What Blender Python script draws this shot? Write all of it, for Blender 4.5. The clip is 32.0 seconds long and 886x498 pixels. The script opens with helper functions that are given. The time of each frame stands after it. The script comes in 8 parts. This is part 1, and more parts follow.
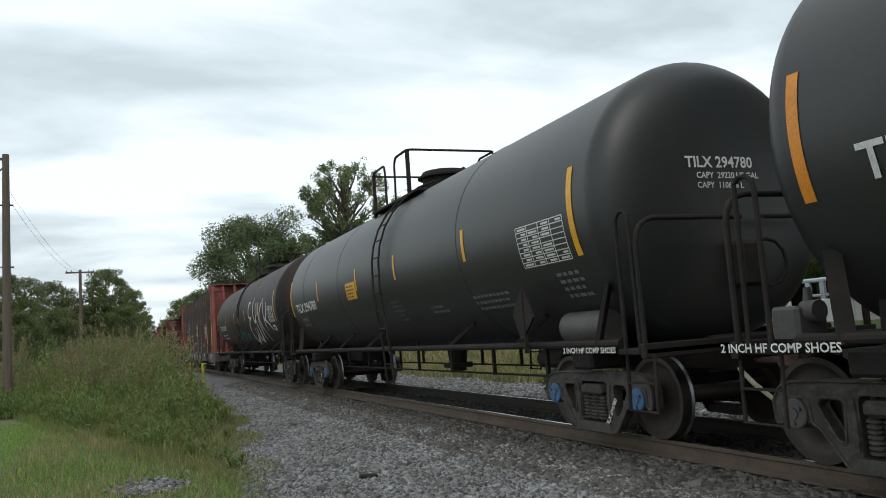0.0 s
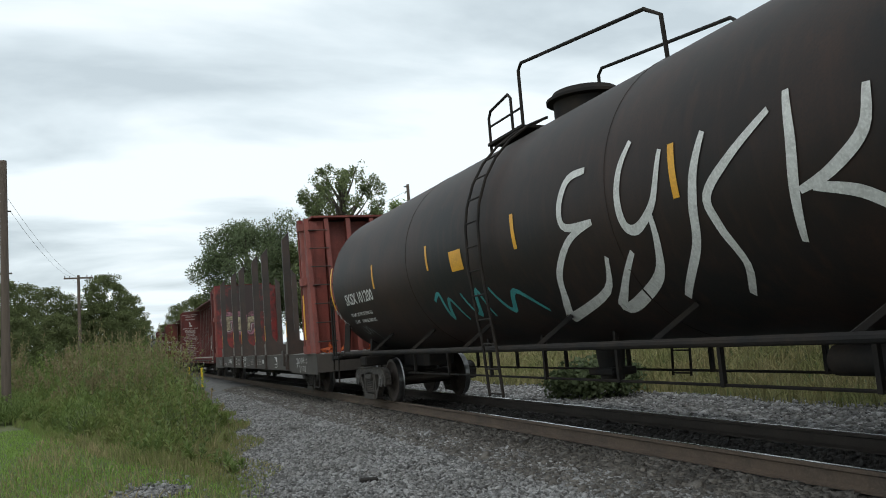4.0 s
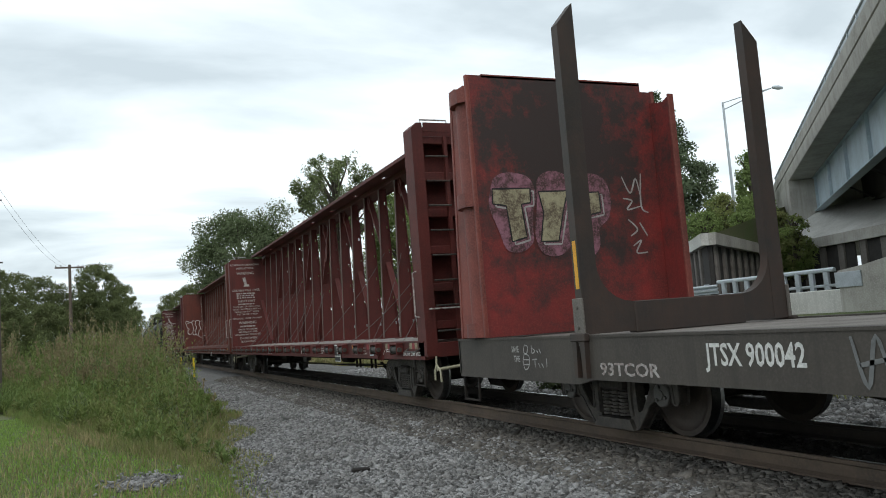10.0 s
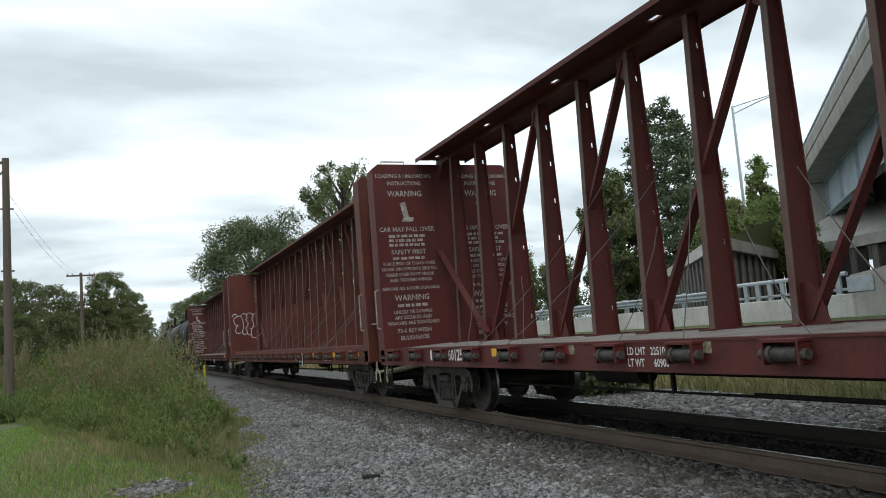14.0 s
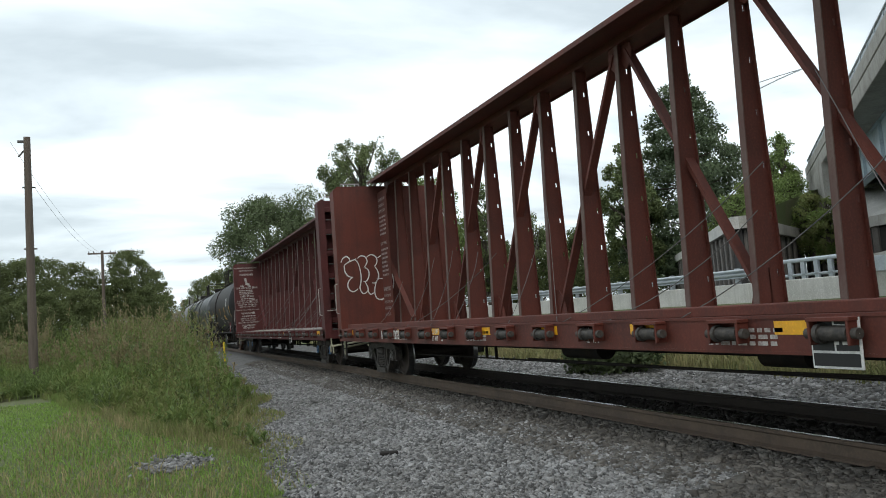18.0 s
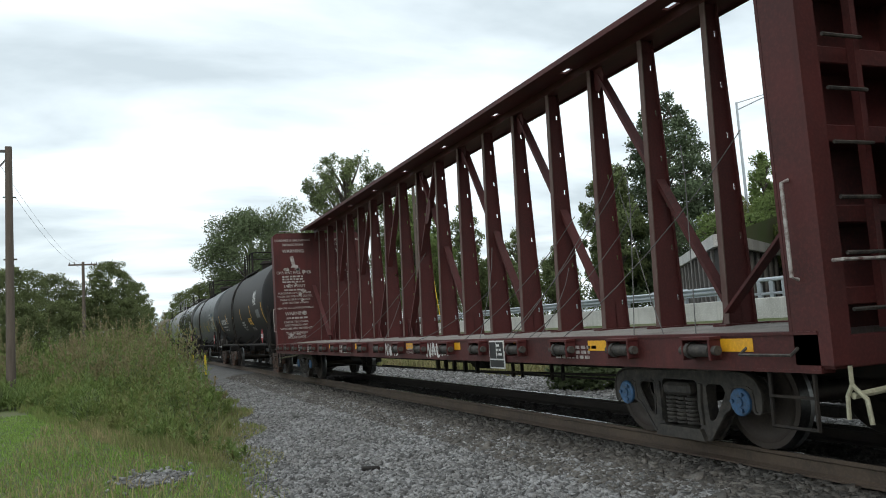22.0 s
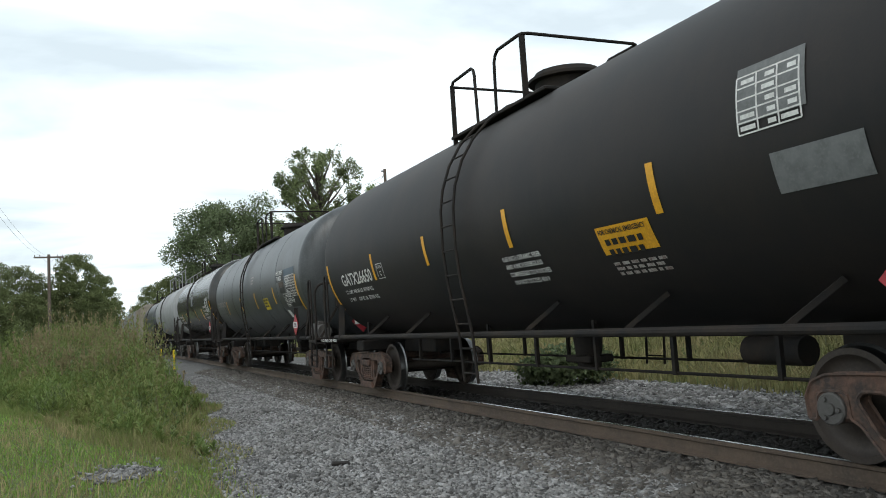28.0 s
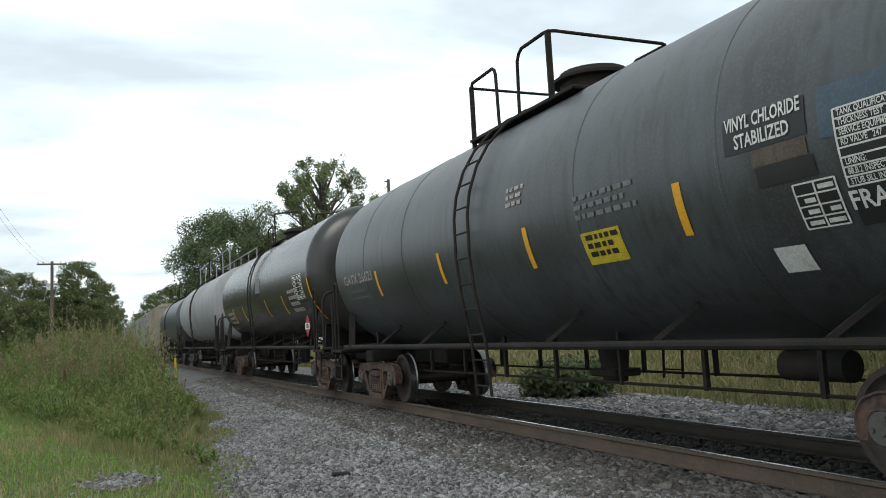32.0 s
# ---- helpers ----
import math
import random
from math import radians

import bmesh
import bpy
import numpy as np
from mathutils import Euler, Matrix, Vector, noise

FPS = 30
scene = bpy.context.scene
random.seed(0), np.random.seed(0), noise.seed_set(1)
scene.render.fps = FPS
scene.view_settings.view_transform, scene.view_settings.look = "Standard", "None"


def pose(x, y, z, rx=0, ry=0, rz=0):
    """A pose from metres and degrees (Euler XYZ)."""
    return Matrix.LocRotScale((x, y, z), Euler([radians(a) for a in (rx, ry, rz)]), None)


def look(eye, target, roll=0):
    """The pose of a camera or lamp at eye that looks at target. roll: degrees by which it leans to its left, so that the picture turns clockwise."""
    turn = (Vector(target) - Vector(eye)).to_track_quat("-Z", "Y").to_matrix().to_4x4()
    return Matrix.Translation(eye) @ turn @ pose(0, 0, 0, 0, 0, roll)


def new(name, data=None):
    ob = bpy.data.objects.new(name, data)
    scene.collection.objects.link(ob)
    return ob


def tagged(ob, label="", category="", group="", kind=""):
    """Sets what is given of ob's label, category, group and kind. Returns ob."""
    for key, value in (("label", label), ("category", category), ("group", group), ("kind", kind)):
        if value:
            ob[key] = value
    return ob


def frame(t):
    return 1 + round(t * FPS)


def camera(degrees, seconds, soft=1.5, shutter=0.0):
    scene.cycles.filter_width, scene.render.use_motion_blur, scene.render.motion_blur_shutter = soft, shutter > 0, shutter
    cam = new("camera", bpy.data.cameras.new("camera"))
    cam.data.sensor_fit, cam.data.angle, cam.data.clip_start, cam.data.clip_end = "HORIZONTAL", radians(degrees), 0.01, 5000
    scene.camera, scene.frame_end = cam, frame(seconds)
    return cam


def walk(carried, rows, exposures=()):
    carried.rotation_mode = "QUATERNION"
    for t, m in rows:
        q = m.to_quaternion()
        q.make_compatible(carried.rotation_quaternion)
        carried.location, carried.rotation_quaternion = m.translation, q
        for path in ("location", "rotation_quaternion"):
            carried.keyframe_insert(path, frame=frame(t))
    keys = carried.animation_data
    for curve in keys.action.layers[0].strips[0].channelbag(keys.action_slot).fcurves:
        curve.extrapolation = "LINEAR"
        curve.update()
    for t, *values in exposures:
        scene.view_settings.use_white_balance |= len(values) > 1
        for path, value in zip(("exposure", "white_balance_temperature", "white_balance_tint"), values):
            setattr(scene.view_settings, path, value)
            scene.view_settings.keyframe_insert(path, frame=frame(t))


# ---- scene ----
# camera: held by hand, turning a little
TRACK_X = 6.30
EYE_Z = 1.34
cam = camera(58.13, 32.0, soft=0.95)
TURNS = """0 5.96 4.07 -21.96;0.5 6.00 3.91 -21.87;1 6.11 3.94 -21.83;1.5 6.03 4.08 -21.87;2 6.08 4.47 -21.86;2.5 5.95 4.35 -21.85;3 5.99 4.25 -21.90;3.5 6.06 4.52 -22.02;4.5 6.25 4.5 -22.02;5.5 6.44 4.46 -22.02;6 6.08 4.20 -22.05;6.5 5.93 4.65 -21.98;7 6.08 4.55 -21.92;7.5 6.39 4.43 -21.99;8 6.25 4.15 -21.99;8.5 6.05 4.29 -22.01;9 5.75 4.26 -22.17;9.5 5.63 4.35 -22.33;10 5.46 4.34 -22.57;10.5 5.69 3.60 -23.12;11 5.84 3.20 -22.34;11.5 5.58 4.21 -21.66;12 5.57 3.98 -21.37;12.5 5.55 3.83 -21.41;13 5.83 3.76 -21.65;13.5 5.97 4.36 -21.78;14 5.96 4.57 -21.87;14.5 5.62 4.42 -21.93;15 5.41 4.30 -21.74;15.5 5.40 4.34 -21.52;16.5 4.88 4.27 -21.15;17.5 4.37 4.20 -20.85;18 4.51 4.39 -20.61;18.5 4.54 4.56 -21.04;19 4.66 4.39 -21.11;19.5 4.49 4.49 -21.28;20 4.60 4.13 -21.44;20.5 4.55 4.22 -21.19;21 4.79 4.10 -21.26;21.5 5.21 4.07 -21.65;22 5.47 3.94 -21.80;22.5 5.57 3.97 -22.14;23 5.49 3.90 -22.30;23.5 5.34 3.84 -23.00;24 5.34 3.83 -23.37;24.5 5.42 3.72 -23.42;25 5.60 3.80 -23.42;25.5 5.71 3.76 -23.40;26 5.18 3.45 -23.52;26.5 4.98 3.50 -23.51;27.5 5.0 3.6 -23.75;28.5 5.09 3.70 -23.97;29 5.45 3.66 -24.14;29.5 5.54 3.79 -23.91;30 5.76 3.78 -24.00;30.5 5.79 4.02 -23.96;31 5.72 4.00 -23.85;31.5 5.80 3.36 -23.72;32 5.79 3.08 -23.70"""
PATH = []
for row in TURNS.split(";"):
    t, up, lean, turn = [float(v) for v in row.split()]
    PATH.append((t, pose(0, 0, EYE_Z, 90 + up, lean, turn)))
walk(cam, PATH, exposures=((0, 0.0), (3, -0.05), (6, 0.0), (7, 0.08), (8, -0.06), (9, -0.08), (10, 0.1), (11, 0.2), (12, 0.02), (15, 0.05), (18, 0.14), (20, 0.14), (24, 0.12), (26, 0.2), (29, 0.32), (32, 0.25)))

# world: overcast daylight
world = bpy.data.worlds.new("sky")
scene.world = world
world.use_nodes = True
wn, wl = world.node_tree.nodes, world.node_tree.links
wn.clear()
SUN_UP, SUN_TURN = 48.0, 200.0
sky = wn.new("ShaderNodeTexSky")
sky.sky_type, sky.sun_disc = "NISHITA", False
sky.sun_elevation, sky.sun_rotation = radians(SUN_UP), radians(SUN_TURN)
sky.air_density, sky.dust_density = 1.5, 3.0
coord = wn.new("ShaderNodeTexCoord")
sep = wn.new("ShaderNodeSeparateXYZ")
wl.new(coord.outputs["Generated"], sep.inputs[0])
# a flat cloud layer: the direction divided by its height
lift = wn.new("ShaderNodeMath"); lift.operation = "MAXIMUM"; lift.inputs[1].default_value = 0.0
wl.new(sep.outputs["Z"], lift.inputs[0])
lift2 = wn.new("ShaderNodeMath"); lift2.operation = "ADD"; lift2.inputs[1].default_value = 0.16
wl.new(lift.outputs[0], lift2.inputs[0])
dv = wn.new("ShaderNodeVectorMath"); dv.operation = "DIVIDE"
comb = wn.new("ShaderNodeCombineXYZ")
for k in "XYZ":
    wl.new(lift2.outputs[0], comb.inputs[k])
wl.new(coord.outputs["Generated"], dv.inputs[0]); wl.new(comb.outputs[0], dv.inputs[1])
mp = wn.new("ShaderNodeMapping"); mp.inputs["Scale"].default_value = (0.62, 1.0, 0.0)
mp.inputs["Location"].default_value = (3.52, 1.45, 0)
wl.new(dv.outputs[0], mp.inputs["Vector"])
n1 = wn.new("ShaderNodeTexNoise"); n1.inputs["Scale"].default_value = 1.35; n1.inputs["Detail"].default_value = 7; n1.inputs["Roughness"].default_value = 0.5; n1.inputs["Distortion"].default_value = 0.25
wl.new(mp.outputs[0], n1.inputs["Vector"])
ramp = wn.new("ShaderNodeValToRGB")
ramp.color_ramp.elements[0].position, ramp.color_ramp.elements[0].color = 0.36, (0.555, 0.64, 0.69, 1)
ramp.color_ramp.elements[1].position, ramp.color_ramp.elements[1].color = 0.54, (0.905, 0.985, 1.02, 1)
mid = ramp.color_ramp.elements.new(0.46); mid.color = (0.74, 0.835, 0.885, 1)
wl.new(n1.outputs["Fac"], ramp.inputs["Fac"])
cl = wn.new("ShaderNodeBackground"); cl.inputs["Strength"].default_value = 1.14
wl.new(ramp.outputs["Color"], cl.inputs["Color"])
sk = wn.new("ShaderNodeBackground"); sk.inputs["Strength"].default_value = 0.12
wl.new(sky.outputs["Color"], sk.inputs["Color"])
mixw = wn.new("ShaderNodeMixShader"); mixw.inputs["Fac"].default_value = 0.93
wl.new(sk.outputs[0], mixw.inputs[1]); wl.new(cl.outputs[0], mixw.inputs[2])
wout = wn.new("ShaderNodeOutputWorld")
wl.new(mixw.outputs[0], wout.inputs["Surface"])

sun = new("sun", bpy.data.lights.new("sun", "SUN"))
sun.data.energy, sun.data.angle, sun.data.color = 0.8, radians(25), (1.0, 0.97, 0.92)
sun.matrix_world = look((0, 0, 60), (0 - 60 * math.sin(radians(SUN_TURN)) / math.tan(radians(SUN_UP)), -60 * math.cos(radians(SUN_TURN)) / math.tan(radians(SUN_UP)), 0))

# ---- materials ----
def mat(name, col, rough=0.6, metal=0.0, col2=None, col3=None, scale=3.0, fine=40.0, bump=0.15, stretch=(1, 1, 1), mix=0.5, island=0.0, spec=0.5, rnd=0.0, streak=0.0, distance=0.01, leaf=0.0):
    """A two-scale procedural surface: broad stains towards col2, fine grain towards col3, and relief."""
    m = bpy.data.materials.new(name)
    m.use_nodes = True
    nt = m.node_tree
    n, l = nt.nodes, nt.links
    b = n["Principled BSDF"]
    b.inputs["Roughness"].default_value, b.inputs["Metallic"].default_value = rough, metal
    b.inputs["Specular IOR Level"].default_value = spec
    col2, col3 = col2 or [c * 0.65 for c in col], col3 or [c * 1.25 for c in col]
    tc = n.new("ShaderNodeTexCoord")
    mpn = n.new("ShaderNodeMapping"); mpn.inputs["Scale"].default_value = stretch
    l.new(tc.outputs["Object"], mpn.inputs["Vector"])
    big = n.new("ShaderNodeTexNoise"); big.inputs["Scale"].default_value = scale; big.inputs["Detail"].default_value = 6; big.inputs["Roughness"].default_value = 0.65
    l.new(mpn.outputs[0], big.inputs["Vector"])
    sm = n.new("ShaderNodeTexNoise"); sm.inputs["Scale"].default_value = fine; sm.inputs["Detail"].default_value = 3
    l.new(tc.outputs["Object"], sm.inputs["Vector"])
    r1 = n.new("ShaderNodeMapRange"); r1.inputs["From Min"].default_value, r1.inputs["From Max"].default_value = 0.38, 0.68
    r1.inputs["To Max"].default_value = mix * 2
    l.new(big.outputs["Fac"], r1.inputs["Value"])
    m1 = n.new("ShaderNodeMix"); m1.data_type = "RGBA"; m1.clamp_factor = True
    m1.inputs["A"].default_value, m1.inputs["B"].default_value = (*col, 1), (*col2, 1)
    l.new(r1.outputs[0], m1.inputs["Factor"])
    r2 = n.new("ShaderNodeMapRange"); r2.inputs["From Min"].default_value, r2.inputs["From Max"].default_value = 0.45, 0.75
    r2.inputs["To Max"].default_value = 0.7
    l.new(sm.outputs["Fac"], r2.inputs["Value"])
    m2 = n.new("ShaderNodeMix"); m2.data_type = "RGBA"
    m2.inputs["B"].default_value = (*col3, 1)
    l.new(m1.outputs["Result"], m2.inputs["A"]); l.new(r2.outputs[0], m2.inputs["Factor"])
    last = m2.outputs["Result"]
    if streak:
        wv = n.new("ShaderNodeMapping"); wv.inputs["Scale"].default_value = (5.0, 5.0, 0.25)
        l.new(tc.outputs["Object"], wv.inputs["Vector"])
        st = n.new("ShaderNodeTexNoise"); st.inputs["Scale"].default_value = 1.6; st.inputs["Detail"].default_value = 5
        l.new(wv.outputs[0], st.inputs["Vector"])
        r3 = n.new("ShaderNodeMapRange"); r3.inputs["From Min"].default_value, r3.inputs["From Max"].default_value = 0.5, 0.72
        r3.inputs["To Max"].default_value = streak
        l.new(st.outputs["Fac"], r3.inputs["Value"])
        m3 = n.new("ShaderNodeMix"); m3.data_type = "RGBA"; m3.inputs["B"].default_value = (*col2, 1)
        l.new(last, m3.inputs["A"]); l.new(r3.outputs[0], m3.inputs["Factor"])
        last = m3.outputs["Result"]
    if island or rnd:
        src = n.new("ShaderNodeNewGeometry").outputs["Random Per Island"] if island else n.new("ShaderNodeObjectInfo").outputs["Random"]
        r4 = n.new("ShaderNodeMapRange"); k = island or rnd
        r4.inputs["To Min"].default_value, r4.inputs["To Max"].default_value = 1 - k, 1 + k
        l.new(src, r4.inputs["Value"])
        hs = n.new("ShaderNodeHueSaturation"); l.new(last, hs.inputs["Color"]); l.new(r4.outputs[0], hs.inputs["Value"])
        last = hs.outputs["Color"]
    l.new(last, b.inputs["Base Color"])
    if bump:
        bp = n.new("ShaderNodeBump"); bp.inputs["Strength"].default_value = bump; bp.inputs["Distance"].default_value = distance
        l.new(sm.outputs["Fac"], bp.inputs["Height"]); l.new(bp.outputs[0], b.inputs["Normal"])
    if leaf:
        tr = n.new("ShaderNodeBsdfTranslucent"); l.new(last, tr.inputs["Color"])
        ms = n.new("ShaderNodeMixShader"); ms.inputs["Fac"].default_value = leaf
        l.new(b.outputs[0], ms.inputs[1]); l.new(tr.outputs[0], ms.inputs[2])
        l.new(ms.outputs[0], n["Material Output"].inputs["Surface"])
    return m


M_tank_black = mat("tank_black_paint", (0.020, 0.022, 0.023), 0.42, col2=(0.030, 0.028, 0.025), col3=(0.028, 0.029, 0.030), scale=0.8, bump=0.05, streak=0.3)
M_tank_rusty = mat("tank_rusty_black", (0.011, 0.011, 0.011), 0.55, col2=(0.055, 0.027, 0.018), col3=(0.015, 0.014, 0.014), scale=0.42, bump=0.08, mix=0.36, streak=0.35, spec=0.25)
M_tank_gatx = mat("tank_black_clean", (0.011, 0.011, 0.012), 0.6, col2=(0.026, 0.02, 0.017), scale=0.5, bump=0.05, streak=0.25, spec=0.3)
M_tank_grey = mat("tank_grey_paint", (0.056, 0.064, 0.069), 0.40, col2=(0.026, 0.027, 0.027), col3=(0.076, 0.083, 0.087), scale=0.55, bump=0.06, streak=0.85, stretch=(1.0, 1.6, 0.5))
M_tank_gloss = mat("tank_gloss_black", (0.02, 0.022, 0.022), 0.26, col2=(0.045, 0.04, 0.033), scale=0.6, bump=0.03, streak=0.4)
M_hopper_grey = mat("hopper_grey_paint", (0.27, 0.28, 0.285), 0.6, col2=(0.18, 0.175, 0.165), scale=0.5, streak=0.6)
M_hopper_beige = mat("hopper_beige_paint", (0.30, 0.27, 0.22), 0.6, col2=(0.18, 0.15, 0.12), scale=0.5, streak=0.6)
M_steel_black = mat("underframe_black", (0.016, 0.015, 0.015), 0.8, col2=(0.034, 0.026, 0.02), bump=0.2, spec=0.22)
M_truck = mat("cast_steel_grime", (0.062, 0.054, 0.046), 0.7, col2=(0.026, 0.023, 0.021), col3=(0.09, 0.076, 0.062), scale=5, fine=22, bump=0.45, distance=0.02, mix=0.7, streak=0.5)
M_truck_rust = mat("cast_steel_rust", (0.115, 0.064, 0.045), 0.8, col2=(0.04, 0.03, 0.026), col3=(0.15, 0.088, 0.062), scale=5, fine=22, bump=0.45, distance=0.02, mix=0.7, streak=0.4)
M_wheel = mat("wheel_steel", (0.055, 0.042, 0.034), 0.6, metal=0.3, col2=(0.035, 0.028, 0.024), scale=3, bump=0.15)
M_tread = mat("wheel_tread", (0.2, 0.2, 0.2), 0.35, metal=1.0, bump=0.02)
M_cap_blue = mat("bearing_cap_blue", (0.045, 0.13, 0.27), 0.5, col2=(0.05, 0.07, 0.1), scale=12)
M_cap_grey = mat("bearing_cap_grey", (0.085, 0.08, 0.075), 0.6)
M_beam_red = mat("centerbeam_oxide_red", (0.1, 0.019, 0.016), 0.65, col2=(0.055, 0.016, 0.014), col3=(0.128, 0.028, 0.022), scale=1.2, bump=0.1, streak=0.5, spec=0.35)
M_beam_brown = mat("centerbeam_brown_red", (0.115, 0.028, 0.018), 0.65, col2=(0.062, 0.021, 0.016), col3=(0.142, 0.038, 0.025), scale=1.2, bump=0.1, streak=0.5, spec=0.35)
M_beam_dark = mat("centerbeam_dark_red", (0.08, 0.017, 0.016), 0.65, col2=(0.046, 0.014, 0.013), col3=(0.105, 0.025, 0.022), scale=1.2, bump=0.1, streak=0.5, spec=0.35)
M_post_worn = mat("post_worn_edge", (0.085, 0.034, 0.028), 0.7, col2=(0.15, 0.12, 0.10), col3=(0.1, 0.05, 0.042), scale=2.2, stretch=(1, 1, 0.4), mix=0.45, bump=0.15)
M_bulk_red = mat("bulkhead_faded_red", (0.225, 0.052, 0.038), 0.65, col2=(0.11, 0.03, 0.025), col3=(0.27, 0.08, 0.06), scale=1.5, bump=0.15, streak=0.6)
M_flat_brown = mat("flatcar_worn_steel", (0.064, 0.055, 0.046), 0.7, col2=(0.04, 0.034, 0.03), col3=(0.085, 0.072, 0.062), scale=1.5, bump=0.15, streak=0.6)
M_stake = mat("stake_steel", (0.029, 0.024, 0.021), 0.6, col2=(0.06, 0.036, 0.027), col3=(0.04, 0.033, 0.029), scale=1.6, bump=0.15, streak=0.4)
M_deck = mat("worn_deck", (0.24, 0.22, 0.2), 0.85, col2=(0.13, 0.11, 0.1), scale=2, bump=0.3)
M_yellow = mat("reflective_yellow", (0.72, 0.36, 0.012), 0.45, col2=(0.55, 0.25, 0.02), scale=6, mix=0.35)
M_orange = mat("reflective_orange", (0.7, 0.25, 0.02), 0.45, col2=(0.5, 0.18, 0.02), scale=6, mix=0.35)
M_white = mat("stencil_white", (0.66, 0.66, 0.64), 0.6, col2=(0.4, 0.39, 0.37), scale=9, mix=0.35, bump=0)
M_white_worn = mat("stencil_white_worn", (0.42, 0.40, 0.38), 0.7, col2=(0.14, 0.08, 0.07), scale=14, mix=0.5, bump=0)
M_grey_text = mat("stencil_faded", (0.16, 0.165, 0.165), 0.7, scale=10, bump=0)
M_red_sign = mat("placard_red", (0.34, 0.025, 0.035), 0.5, bump=0)
M_teal = mat("spray_teal", (0.05, 0.30, 0.30), 0.6, bump=0)
M_spray = mat("spray_white", (0.40, 0.39, 0.38), 0.7, col2=(0.2, 0.19, 0.18), scale=5, bump=0)
M_spray_pink = mat("spray_pink", (0.27, 0.12, 0.16), 0.7, col2=(0.07, 0.035, 0.035), scale=6, mix=0.9, bump=0)
M_spray_cream = mat("spray_cream", (0.34, 0.31, 0.2), 0.7, col2=(0.12, 0.09, 0.06), scale=6, mix=0.8, bump=0)
M_black = mat("black_panel", (0.012, 0.012, 0.013), 0.5, bump=0)
M_rail_side = mat("rail_rust", (0.105, 0.074, 0.052), 0.85, col2=(0.06, 0.045, 0.035), col3=(0.13, 0.095, 0.07), scale=2, bump=0.3)
M_rail_top = mat("rail_polished", (0.62, 0.62, 0.62), 0.22, metal=1.0, bump=0.02)
M_tie = mat("creosoted_tie", (0.05, 0.042, 0.036), 0.9, col2=(0.03, 0.026, 0.023), stretch=(0.3, 3, 3), scale=5, bump=0.4)
M_ballast = mat("ballast_bed", (0.115, 0.113, 0.11), 0.95, col2=(0.065, 0.06, 0.055), col3=(0.17, 0.17, 0.167), scale=1.2, fine=26, bump=1.0, distance=0.03)
M_stone = mat("ballast_stone", (0.215, 0.214, 0.212), 0.9, col2=(0.125, 0.12, 0.112), col3=(0.33, 0.332, 0.334), scale=0.9, fine=60, bump=0.3, island=0.68)
M_stone_dark = mat("ballast_stone_grimy", (0.108, 0.099, 0.088), 0.95, col2=(0.066, 0.059, 0.052), col3=(0.155, 0.146, 0.132), scale=0.9, fine=60, bump=0.3, island=0.5)
# next three: oil and grime, darkened further to paint in the shade under the train
M_stone_oil_shade = mat("ballast_stone_oil_shaded", (0.035, 0.031, 0.028), 0.9, col2=(0.02, 0.018, 0.016), col3=(0.05, 0.046, 0.042), scale=0.9, fine=60, bump=0.3, island=0.5)
M_rail_grime_shade = mat("rail_grimy_shaded", (0.04, 0.032, 0.026), 0.85, col2=(0.025, 0.021, 0.018), scale=2, bump=0.3)
M_oil_shade_bed = mat("oil_shaded_ballast_bed", (0.03, 0.027, 0.024), 0.95, col2=(0.018, 0.016, 0.015), scale=1.2, fine=26, bump=1.0, distance=0.03)
M_soil = mat("ground_grass_soil", (0.075, 0.105, 0.026), 0.95, col2=(0.105, 0.095, 0.045), col3=(0.055, 0.085, 0.02), scale=0.35, fine=18, bump=0.6, distance=0.03)
M_grass = mat("lawn_grass", (0.19, 0.315, 0.06), 0.8, col2=(0.23, 0.29, 0.09), col3=(0.16, 0.27, 0.05), scale=0.4, island=0.3, bump=0, leaf=0.35)
M_weed = mat("weed_green", (0.165, 0.235, 0.062), 0.85, col2=(0.23, 0.225, 0.09), col3=(0.14, 0.205, 0.052), scale=0.7, mix=0.6, island=0.2, bump=0, leaf=0.45)
M_reed = mat("reed_tan", (0.265, 0.215, 0.125), 0.9, col2=(0.2, 0.2, 0.09), col3=(0.29, 0.225, 0.14), scale=0.5, island=0.2, bump=0, leaf=0.4)
M_dry = mat("dry_grass", (0.30, 0.255, 0.13), 0.85, col2=(0.17, 0.19, 0.07), scale=0.5, mix=0.6, island=0.3, bump=0, leaf=0.35)
M_leaf_dark = mat("leaf_dark", (0.115, 0.15, 0.07), 0.7, col2=(0.09, 0.122, 0.054), col3=(0.14, 0.178, 0.08), scale=0.5, island=0.4, bump=0, leaf=0.4)
M_leaf_mid = mat("leaf_mid", (0.14, 0.175, 0.07), 0.7, col2=(0.105, 0.14, 0.052), col3=(0.175, 0.205, 0.08), scale=0.5, island=0.4, bump=0, leaf=0.4)
M_leaf_light = mat("leaf_light", (0.17, 0.235, 0.07), 0.8, col2=(0.13, 0.185, 0.055), col3=(0.2, 0.255, 0.085), scale=0.4, island=0.25, bump=0, leaf=0.45)
M_woods = mat("woods_leaf", (0.125, 0.15, 0.06), 0.85, col2=(0.1, 0.125, 0.045), col3=(0.15, 0.172, 0.066), scale=0.18, mix=0.6, island=0.22, bump=0, leaf=0.4)
M_pine = mat("pine_needles", (0.085, 0.118, 0.058), 0.8, col2=(0.062, 0.09, 0.046), col3=(0.105, 0.138, 0.064), scale=0.5, island=0.35, bump=0, leaf=0.3)
M_bark = mat("bark", (0.085, 0.07, 0.055), 0.9, scale=5, stretch=(1, 1, 0.3), bump=0.6)
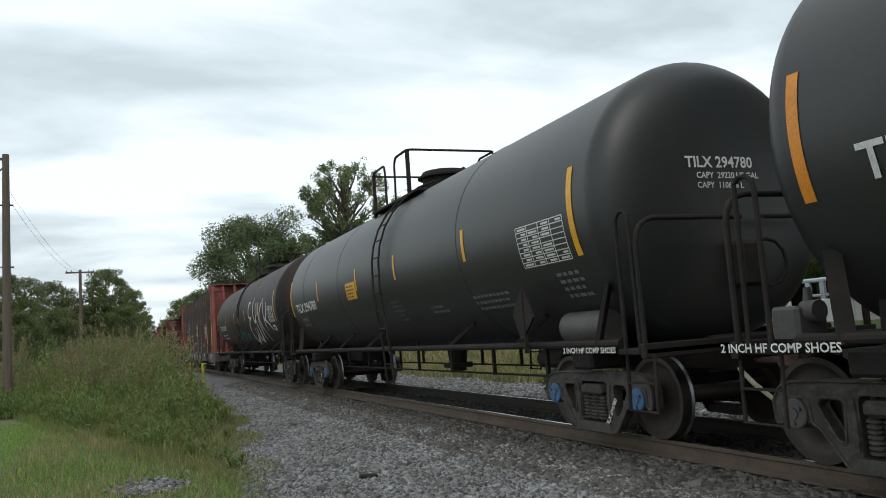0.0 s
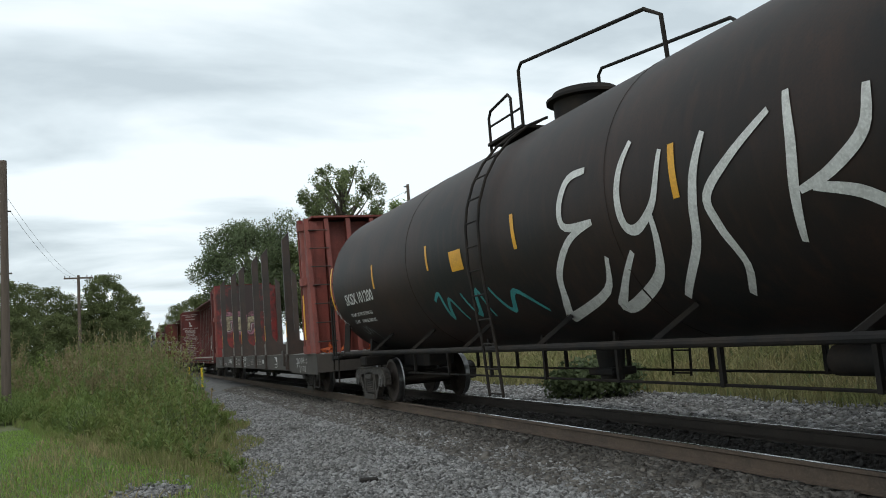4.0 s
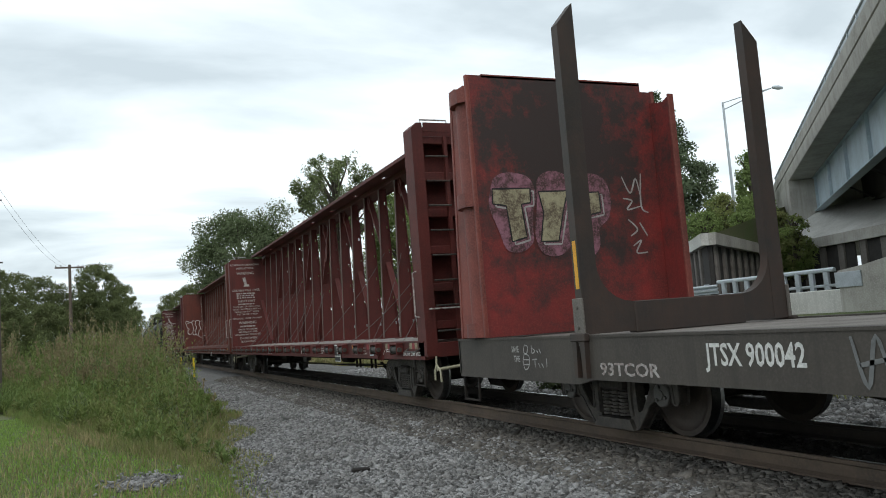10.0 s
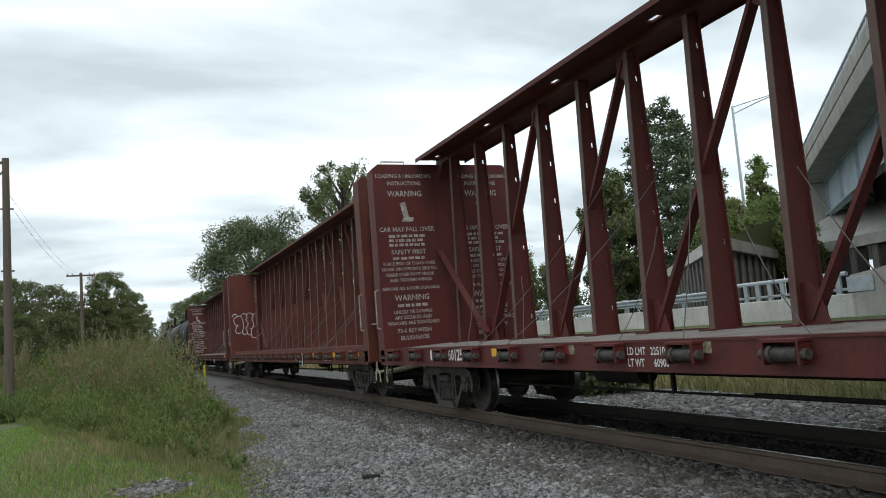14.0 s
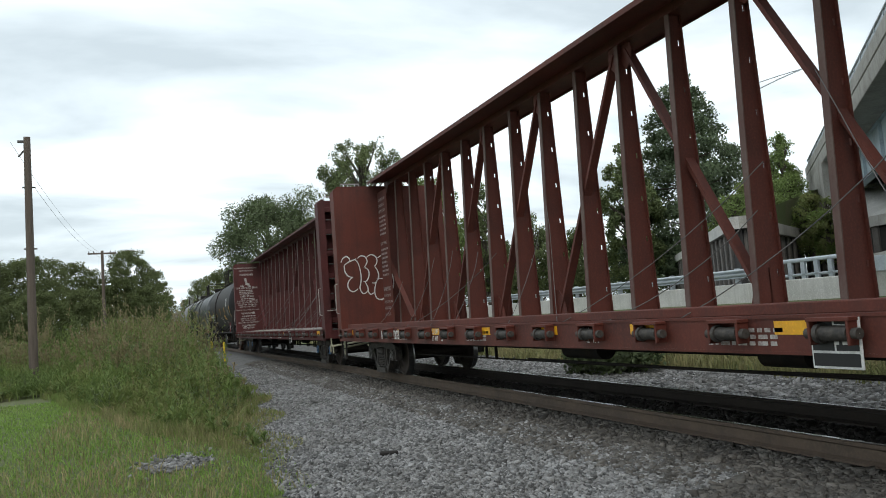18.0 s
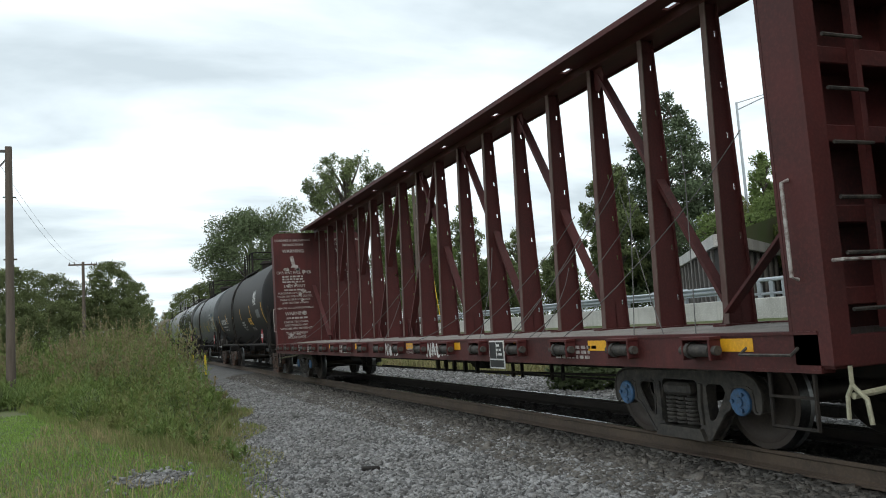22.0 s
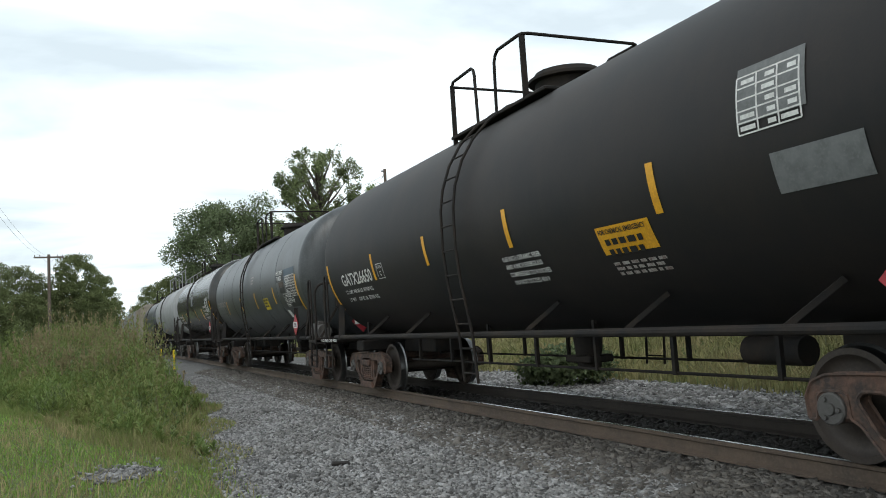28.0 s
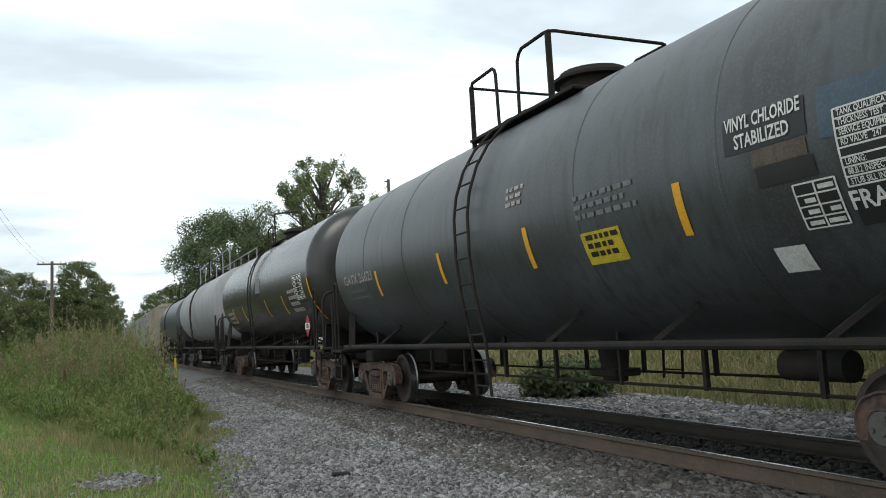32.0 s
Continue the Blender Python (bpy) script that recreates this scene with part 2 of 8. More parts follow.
M_pole = mat("weathered_pole", (0.115, 0.09, 0.072), 0.9, col2=(0.07, 0.055, 0.045), scale=3, stretch=(4, 4, 0.3), bump=0.5)
M_concrete = mat("old_concrete", (0.40, 0.385, 0.35), 0.9, col2=(0.24, 0.225, 0.2), col3=(0.46, 0.45, 0.41), scale=0.8, fine=20, bump=0.25, streak=0.5)
M_conc_light = mat("pale_concrete", (0.56, 0.55, 0.52), 0.9, col2=(0.38, 0.37, 0.34), scale=0.8, fine=20, bump=0.2, streak=0.5)
M_girder = mat("girder_blue_grey", (0.40, 0.49, 0.54), 0.6, col2=(0.28, 0.33, 0.36), scale=0.9, streak=0.4, bump=0.05)
# dark steel colour with the shade beneath the deck painted in
M_under_shade = mat("bridge_underside_shaded", (0.085, 0.075, 0.066), 0.9, scale=1)
M_galv = mat("galvanised_steel", (0.42, 0.46, 0.49), 0.5, metal=0.5, col2=(0.33, 0.36, 0.38), scale=3, bump=0.05)
M_pile = mat("pile_grey", (0.17, 0.155, 0.14), 0.9, scale=2)
M_lagging = mat("dark_lagging", (0.035, 0.032, 0.03), 0.9)
M_post_yellow = mat("post_yellow", (0.62, 0.46, 0.02), 0.6, scale=6)
M_post_white = mat("post_white", (0.6, 0.6, 0.58), 0.6, scale=6)
M_asphalt = mat("asphalt", (0.055, 0.055, 0.055), 0.9, bump=0.3)
M_wire = mat("steel_wire", (0.10, 0.095, 0.09), 0.6, bump=0)
M_wood_rot = mat("charred_wood", (0.025, 0.022, 0.02), 0.9, bump=0.5)
M_rope_white = mat("hose_pale", (0.42, 0.40, 0.28), 0.7)
M_hydrant = mat("graffiti_yellow", (0.6, 0.5, 0.03), 0.6, bump=0)


def mat_scorched():
    """Red paint burnt dark over the upper middle of a plate."""
    m = mat("bulkhead_scorched", (0.22, 0.022, 0.020), 0.65, col2=(0.11, 0.022, 0.02), col3=(0.27, 0.045, 0.036), scale=1.6, bump=0.2, streak=0.4)
    n, l = m.node_tree.nodes, m.node_tree.links
    b = n["Principled BSDF"]
    paint = b.inputs["Base Color"].links[0].from_socket
    tc = n.new("ShaderNodeTexCoord")
    mp = n.new("ShaderNodeMapping"); mp.inputs["Scale"].default_value = (0.5, 0.0, 0.36); mp.inputs["Location"].default_value = (0.05, 0, -1.36)
    l.new(tc.outputs["Object"], mp.inputs["Vector"])
    ln = n.new("ShaderNodeVectorMath"); ln.operation = "LENGTH"; l.new(mp.outputs[0], ln.inputs[0])
    nz = n.new("ShaderNodeTexNoise"); nz.inputs["Scale"].default_value = 2.6; nz.inputs["Detail"].default_value = 9; nz.inputs["Roughness"].default_value = 0.78
    l.new(tc.outputs["Object"], nz.inputs["Vector"])
    ad = n.new("ShaderNodeMath"); ad.operation = "MULTIPLY_ADD"; ad.inputs[1].default_value = 2.3
    l.new(nz.outputs["Fac"], ad.inputs[0]); l.new(ln.outputs["Value"], ad.inputs[2])
    r = n.new("ShaderNodeMapRange"); r.inputs["From Min"].default_value, r.inputs["From Max"].default_value = 1.62, 2.12
    l.new(ad.outputs[0], r.inputs["Value"])
    mx = n.new("ShaderNodeMix"); mx.data_type = "RGBA"; mx.inputs["A"].default_value = (0.036, 0.023, 0.021, 1)
    l.new(r.outputs[0], mx.inputs["Factor"]); l.new(paint, mx.inputs["B"]); l.new(mx.outputs["Result"], b.inputs["Base Color"])
    return m


M_scorched = mat_scorched()
M_crumple = mat("orange_plastic", (0.62, 0.13, 0.03), 0.5, bump=0.2)

# ---- geometry helpers ----
class Geo:
    """Collects points and faces of one mesh."""

    def __init__(self):
        self.v, self.f = [], []

    def add(self, verts, faces):
        o = len(self.v)
        self.v += [tuple(p) for p in verts]
        self.f += [tuple(i + o for i in q) for q in faces]
        return self

    def box(self, x0, x1, y0, y1, z0, z1, c=0.0):
        x0, x1, y0, y1, z0, z1 = min(x0, x1), max(x0, x1), min(y0, y1), max(y0, y1), min(z0, z1), max(z0, z1)
        if c <= 0:
            p = [(x, y, z) for x in (x0, x1) for y in (y0, y1) for z in (z0, z1)]
            return self.add(p, [(0, 1, 3, 2), (4, 6, 7, 5), (0, 4, 5, 1), (2, 3, 7, 6), (0, 2, 6, 4), (1, 5, 7, 3)])
        c = min(c, (x1 - x0) * 0.45, (y1 - y0) * 0.45, (z1 - z0) * 0.45)
        p, ix = [], {}
        for a in (0, 1):
            for b in (0, 1):
                for d in (0, 1):
                    for k in range(3):
                        q = [(x0, x1)[a], (y0, y1)[b], (z0, z1)[d]]
                        s = (a, b, d)
                        for j in range(3):
                            if j != k:
                                q[j] += c if s[j] == 0 else -c
                        ix[a, b, d, k] = len(p)
                        p.append(q)
        fs = []
        for k in range(3):
            for s in (0, 1):
                o = [j for j in range(3) if j != k]
                ring = []
                for u, w in ((0, 0), (1, 0), (1, 1), (0, 1)):
                    q = [0, 0, 0]; q[k] = s; q[o[0]] = u; q[o[1]] = w
                    ring.append(ix[(*q, k)])
                flip = (s == 0) ^ (k == 1)
                fs.append(tuple(reversed(ring)) if flip else tuple(ring))
        for k in range(3):
            o = [j for j in range(3) if j != k]
            for u in (0, 1):
                for w in (0, 1):
                    q0, q1 = [0, 0, 0], [0, 0, 0]
                    for q in (q0, q1):
                        q[o[0]], q[o[1]] = u, w
                    q0[k], q1[k] = 0, 1
                    fs.append((ix[(*q0, o[0])], ix[(*q1, o[0])], ix[(*q1, o[1])], ix[(*q0, o[1])]))
        for a in (0, 1):
            for b in (0, 1):
                for d in (0, 1):
                    fs.append(tuple(ix[a, b, d, k] for k in range(3)))
        return self.add(p, fs)

    def cyl(self, p0, p1, r0, r1=None, n=12, cap=True):
        r1 = r0 if r1 is None else r1
        p0, p1 = Vector(p0), Vector(p1)
        d = (p1 - p0).normalized()
        a = d.orthogonal().normalized()
        b = d.cross(a)
        ring = [(math.cos(2 * math.pi * i / n), math.sin(2 * math.pi * i / n)) for i in range(n)]
        v = [p0 + (a * c + b * s) * r0 for c, s in ring] + [p1 + (a * c + b * s) * r1 for c, s in ring]
        f = [(i, (i + 1) % n, n + (i + 1) % n, n + i) for i in range(n)]
        if cap:
            f += [tuple(range(n - 1, -1, -1)), tuple(range(n, 2 * n))]
        return self.add(v, f)

    def tube(self, pts, r, n=6, closed=False):
        pts = [Vector(p) for p in pts]
        v, f, m = [], [], len(pts)
        ref = None
        for i, p in enumerate(pts):
            q0, q1 = pts[(i - 1) % m] if (i or closed) else p, pts[(i + 1) % m] if (i < m - 1 or closed) else p
            d = (q1 - q0).normalized()
            a = (ref - d * ref.dot(d)) if ref else d.orthogonal()
            a = a.normalized() if a.length > 1e-6 else d.orthogonal().normalized()
            ref = a
            b = d.cross(a)
            v += [p + (a * math.cos(2 * math.pi * k / n) + b * math.sin(2 * math.pi * k / n)) * r for k in range(n)]
        for i in range(m if closed else m - 1):
            j = (i + 1) % m
            f += [(i * n + k, i * n + (k + 1) % n, j * n + (k + 1) % n, j * n + k) for k in range(n)]
        if not closed:
            f += [tuple(range(n - 1, -1, -1)), tuple(range((m - 1) * n, m * n))]
        return self.add(v, f)

    def prism(self, poly, axis, a, b):
        """A flat outline, pushed along an axis from a to b. The outline gives the two other coordinates in order."""
        n = len(poly)
        def at(p, h):
            q = list(p); q.insert("xyz".index(axis), h); return q
        v = [at(p, a) for p in poly] + [at(p, b) for p in poly]
        f = [(i, (i + 1) % n, n + (i + 1) % n, n + i) for i in range(n)] + [tuple(range(n - 1, -1, -1)), tuple(range(n, 2 * n))]
        return self.add(v, f)

    def lathe(self, prof, axis, n=24, centre=(0, 0, 0), cap=False):
        """prof: (along, radius) turned round an axis through centre."""
        v, f, k = [], [], "xyz".index(axis)
        o = [j for j in range(3) if j != k]
        for h, r in prof:
            for i in range(n):
                q = list(centre)
                q[k] += h; q[o[0]] += r * math.cos(2 * math.pi * i / n); q[o[1]] += r * math.sin(2 * math.pi * i / n)
                v.append(q)
        for j in range(len(prof) - 1):
            f += [(j * n + i, j * n + (i + 1) % n, (j + 1) * n + (i + 1) % n, (j + 1) * n + i) for i in range(n)]
        if cap:
            f += [tuple(range(n - 1, -1, -1)), tuple(range((len(prof) - 1) * n, len(prof) * n))]
        return self.add(v, f)

    def beam(self, p0, p1, w, h, up=(0, 0, 1)):
        """A straight square bar between two points."""
        p0, p1 = Vector(p0), Vector(p1)
        d = (p1 - p0).normalized()
        s = d.cross(Vector(up))
        s = s.normalized() if s.length > 1e-5 else Vector((1, 0, 0))
        u = s.cross(d)
        v = [p + s * (a * w / 2) + u * (b * h / 2) for p in (p0, p1) for a, b in ((-1, -1), (1, -1), (1, 1), (-1, 1))]
        return self.add(v, [(0, 1, 5, 4), (1, 2, 6, 5), (2, 3, 7, 6), (3, 0, 4, 7), (3, 2, 1, 0), (4, 5, 6, 7)])

    def mesh(self, name, material, smooth=True):
        me = bpy.data.meshes.new(name)
        me.from_pydata([tuple(p) for p in self.v], [], self.f)
        bm = bmesh.new(); bm.from_mesh(me)
        bmesh.ops.recalc_face_normals(bm, faces=bm.faces)
        bm.to_mesh(me); bm.free()
        if material:
            me.materials.append(material)
        if smooth:
            me.shade_smooth()
            me.set_sharp_from_angle(angle=radians(34))
        return me


MESHES = {}


def part(name, geo, material, parent=None, label="", at=None, smooth=True, key=None):
    """Links geometry as one mesh object, under a thing or a part. With a key the mesh is shared."""
    if key is not None and (key, material.name) in MESHES:
        me = MESHES[key, material.name]
    else:
        me = geo if isinstance(geo, bpy.types.Mesh) else (geo() if callable(geo) else geo).mesh(name, material, smooth)
        if key is not None:
            MESHES[key, material.name] = me
    ob = new(name, me)
    ob.parent = parent
    if at is not None:
        ob.matrix_basis = at if isinstance(at, Matrix) else Matrix.Translation(at)
    if label:
        tagged(ob, label)
    if name in ("stencil_block", "stencil_line", "peeled_paint", "label_lines", "field_lines", "notice_bars", "sticker_lines", "weight_lines"):
        tagged(ob, kind="stuff")
    return ob


def empty(name, label, category, group="", at=(0, 0, 0), kind=""):
    ob = new(name)
    ob.matrix_basis = at if isinstance(at, Matrix) else Matrix.Translation(at)
    return tagged(ob, label, category, group, kind)


def np_mesh(name, verts, faces, material, smooth=False):
    """A mesh from arrays: points (n, 3) and faces (m, k)."""
    me = bpy.data.meshes.new(name)
    k = faces.shape[1]
    me.vertices.add(len(verts)); me.vertices.foreach_set("co", np.ascontiguousarray(verts, dtype=np.float32).ravel())
    me.loops.add(faces.size); me.loops.foreach_set("vertex_index", np.ascontiguousarray(faces, dtype=np.int32).ravel())
    me.polygons.add(len(faces)); me.polygons.foreach_set("loop_start", np.arange(0, faces.size, k, dtype=np.int32))
    me.update(calc_edges=True); me.validate()
    if smooth:
        me.shade_smooth()
    me.materials.append(material)
    return me


def text_geo(body, size, squeeze=1.0):
    """Flat lettering as points and faces: x along, y up, in metres; the height of a capital is size."""
    cu = bpy.data.curves.new("lettering", "FONT")
    cu.body, cu.size, cu.resolution_u = body, size / 0.69, 2
    cu.offset = size * 0.03
    ob = bpy.data.objects.new("lettering", cu)
    scene.collection.objects.link(ob)
    me = bpy.data.meshes.new_from_object(ob.evaluated_get(bpy.context.evaluated_depsgraph_get()))
    v = [(p.co.x * squeeze, p.co.y) for p in me.vertices]
    f = [tuple(p.vertices) for p in me.polygons]
    bpy.data.objects.remove(ob); bpy.data.curves.remove(cu); bpy.data.meshes.remove(me)
    return v, f

# ---- ground and track ----
GROUND = -0.42


def land(x):
    """Height of the ground across the line."""
    if x < 12.5:
        return GROUND
    return GROUND + min(1.0, (x - 12.5) / 7.0) * 1.25


g = Geo()
xs = [-2500, -400, -100, -40, -20, -10, -4, 0, 4, 8, 12.5, 14, 16, 18, 19.5, 26, 40, 100, 400, 2500]
ys = [-600, -100, -40, -10, 0, 10, 20, 40, 80, 160, 400, 1200, 3500]
for y in ys:
    g.v += [(x, y, land(x)) for x in xs]
for j in range(len(ys) - 1):
    for i in range(len(xs) - 1):
        a = j * len(xs) + i
        g.f.append((a, a + 1, a + 1 + len(xs), a + len(xs)))
tagged(part("ground", g, M_soil), "grass and soil ground beside the railway line", "ground", kind="structure")

X = TRACK_X
bed = Geo().prism([(X - 2.9, GROUND - 0.1), (X - 2.9, GROUND + 0.02), (X - 1.75, -0.215), (X + 1.75, -0.215), (X + 3.2, GROUND + 0.03), (X + 5.3, GROUND + 0.02), (X + 5.3, GROUND - 0.1)], "y", -40, 420)
tagged(part("ballast_bed", bed, M_ballast, smooth=False), "grey crushed-stone ballast bed under the track", "ballast", kind="structure")
path = Geo().prism([(1.2, GROUND - 0.1), (1.5, GROUND + 0.012), (X - 2.95, GROUND + 0.016), (X - 2.9, GROUND - 0.1)], "y", -30, 75)
tagged(part("gravel_strip", path, M_ballast, smooth=False), "pale grey gravel strip along the track", "gravel", kind="structure")
patch = Geo()
patch.v = [(0.35 + 0.42 * math.cos(a) * (1 + 0.25 * math.sin(3 * a)), 11.4 + 0.55 * math.sin(a) * (1 + 0.2 * math.cos(2 * a)), GROUND + 0.012) for a in [k * math.pi / 12 for k in range(24)]]
patch.f = [tuple(range(24))]
tagged(part("gravel_patch", patch, M_ballast), "bare patch of pale gravel in the mown grass", "gravel", kind="structure")

HALF = 0.7525
# near-black sheet: oil plus the shade below the cars, put into its colour
tagged(part("track_bed", Geo().box(X - HALF + 0.08, X + HALF - 0.08, -40, 420, -0.23, -0.208), M_oil_shade_bed, smooth=False), "oily ballast between the rails, its black colour including the train's shade", "ballast", kind="structure")
RAILP = [(-0.075, -0.185), (0.075, -0.185), (0.075, -0.168), (0.012, -0.145), (0.010, -0.052), (0.036, -0.038), (0.036, -0.008), (0.028, -0.003), (-0.028, -0.003), (-0.036, -0.008), (-0.036, -0.038), (-0.010, -0.052), (-0.012, -0.145), (-0.075, -0.168)]
for s, nm in ((-1, "near"), (1, "far")):
    rail = empty("rail", "rusty steel rail with a polished running surface", "rail", "rails of the track", (X + s * HALF, 0, 0), kind="structure")
    # the far rail's darker side holds grime and painted shade from the cars above
    part("web_and_base", Geo().prism(RAILP, "y", -40, 420), M_rail_side if s < 0 else M_rail_grime_shade, rail)
    part("running_surface", Geo().prism([(-0.026, -0.0028), (0.026, -0.0028), (0.022, 0.0), (-0.022, 0.0)], "y", -40, 420), M_rail_top, rail, "polished steel running surface")

# ---- loose stones ----
ICO_V = np.array([(a, b, c) for a in (-1, 1) for b in (-1, 1) for c in (-1, 1)]) * 0.66
hull = bmesh.new()
for p in ICO_V:
    hull.verts.new(p)
bmesh.ops.convex_hull(hull, input=hull.verts)
bmesh.ops.triangulate(hull, faces=hull.faces)
hull.verts.index_update()
ICO_V = np.array([v.co[:] for v in hull.verts])
ICO_F = np.array([[v.index for v in f.verts] for f in hull.faces])
hull.free()


def stones(pts, size, rng, flat=0.7):
    """Broken stones at the points: jittered, turned, of uneven size."""
    n = len(pts)
    s = size * np.exp(rng.normal(0, 0.32, n))
    v = ICO_V[None] + rng.uniform(-0.34, 0.34, (n, len(ICO_V), 3))
    v = v * rng.uniform(0.65, 1.25, (n, 1, 3))
    ang = rng.uniform(0, 6.283, n); c, sn = np.cos(ang), np.sin(ang)
    x = v[..., 0] * c[:, None] - v[..., 1] * sn[:, None]
    y = v[..., 0] * sn[:, None] + v[..., 1] * c[:, None]
    tilt = rng.uniform(-0.6, 0.6, n)[:, None]
    z = v[..., 2] * flat + x * tilt
    v = np.stack([x, y, z], -1) * s[:, None, None] + pts[:, None, :]
    f = ICO_F[None] + len(ICO_V) * np.arange(n)[:, None, None]
    return v.reshape(-1, 3), f.reshape(-1, 3)


def bed_z(x):
    """Top of the ballast across the track."""
    d = np.abs(x - X)
    side = np.where(x < X, 2.9, 3.2)
    return np.where(d < 1.75, -0.215, -0.215 + (d - 1.75) / (side - 1.75) * (GROUND + 0.02 + 0.215)).clip(GROUND + 0.015, None)


def scatter_stones(name, label, x0, x1, y0, y1, n, size, material, seed, power=1.6):
    rng = np.random.default_rng(seed)
    x = rng.uniform(x0, x1, n)
    y = y0 + (y1 - y0) * rng.uniform(0, 1, n) ** power
    keep = (np.abs(np.abs(x - X) - HALF) > 0.085)
    edge = np.interp(y, [9, 11.8, 18.7, 26.8, 45], [1.3, 1.6, 2.1, 2.6, 2.9]) + 0.3 * np.sin(y * 1.3) + rng.normal(0, 0.25, n)
    keep &= x > edge
    x, y = x[keep], y[keep]
    pts = np.stack([x, y, bed_z(x) + size * 0.25], -1)
    v, f = stones(pts, size, rng)
    tagged(new(name, np_mesh(name, v, f, material)), label, "gravel", kind="stuff")


scatter_stones("gravel_stones", "loose pale grey crushed stones", 1.3, 4.7, 5.5, 34, 64000, 0.021, M_stone, 1, 1.9)
scatter_stones("ballast_stones", "grimy brown-grey ballast stones beside the rail", 4.1, 5.54, 4.0, 36, 26000, 0.027, M_stone_dark, 2, 1.7)
# these stones carry the under-train shade in their colour as well as oil
scatter_stones("track_stones", "dark ballast stones between the rails", 5.6, 7.0, 3.0, 30, 15000, 0.03, M_stone_oil_shade, 3, 1.4)
scatter_stones("far_stones", "grey ballast stones beyond the track", 7.2, 11.8, 5.0, 36, 17000, 0.035, M_stone, 4, 1.3)
rng = np.random.default_rng(5)
v, f = stones(np.stack([rng.normal(0.35, 0.24, 260), rng.normal(11.5, 0.4, 260), np.full(260, GROUND + 0.02)], -1), 0.028, rng)
tagged(new("patch_stones", np_mesh("patch_stones", v, f, M_stone)), "pale stones on the bare patch", "gravel", kind="stuff")

piece = Geo().box(-0.115, 0.115, -0.035, 0.035, -0.02, 0.035, 0.015)
tagged(part("wood_scrap", piece, M_wood_rot, at=pose(2.82, 9.8, GROUND + 0.045, 4, 3, -8)), "black charred scrap of wood on the gravel", "wood scrap")
for k, (px, py, sz) in enumerate(((3.41, 17.2, 0.15), (3.75, 17.3, 0.11), (4.9, 7.3, 0.055), (3.1, 17.4, 0.09))):
    rng = np.random.default_rng(20 + k)
    v, f = stones(np.array([[0, 0, 0.0]]), sz, rng, 0.5)
    ob = new("rock", np_mesh("rock", v, f, M_stone)); ob.location = (px, py, GROUND + sz * 0.3)
    tagged(ob, "pale tan rock lying on the gravel", "rock")


# ---- grass, weeds, reeds ----
def blades(pts, height, width, rng, lean=0.35, droop=0.0):
    """Bent tapering blades of three triangles."""
    n = len(pts)
    a = rng.uniform(0, 6.283, n)
    dx, dy = np.cos(a), np.sin(a)
    b = rng.uniform(0, 6.283, n)
    l = np.abs(rng.normal(0, lean, n)) * height
    tip = pts + np.stack([np.cos(b) * l, np.sin(b) * l, height * (1 - droop)], -1)
    midp = pts + np.stack([np.cos(b) * l * 0.3, np.sin(b) * l * 0.3, height * 0.6], -1)
    w = (width / 2)[:, None]
    side = np.stack([dx, dy, np.zeros(n)], -1)
    v = np.stack([pts - side * w * 0.7, pts + side * w * 0.7, midp - side * w, midp + side * w, tip], 1)
    f = np.array([[0, 1, 3], [0, 3, 2], [2, 3, 4]])[None] + 5 * np.arange(n)[:, None, None]
    return v.reshape(-1, 3), f.reshape(-1, 3)


def weed_front(x):
    return np.interp(x, [-30, -3, -0.8, 0.67, 1.7, 3.5], [46, 27.6, 18.9, 14.4, 10.2, 9.8])


def weed_edge(y):
    return np.interp(y, [9, 11.8, 18.7, 26.8, 45], [1.5, 1.9, 2.55, 2.85, 2.2])


def weeds(name, label, n, h0, h1, grow, wid, material, seed, ymax=52, patchy=0.0, xmin=-14, start=0.0, lean=0.3):
    rng = np.random.default_rng(seed)
    y = rng.uniform(9.5, ymax, n); x = rng.uniform(xmin, 3.6, n)
    d = y - weed_front(x)
    e = weed_edge(y) - x
    rag = 0.7 * np.sin(x * 2.1 + y * 0.4) + 0.5 * np.sin(y * 0.9)
    keep = (d + rag > start) & (e + 0.25 * np.sin(y * 1.7) > 0)
    lump = 0.5 + 0.5 * np.sin(x * 1.3 + 1.0) * np.sin(y * 0.55 + 0.5)
    keep &= rng.uniform(0, 1, n) > patchy * lump
    x, y, d, e, lump = x[keep], y[keep], d[keep], e[keep], lump[keep]
    m = len(x)
    side = np.clip(e / 1.3, 0.22, 1)
    h = np.clip(h0 + np.maximum(d, 0) * grow, h0, h1) * (0.75 + 0.3 * lump) * side * rng.uniform(0.55, 1.12, m)
    v, f = blades(np.stack([x, y, np.full(m, GROUND)], -1), h, wid * rng.uniform(0.5, 1.4, m) * (0.7 + y / 40), rng, lean)
    tagged(new(name, np_mesh(name, v, f, material)), label, "weeds", kind="stuff")


weeds("weeds", "rank green weeds at the edge of the line", 14000, 0.3, 1.4, 0.09, 0.022, M_weed, 11, patchy=0.3)
weeds("tall_reeds", "tall tan reeds going to seed", 2600, 0.4, 1.95, 0.10, 0.02, M_reed, 13, start=5.0, patchy=0.5, lean=0.26)


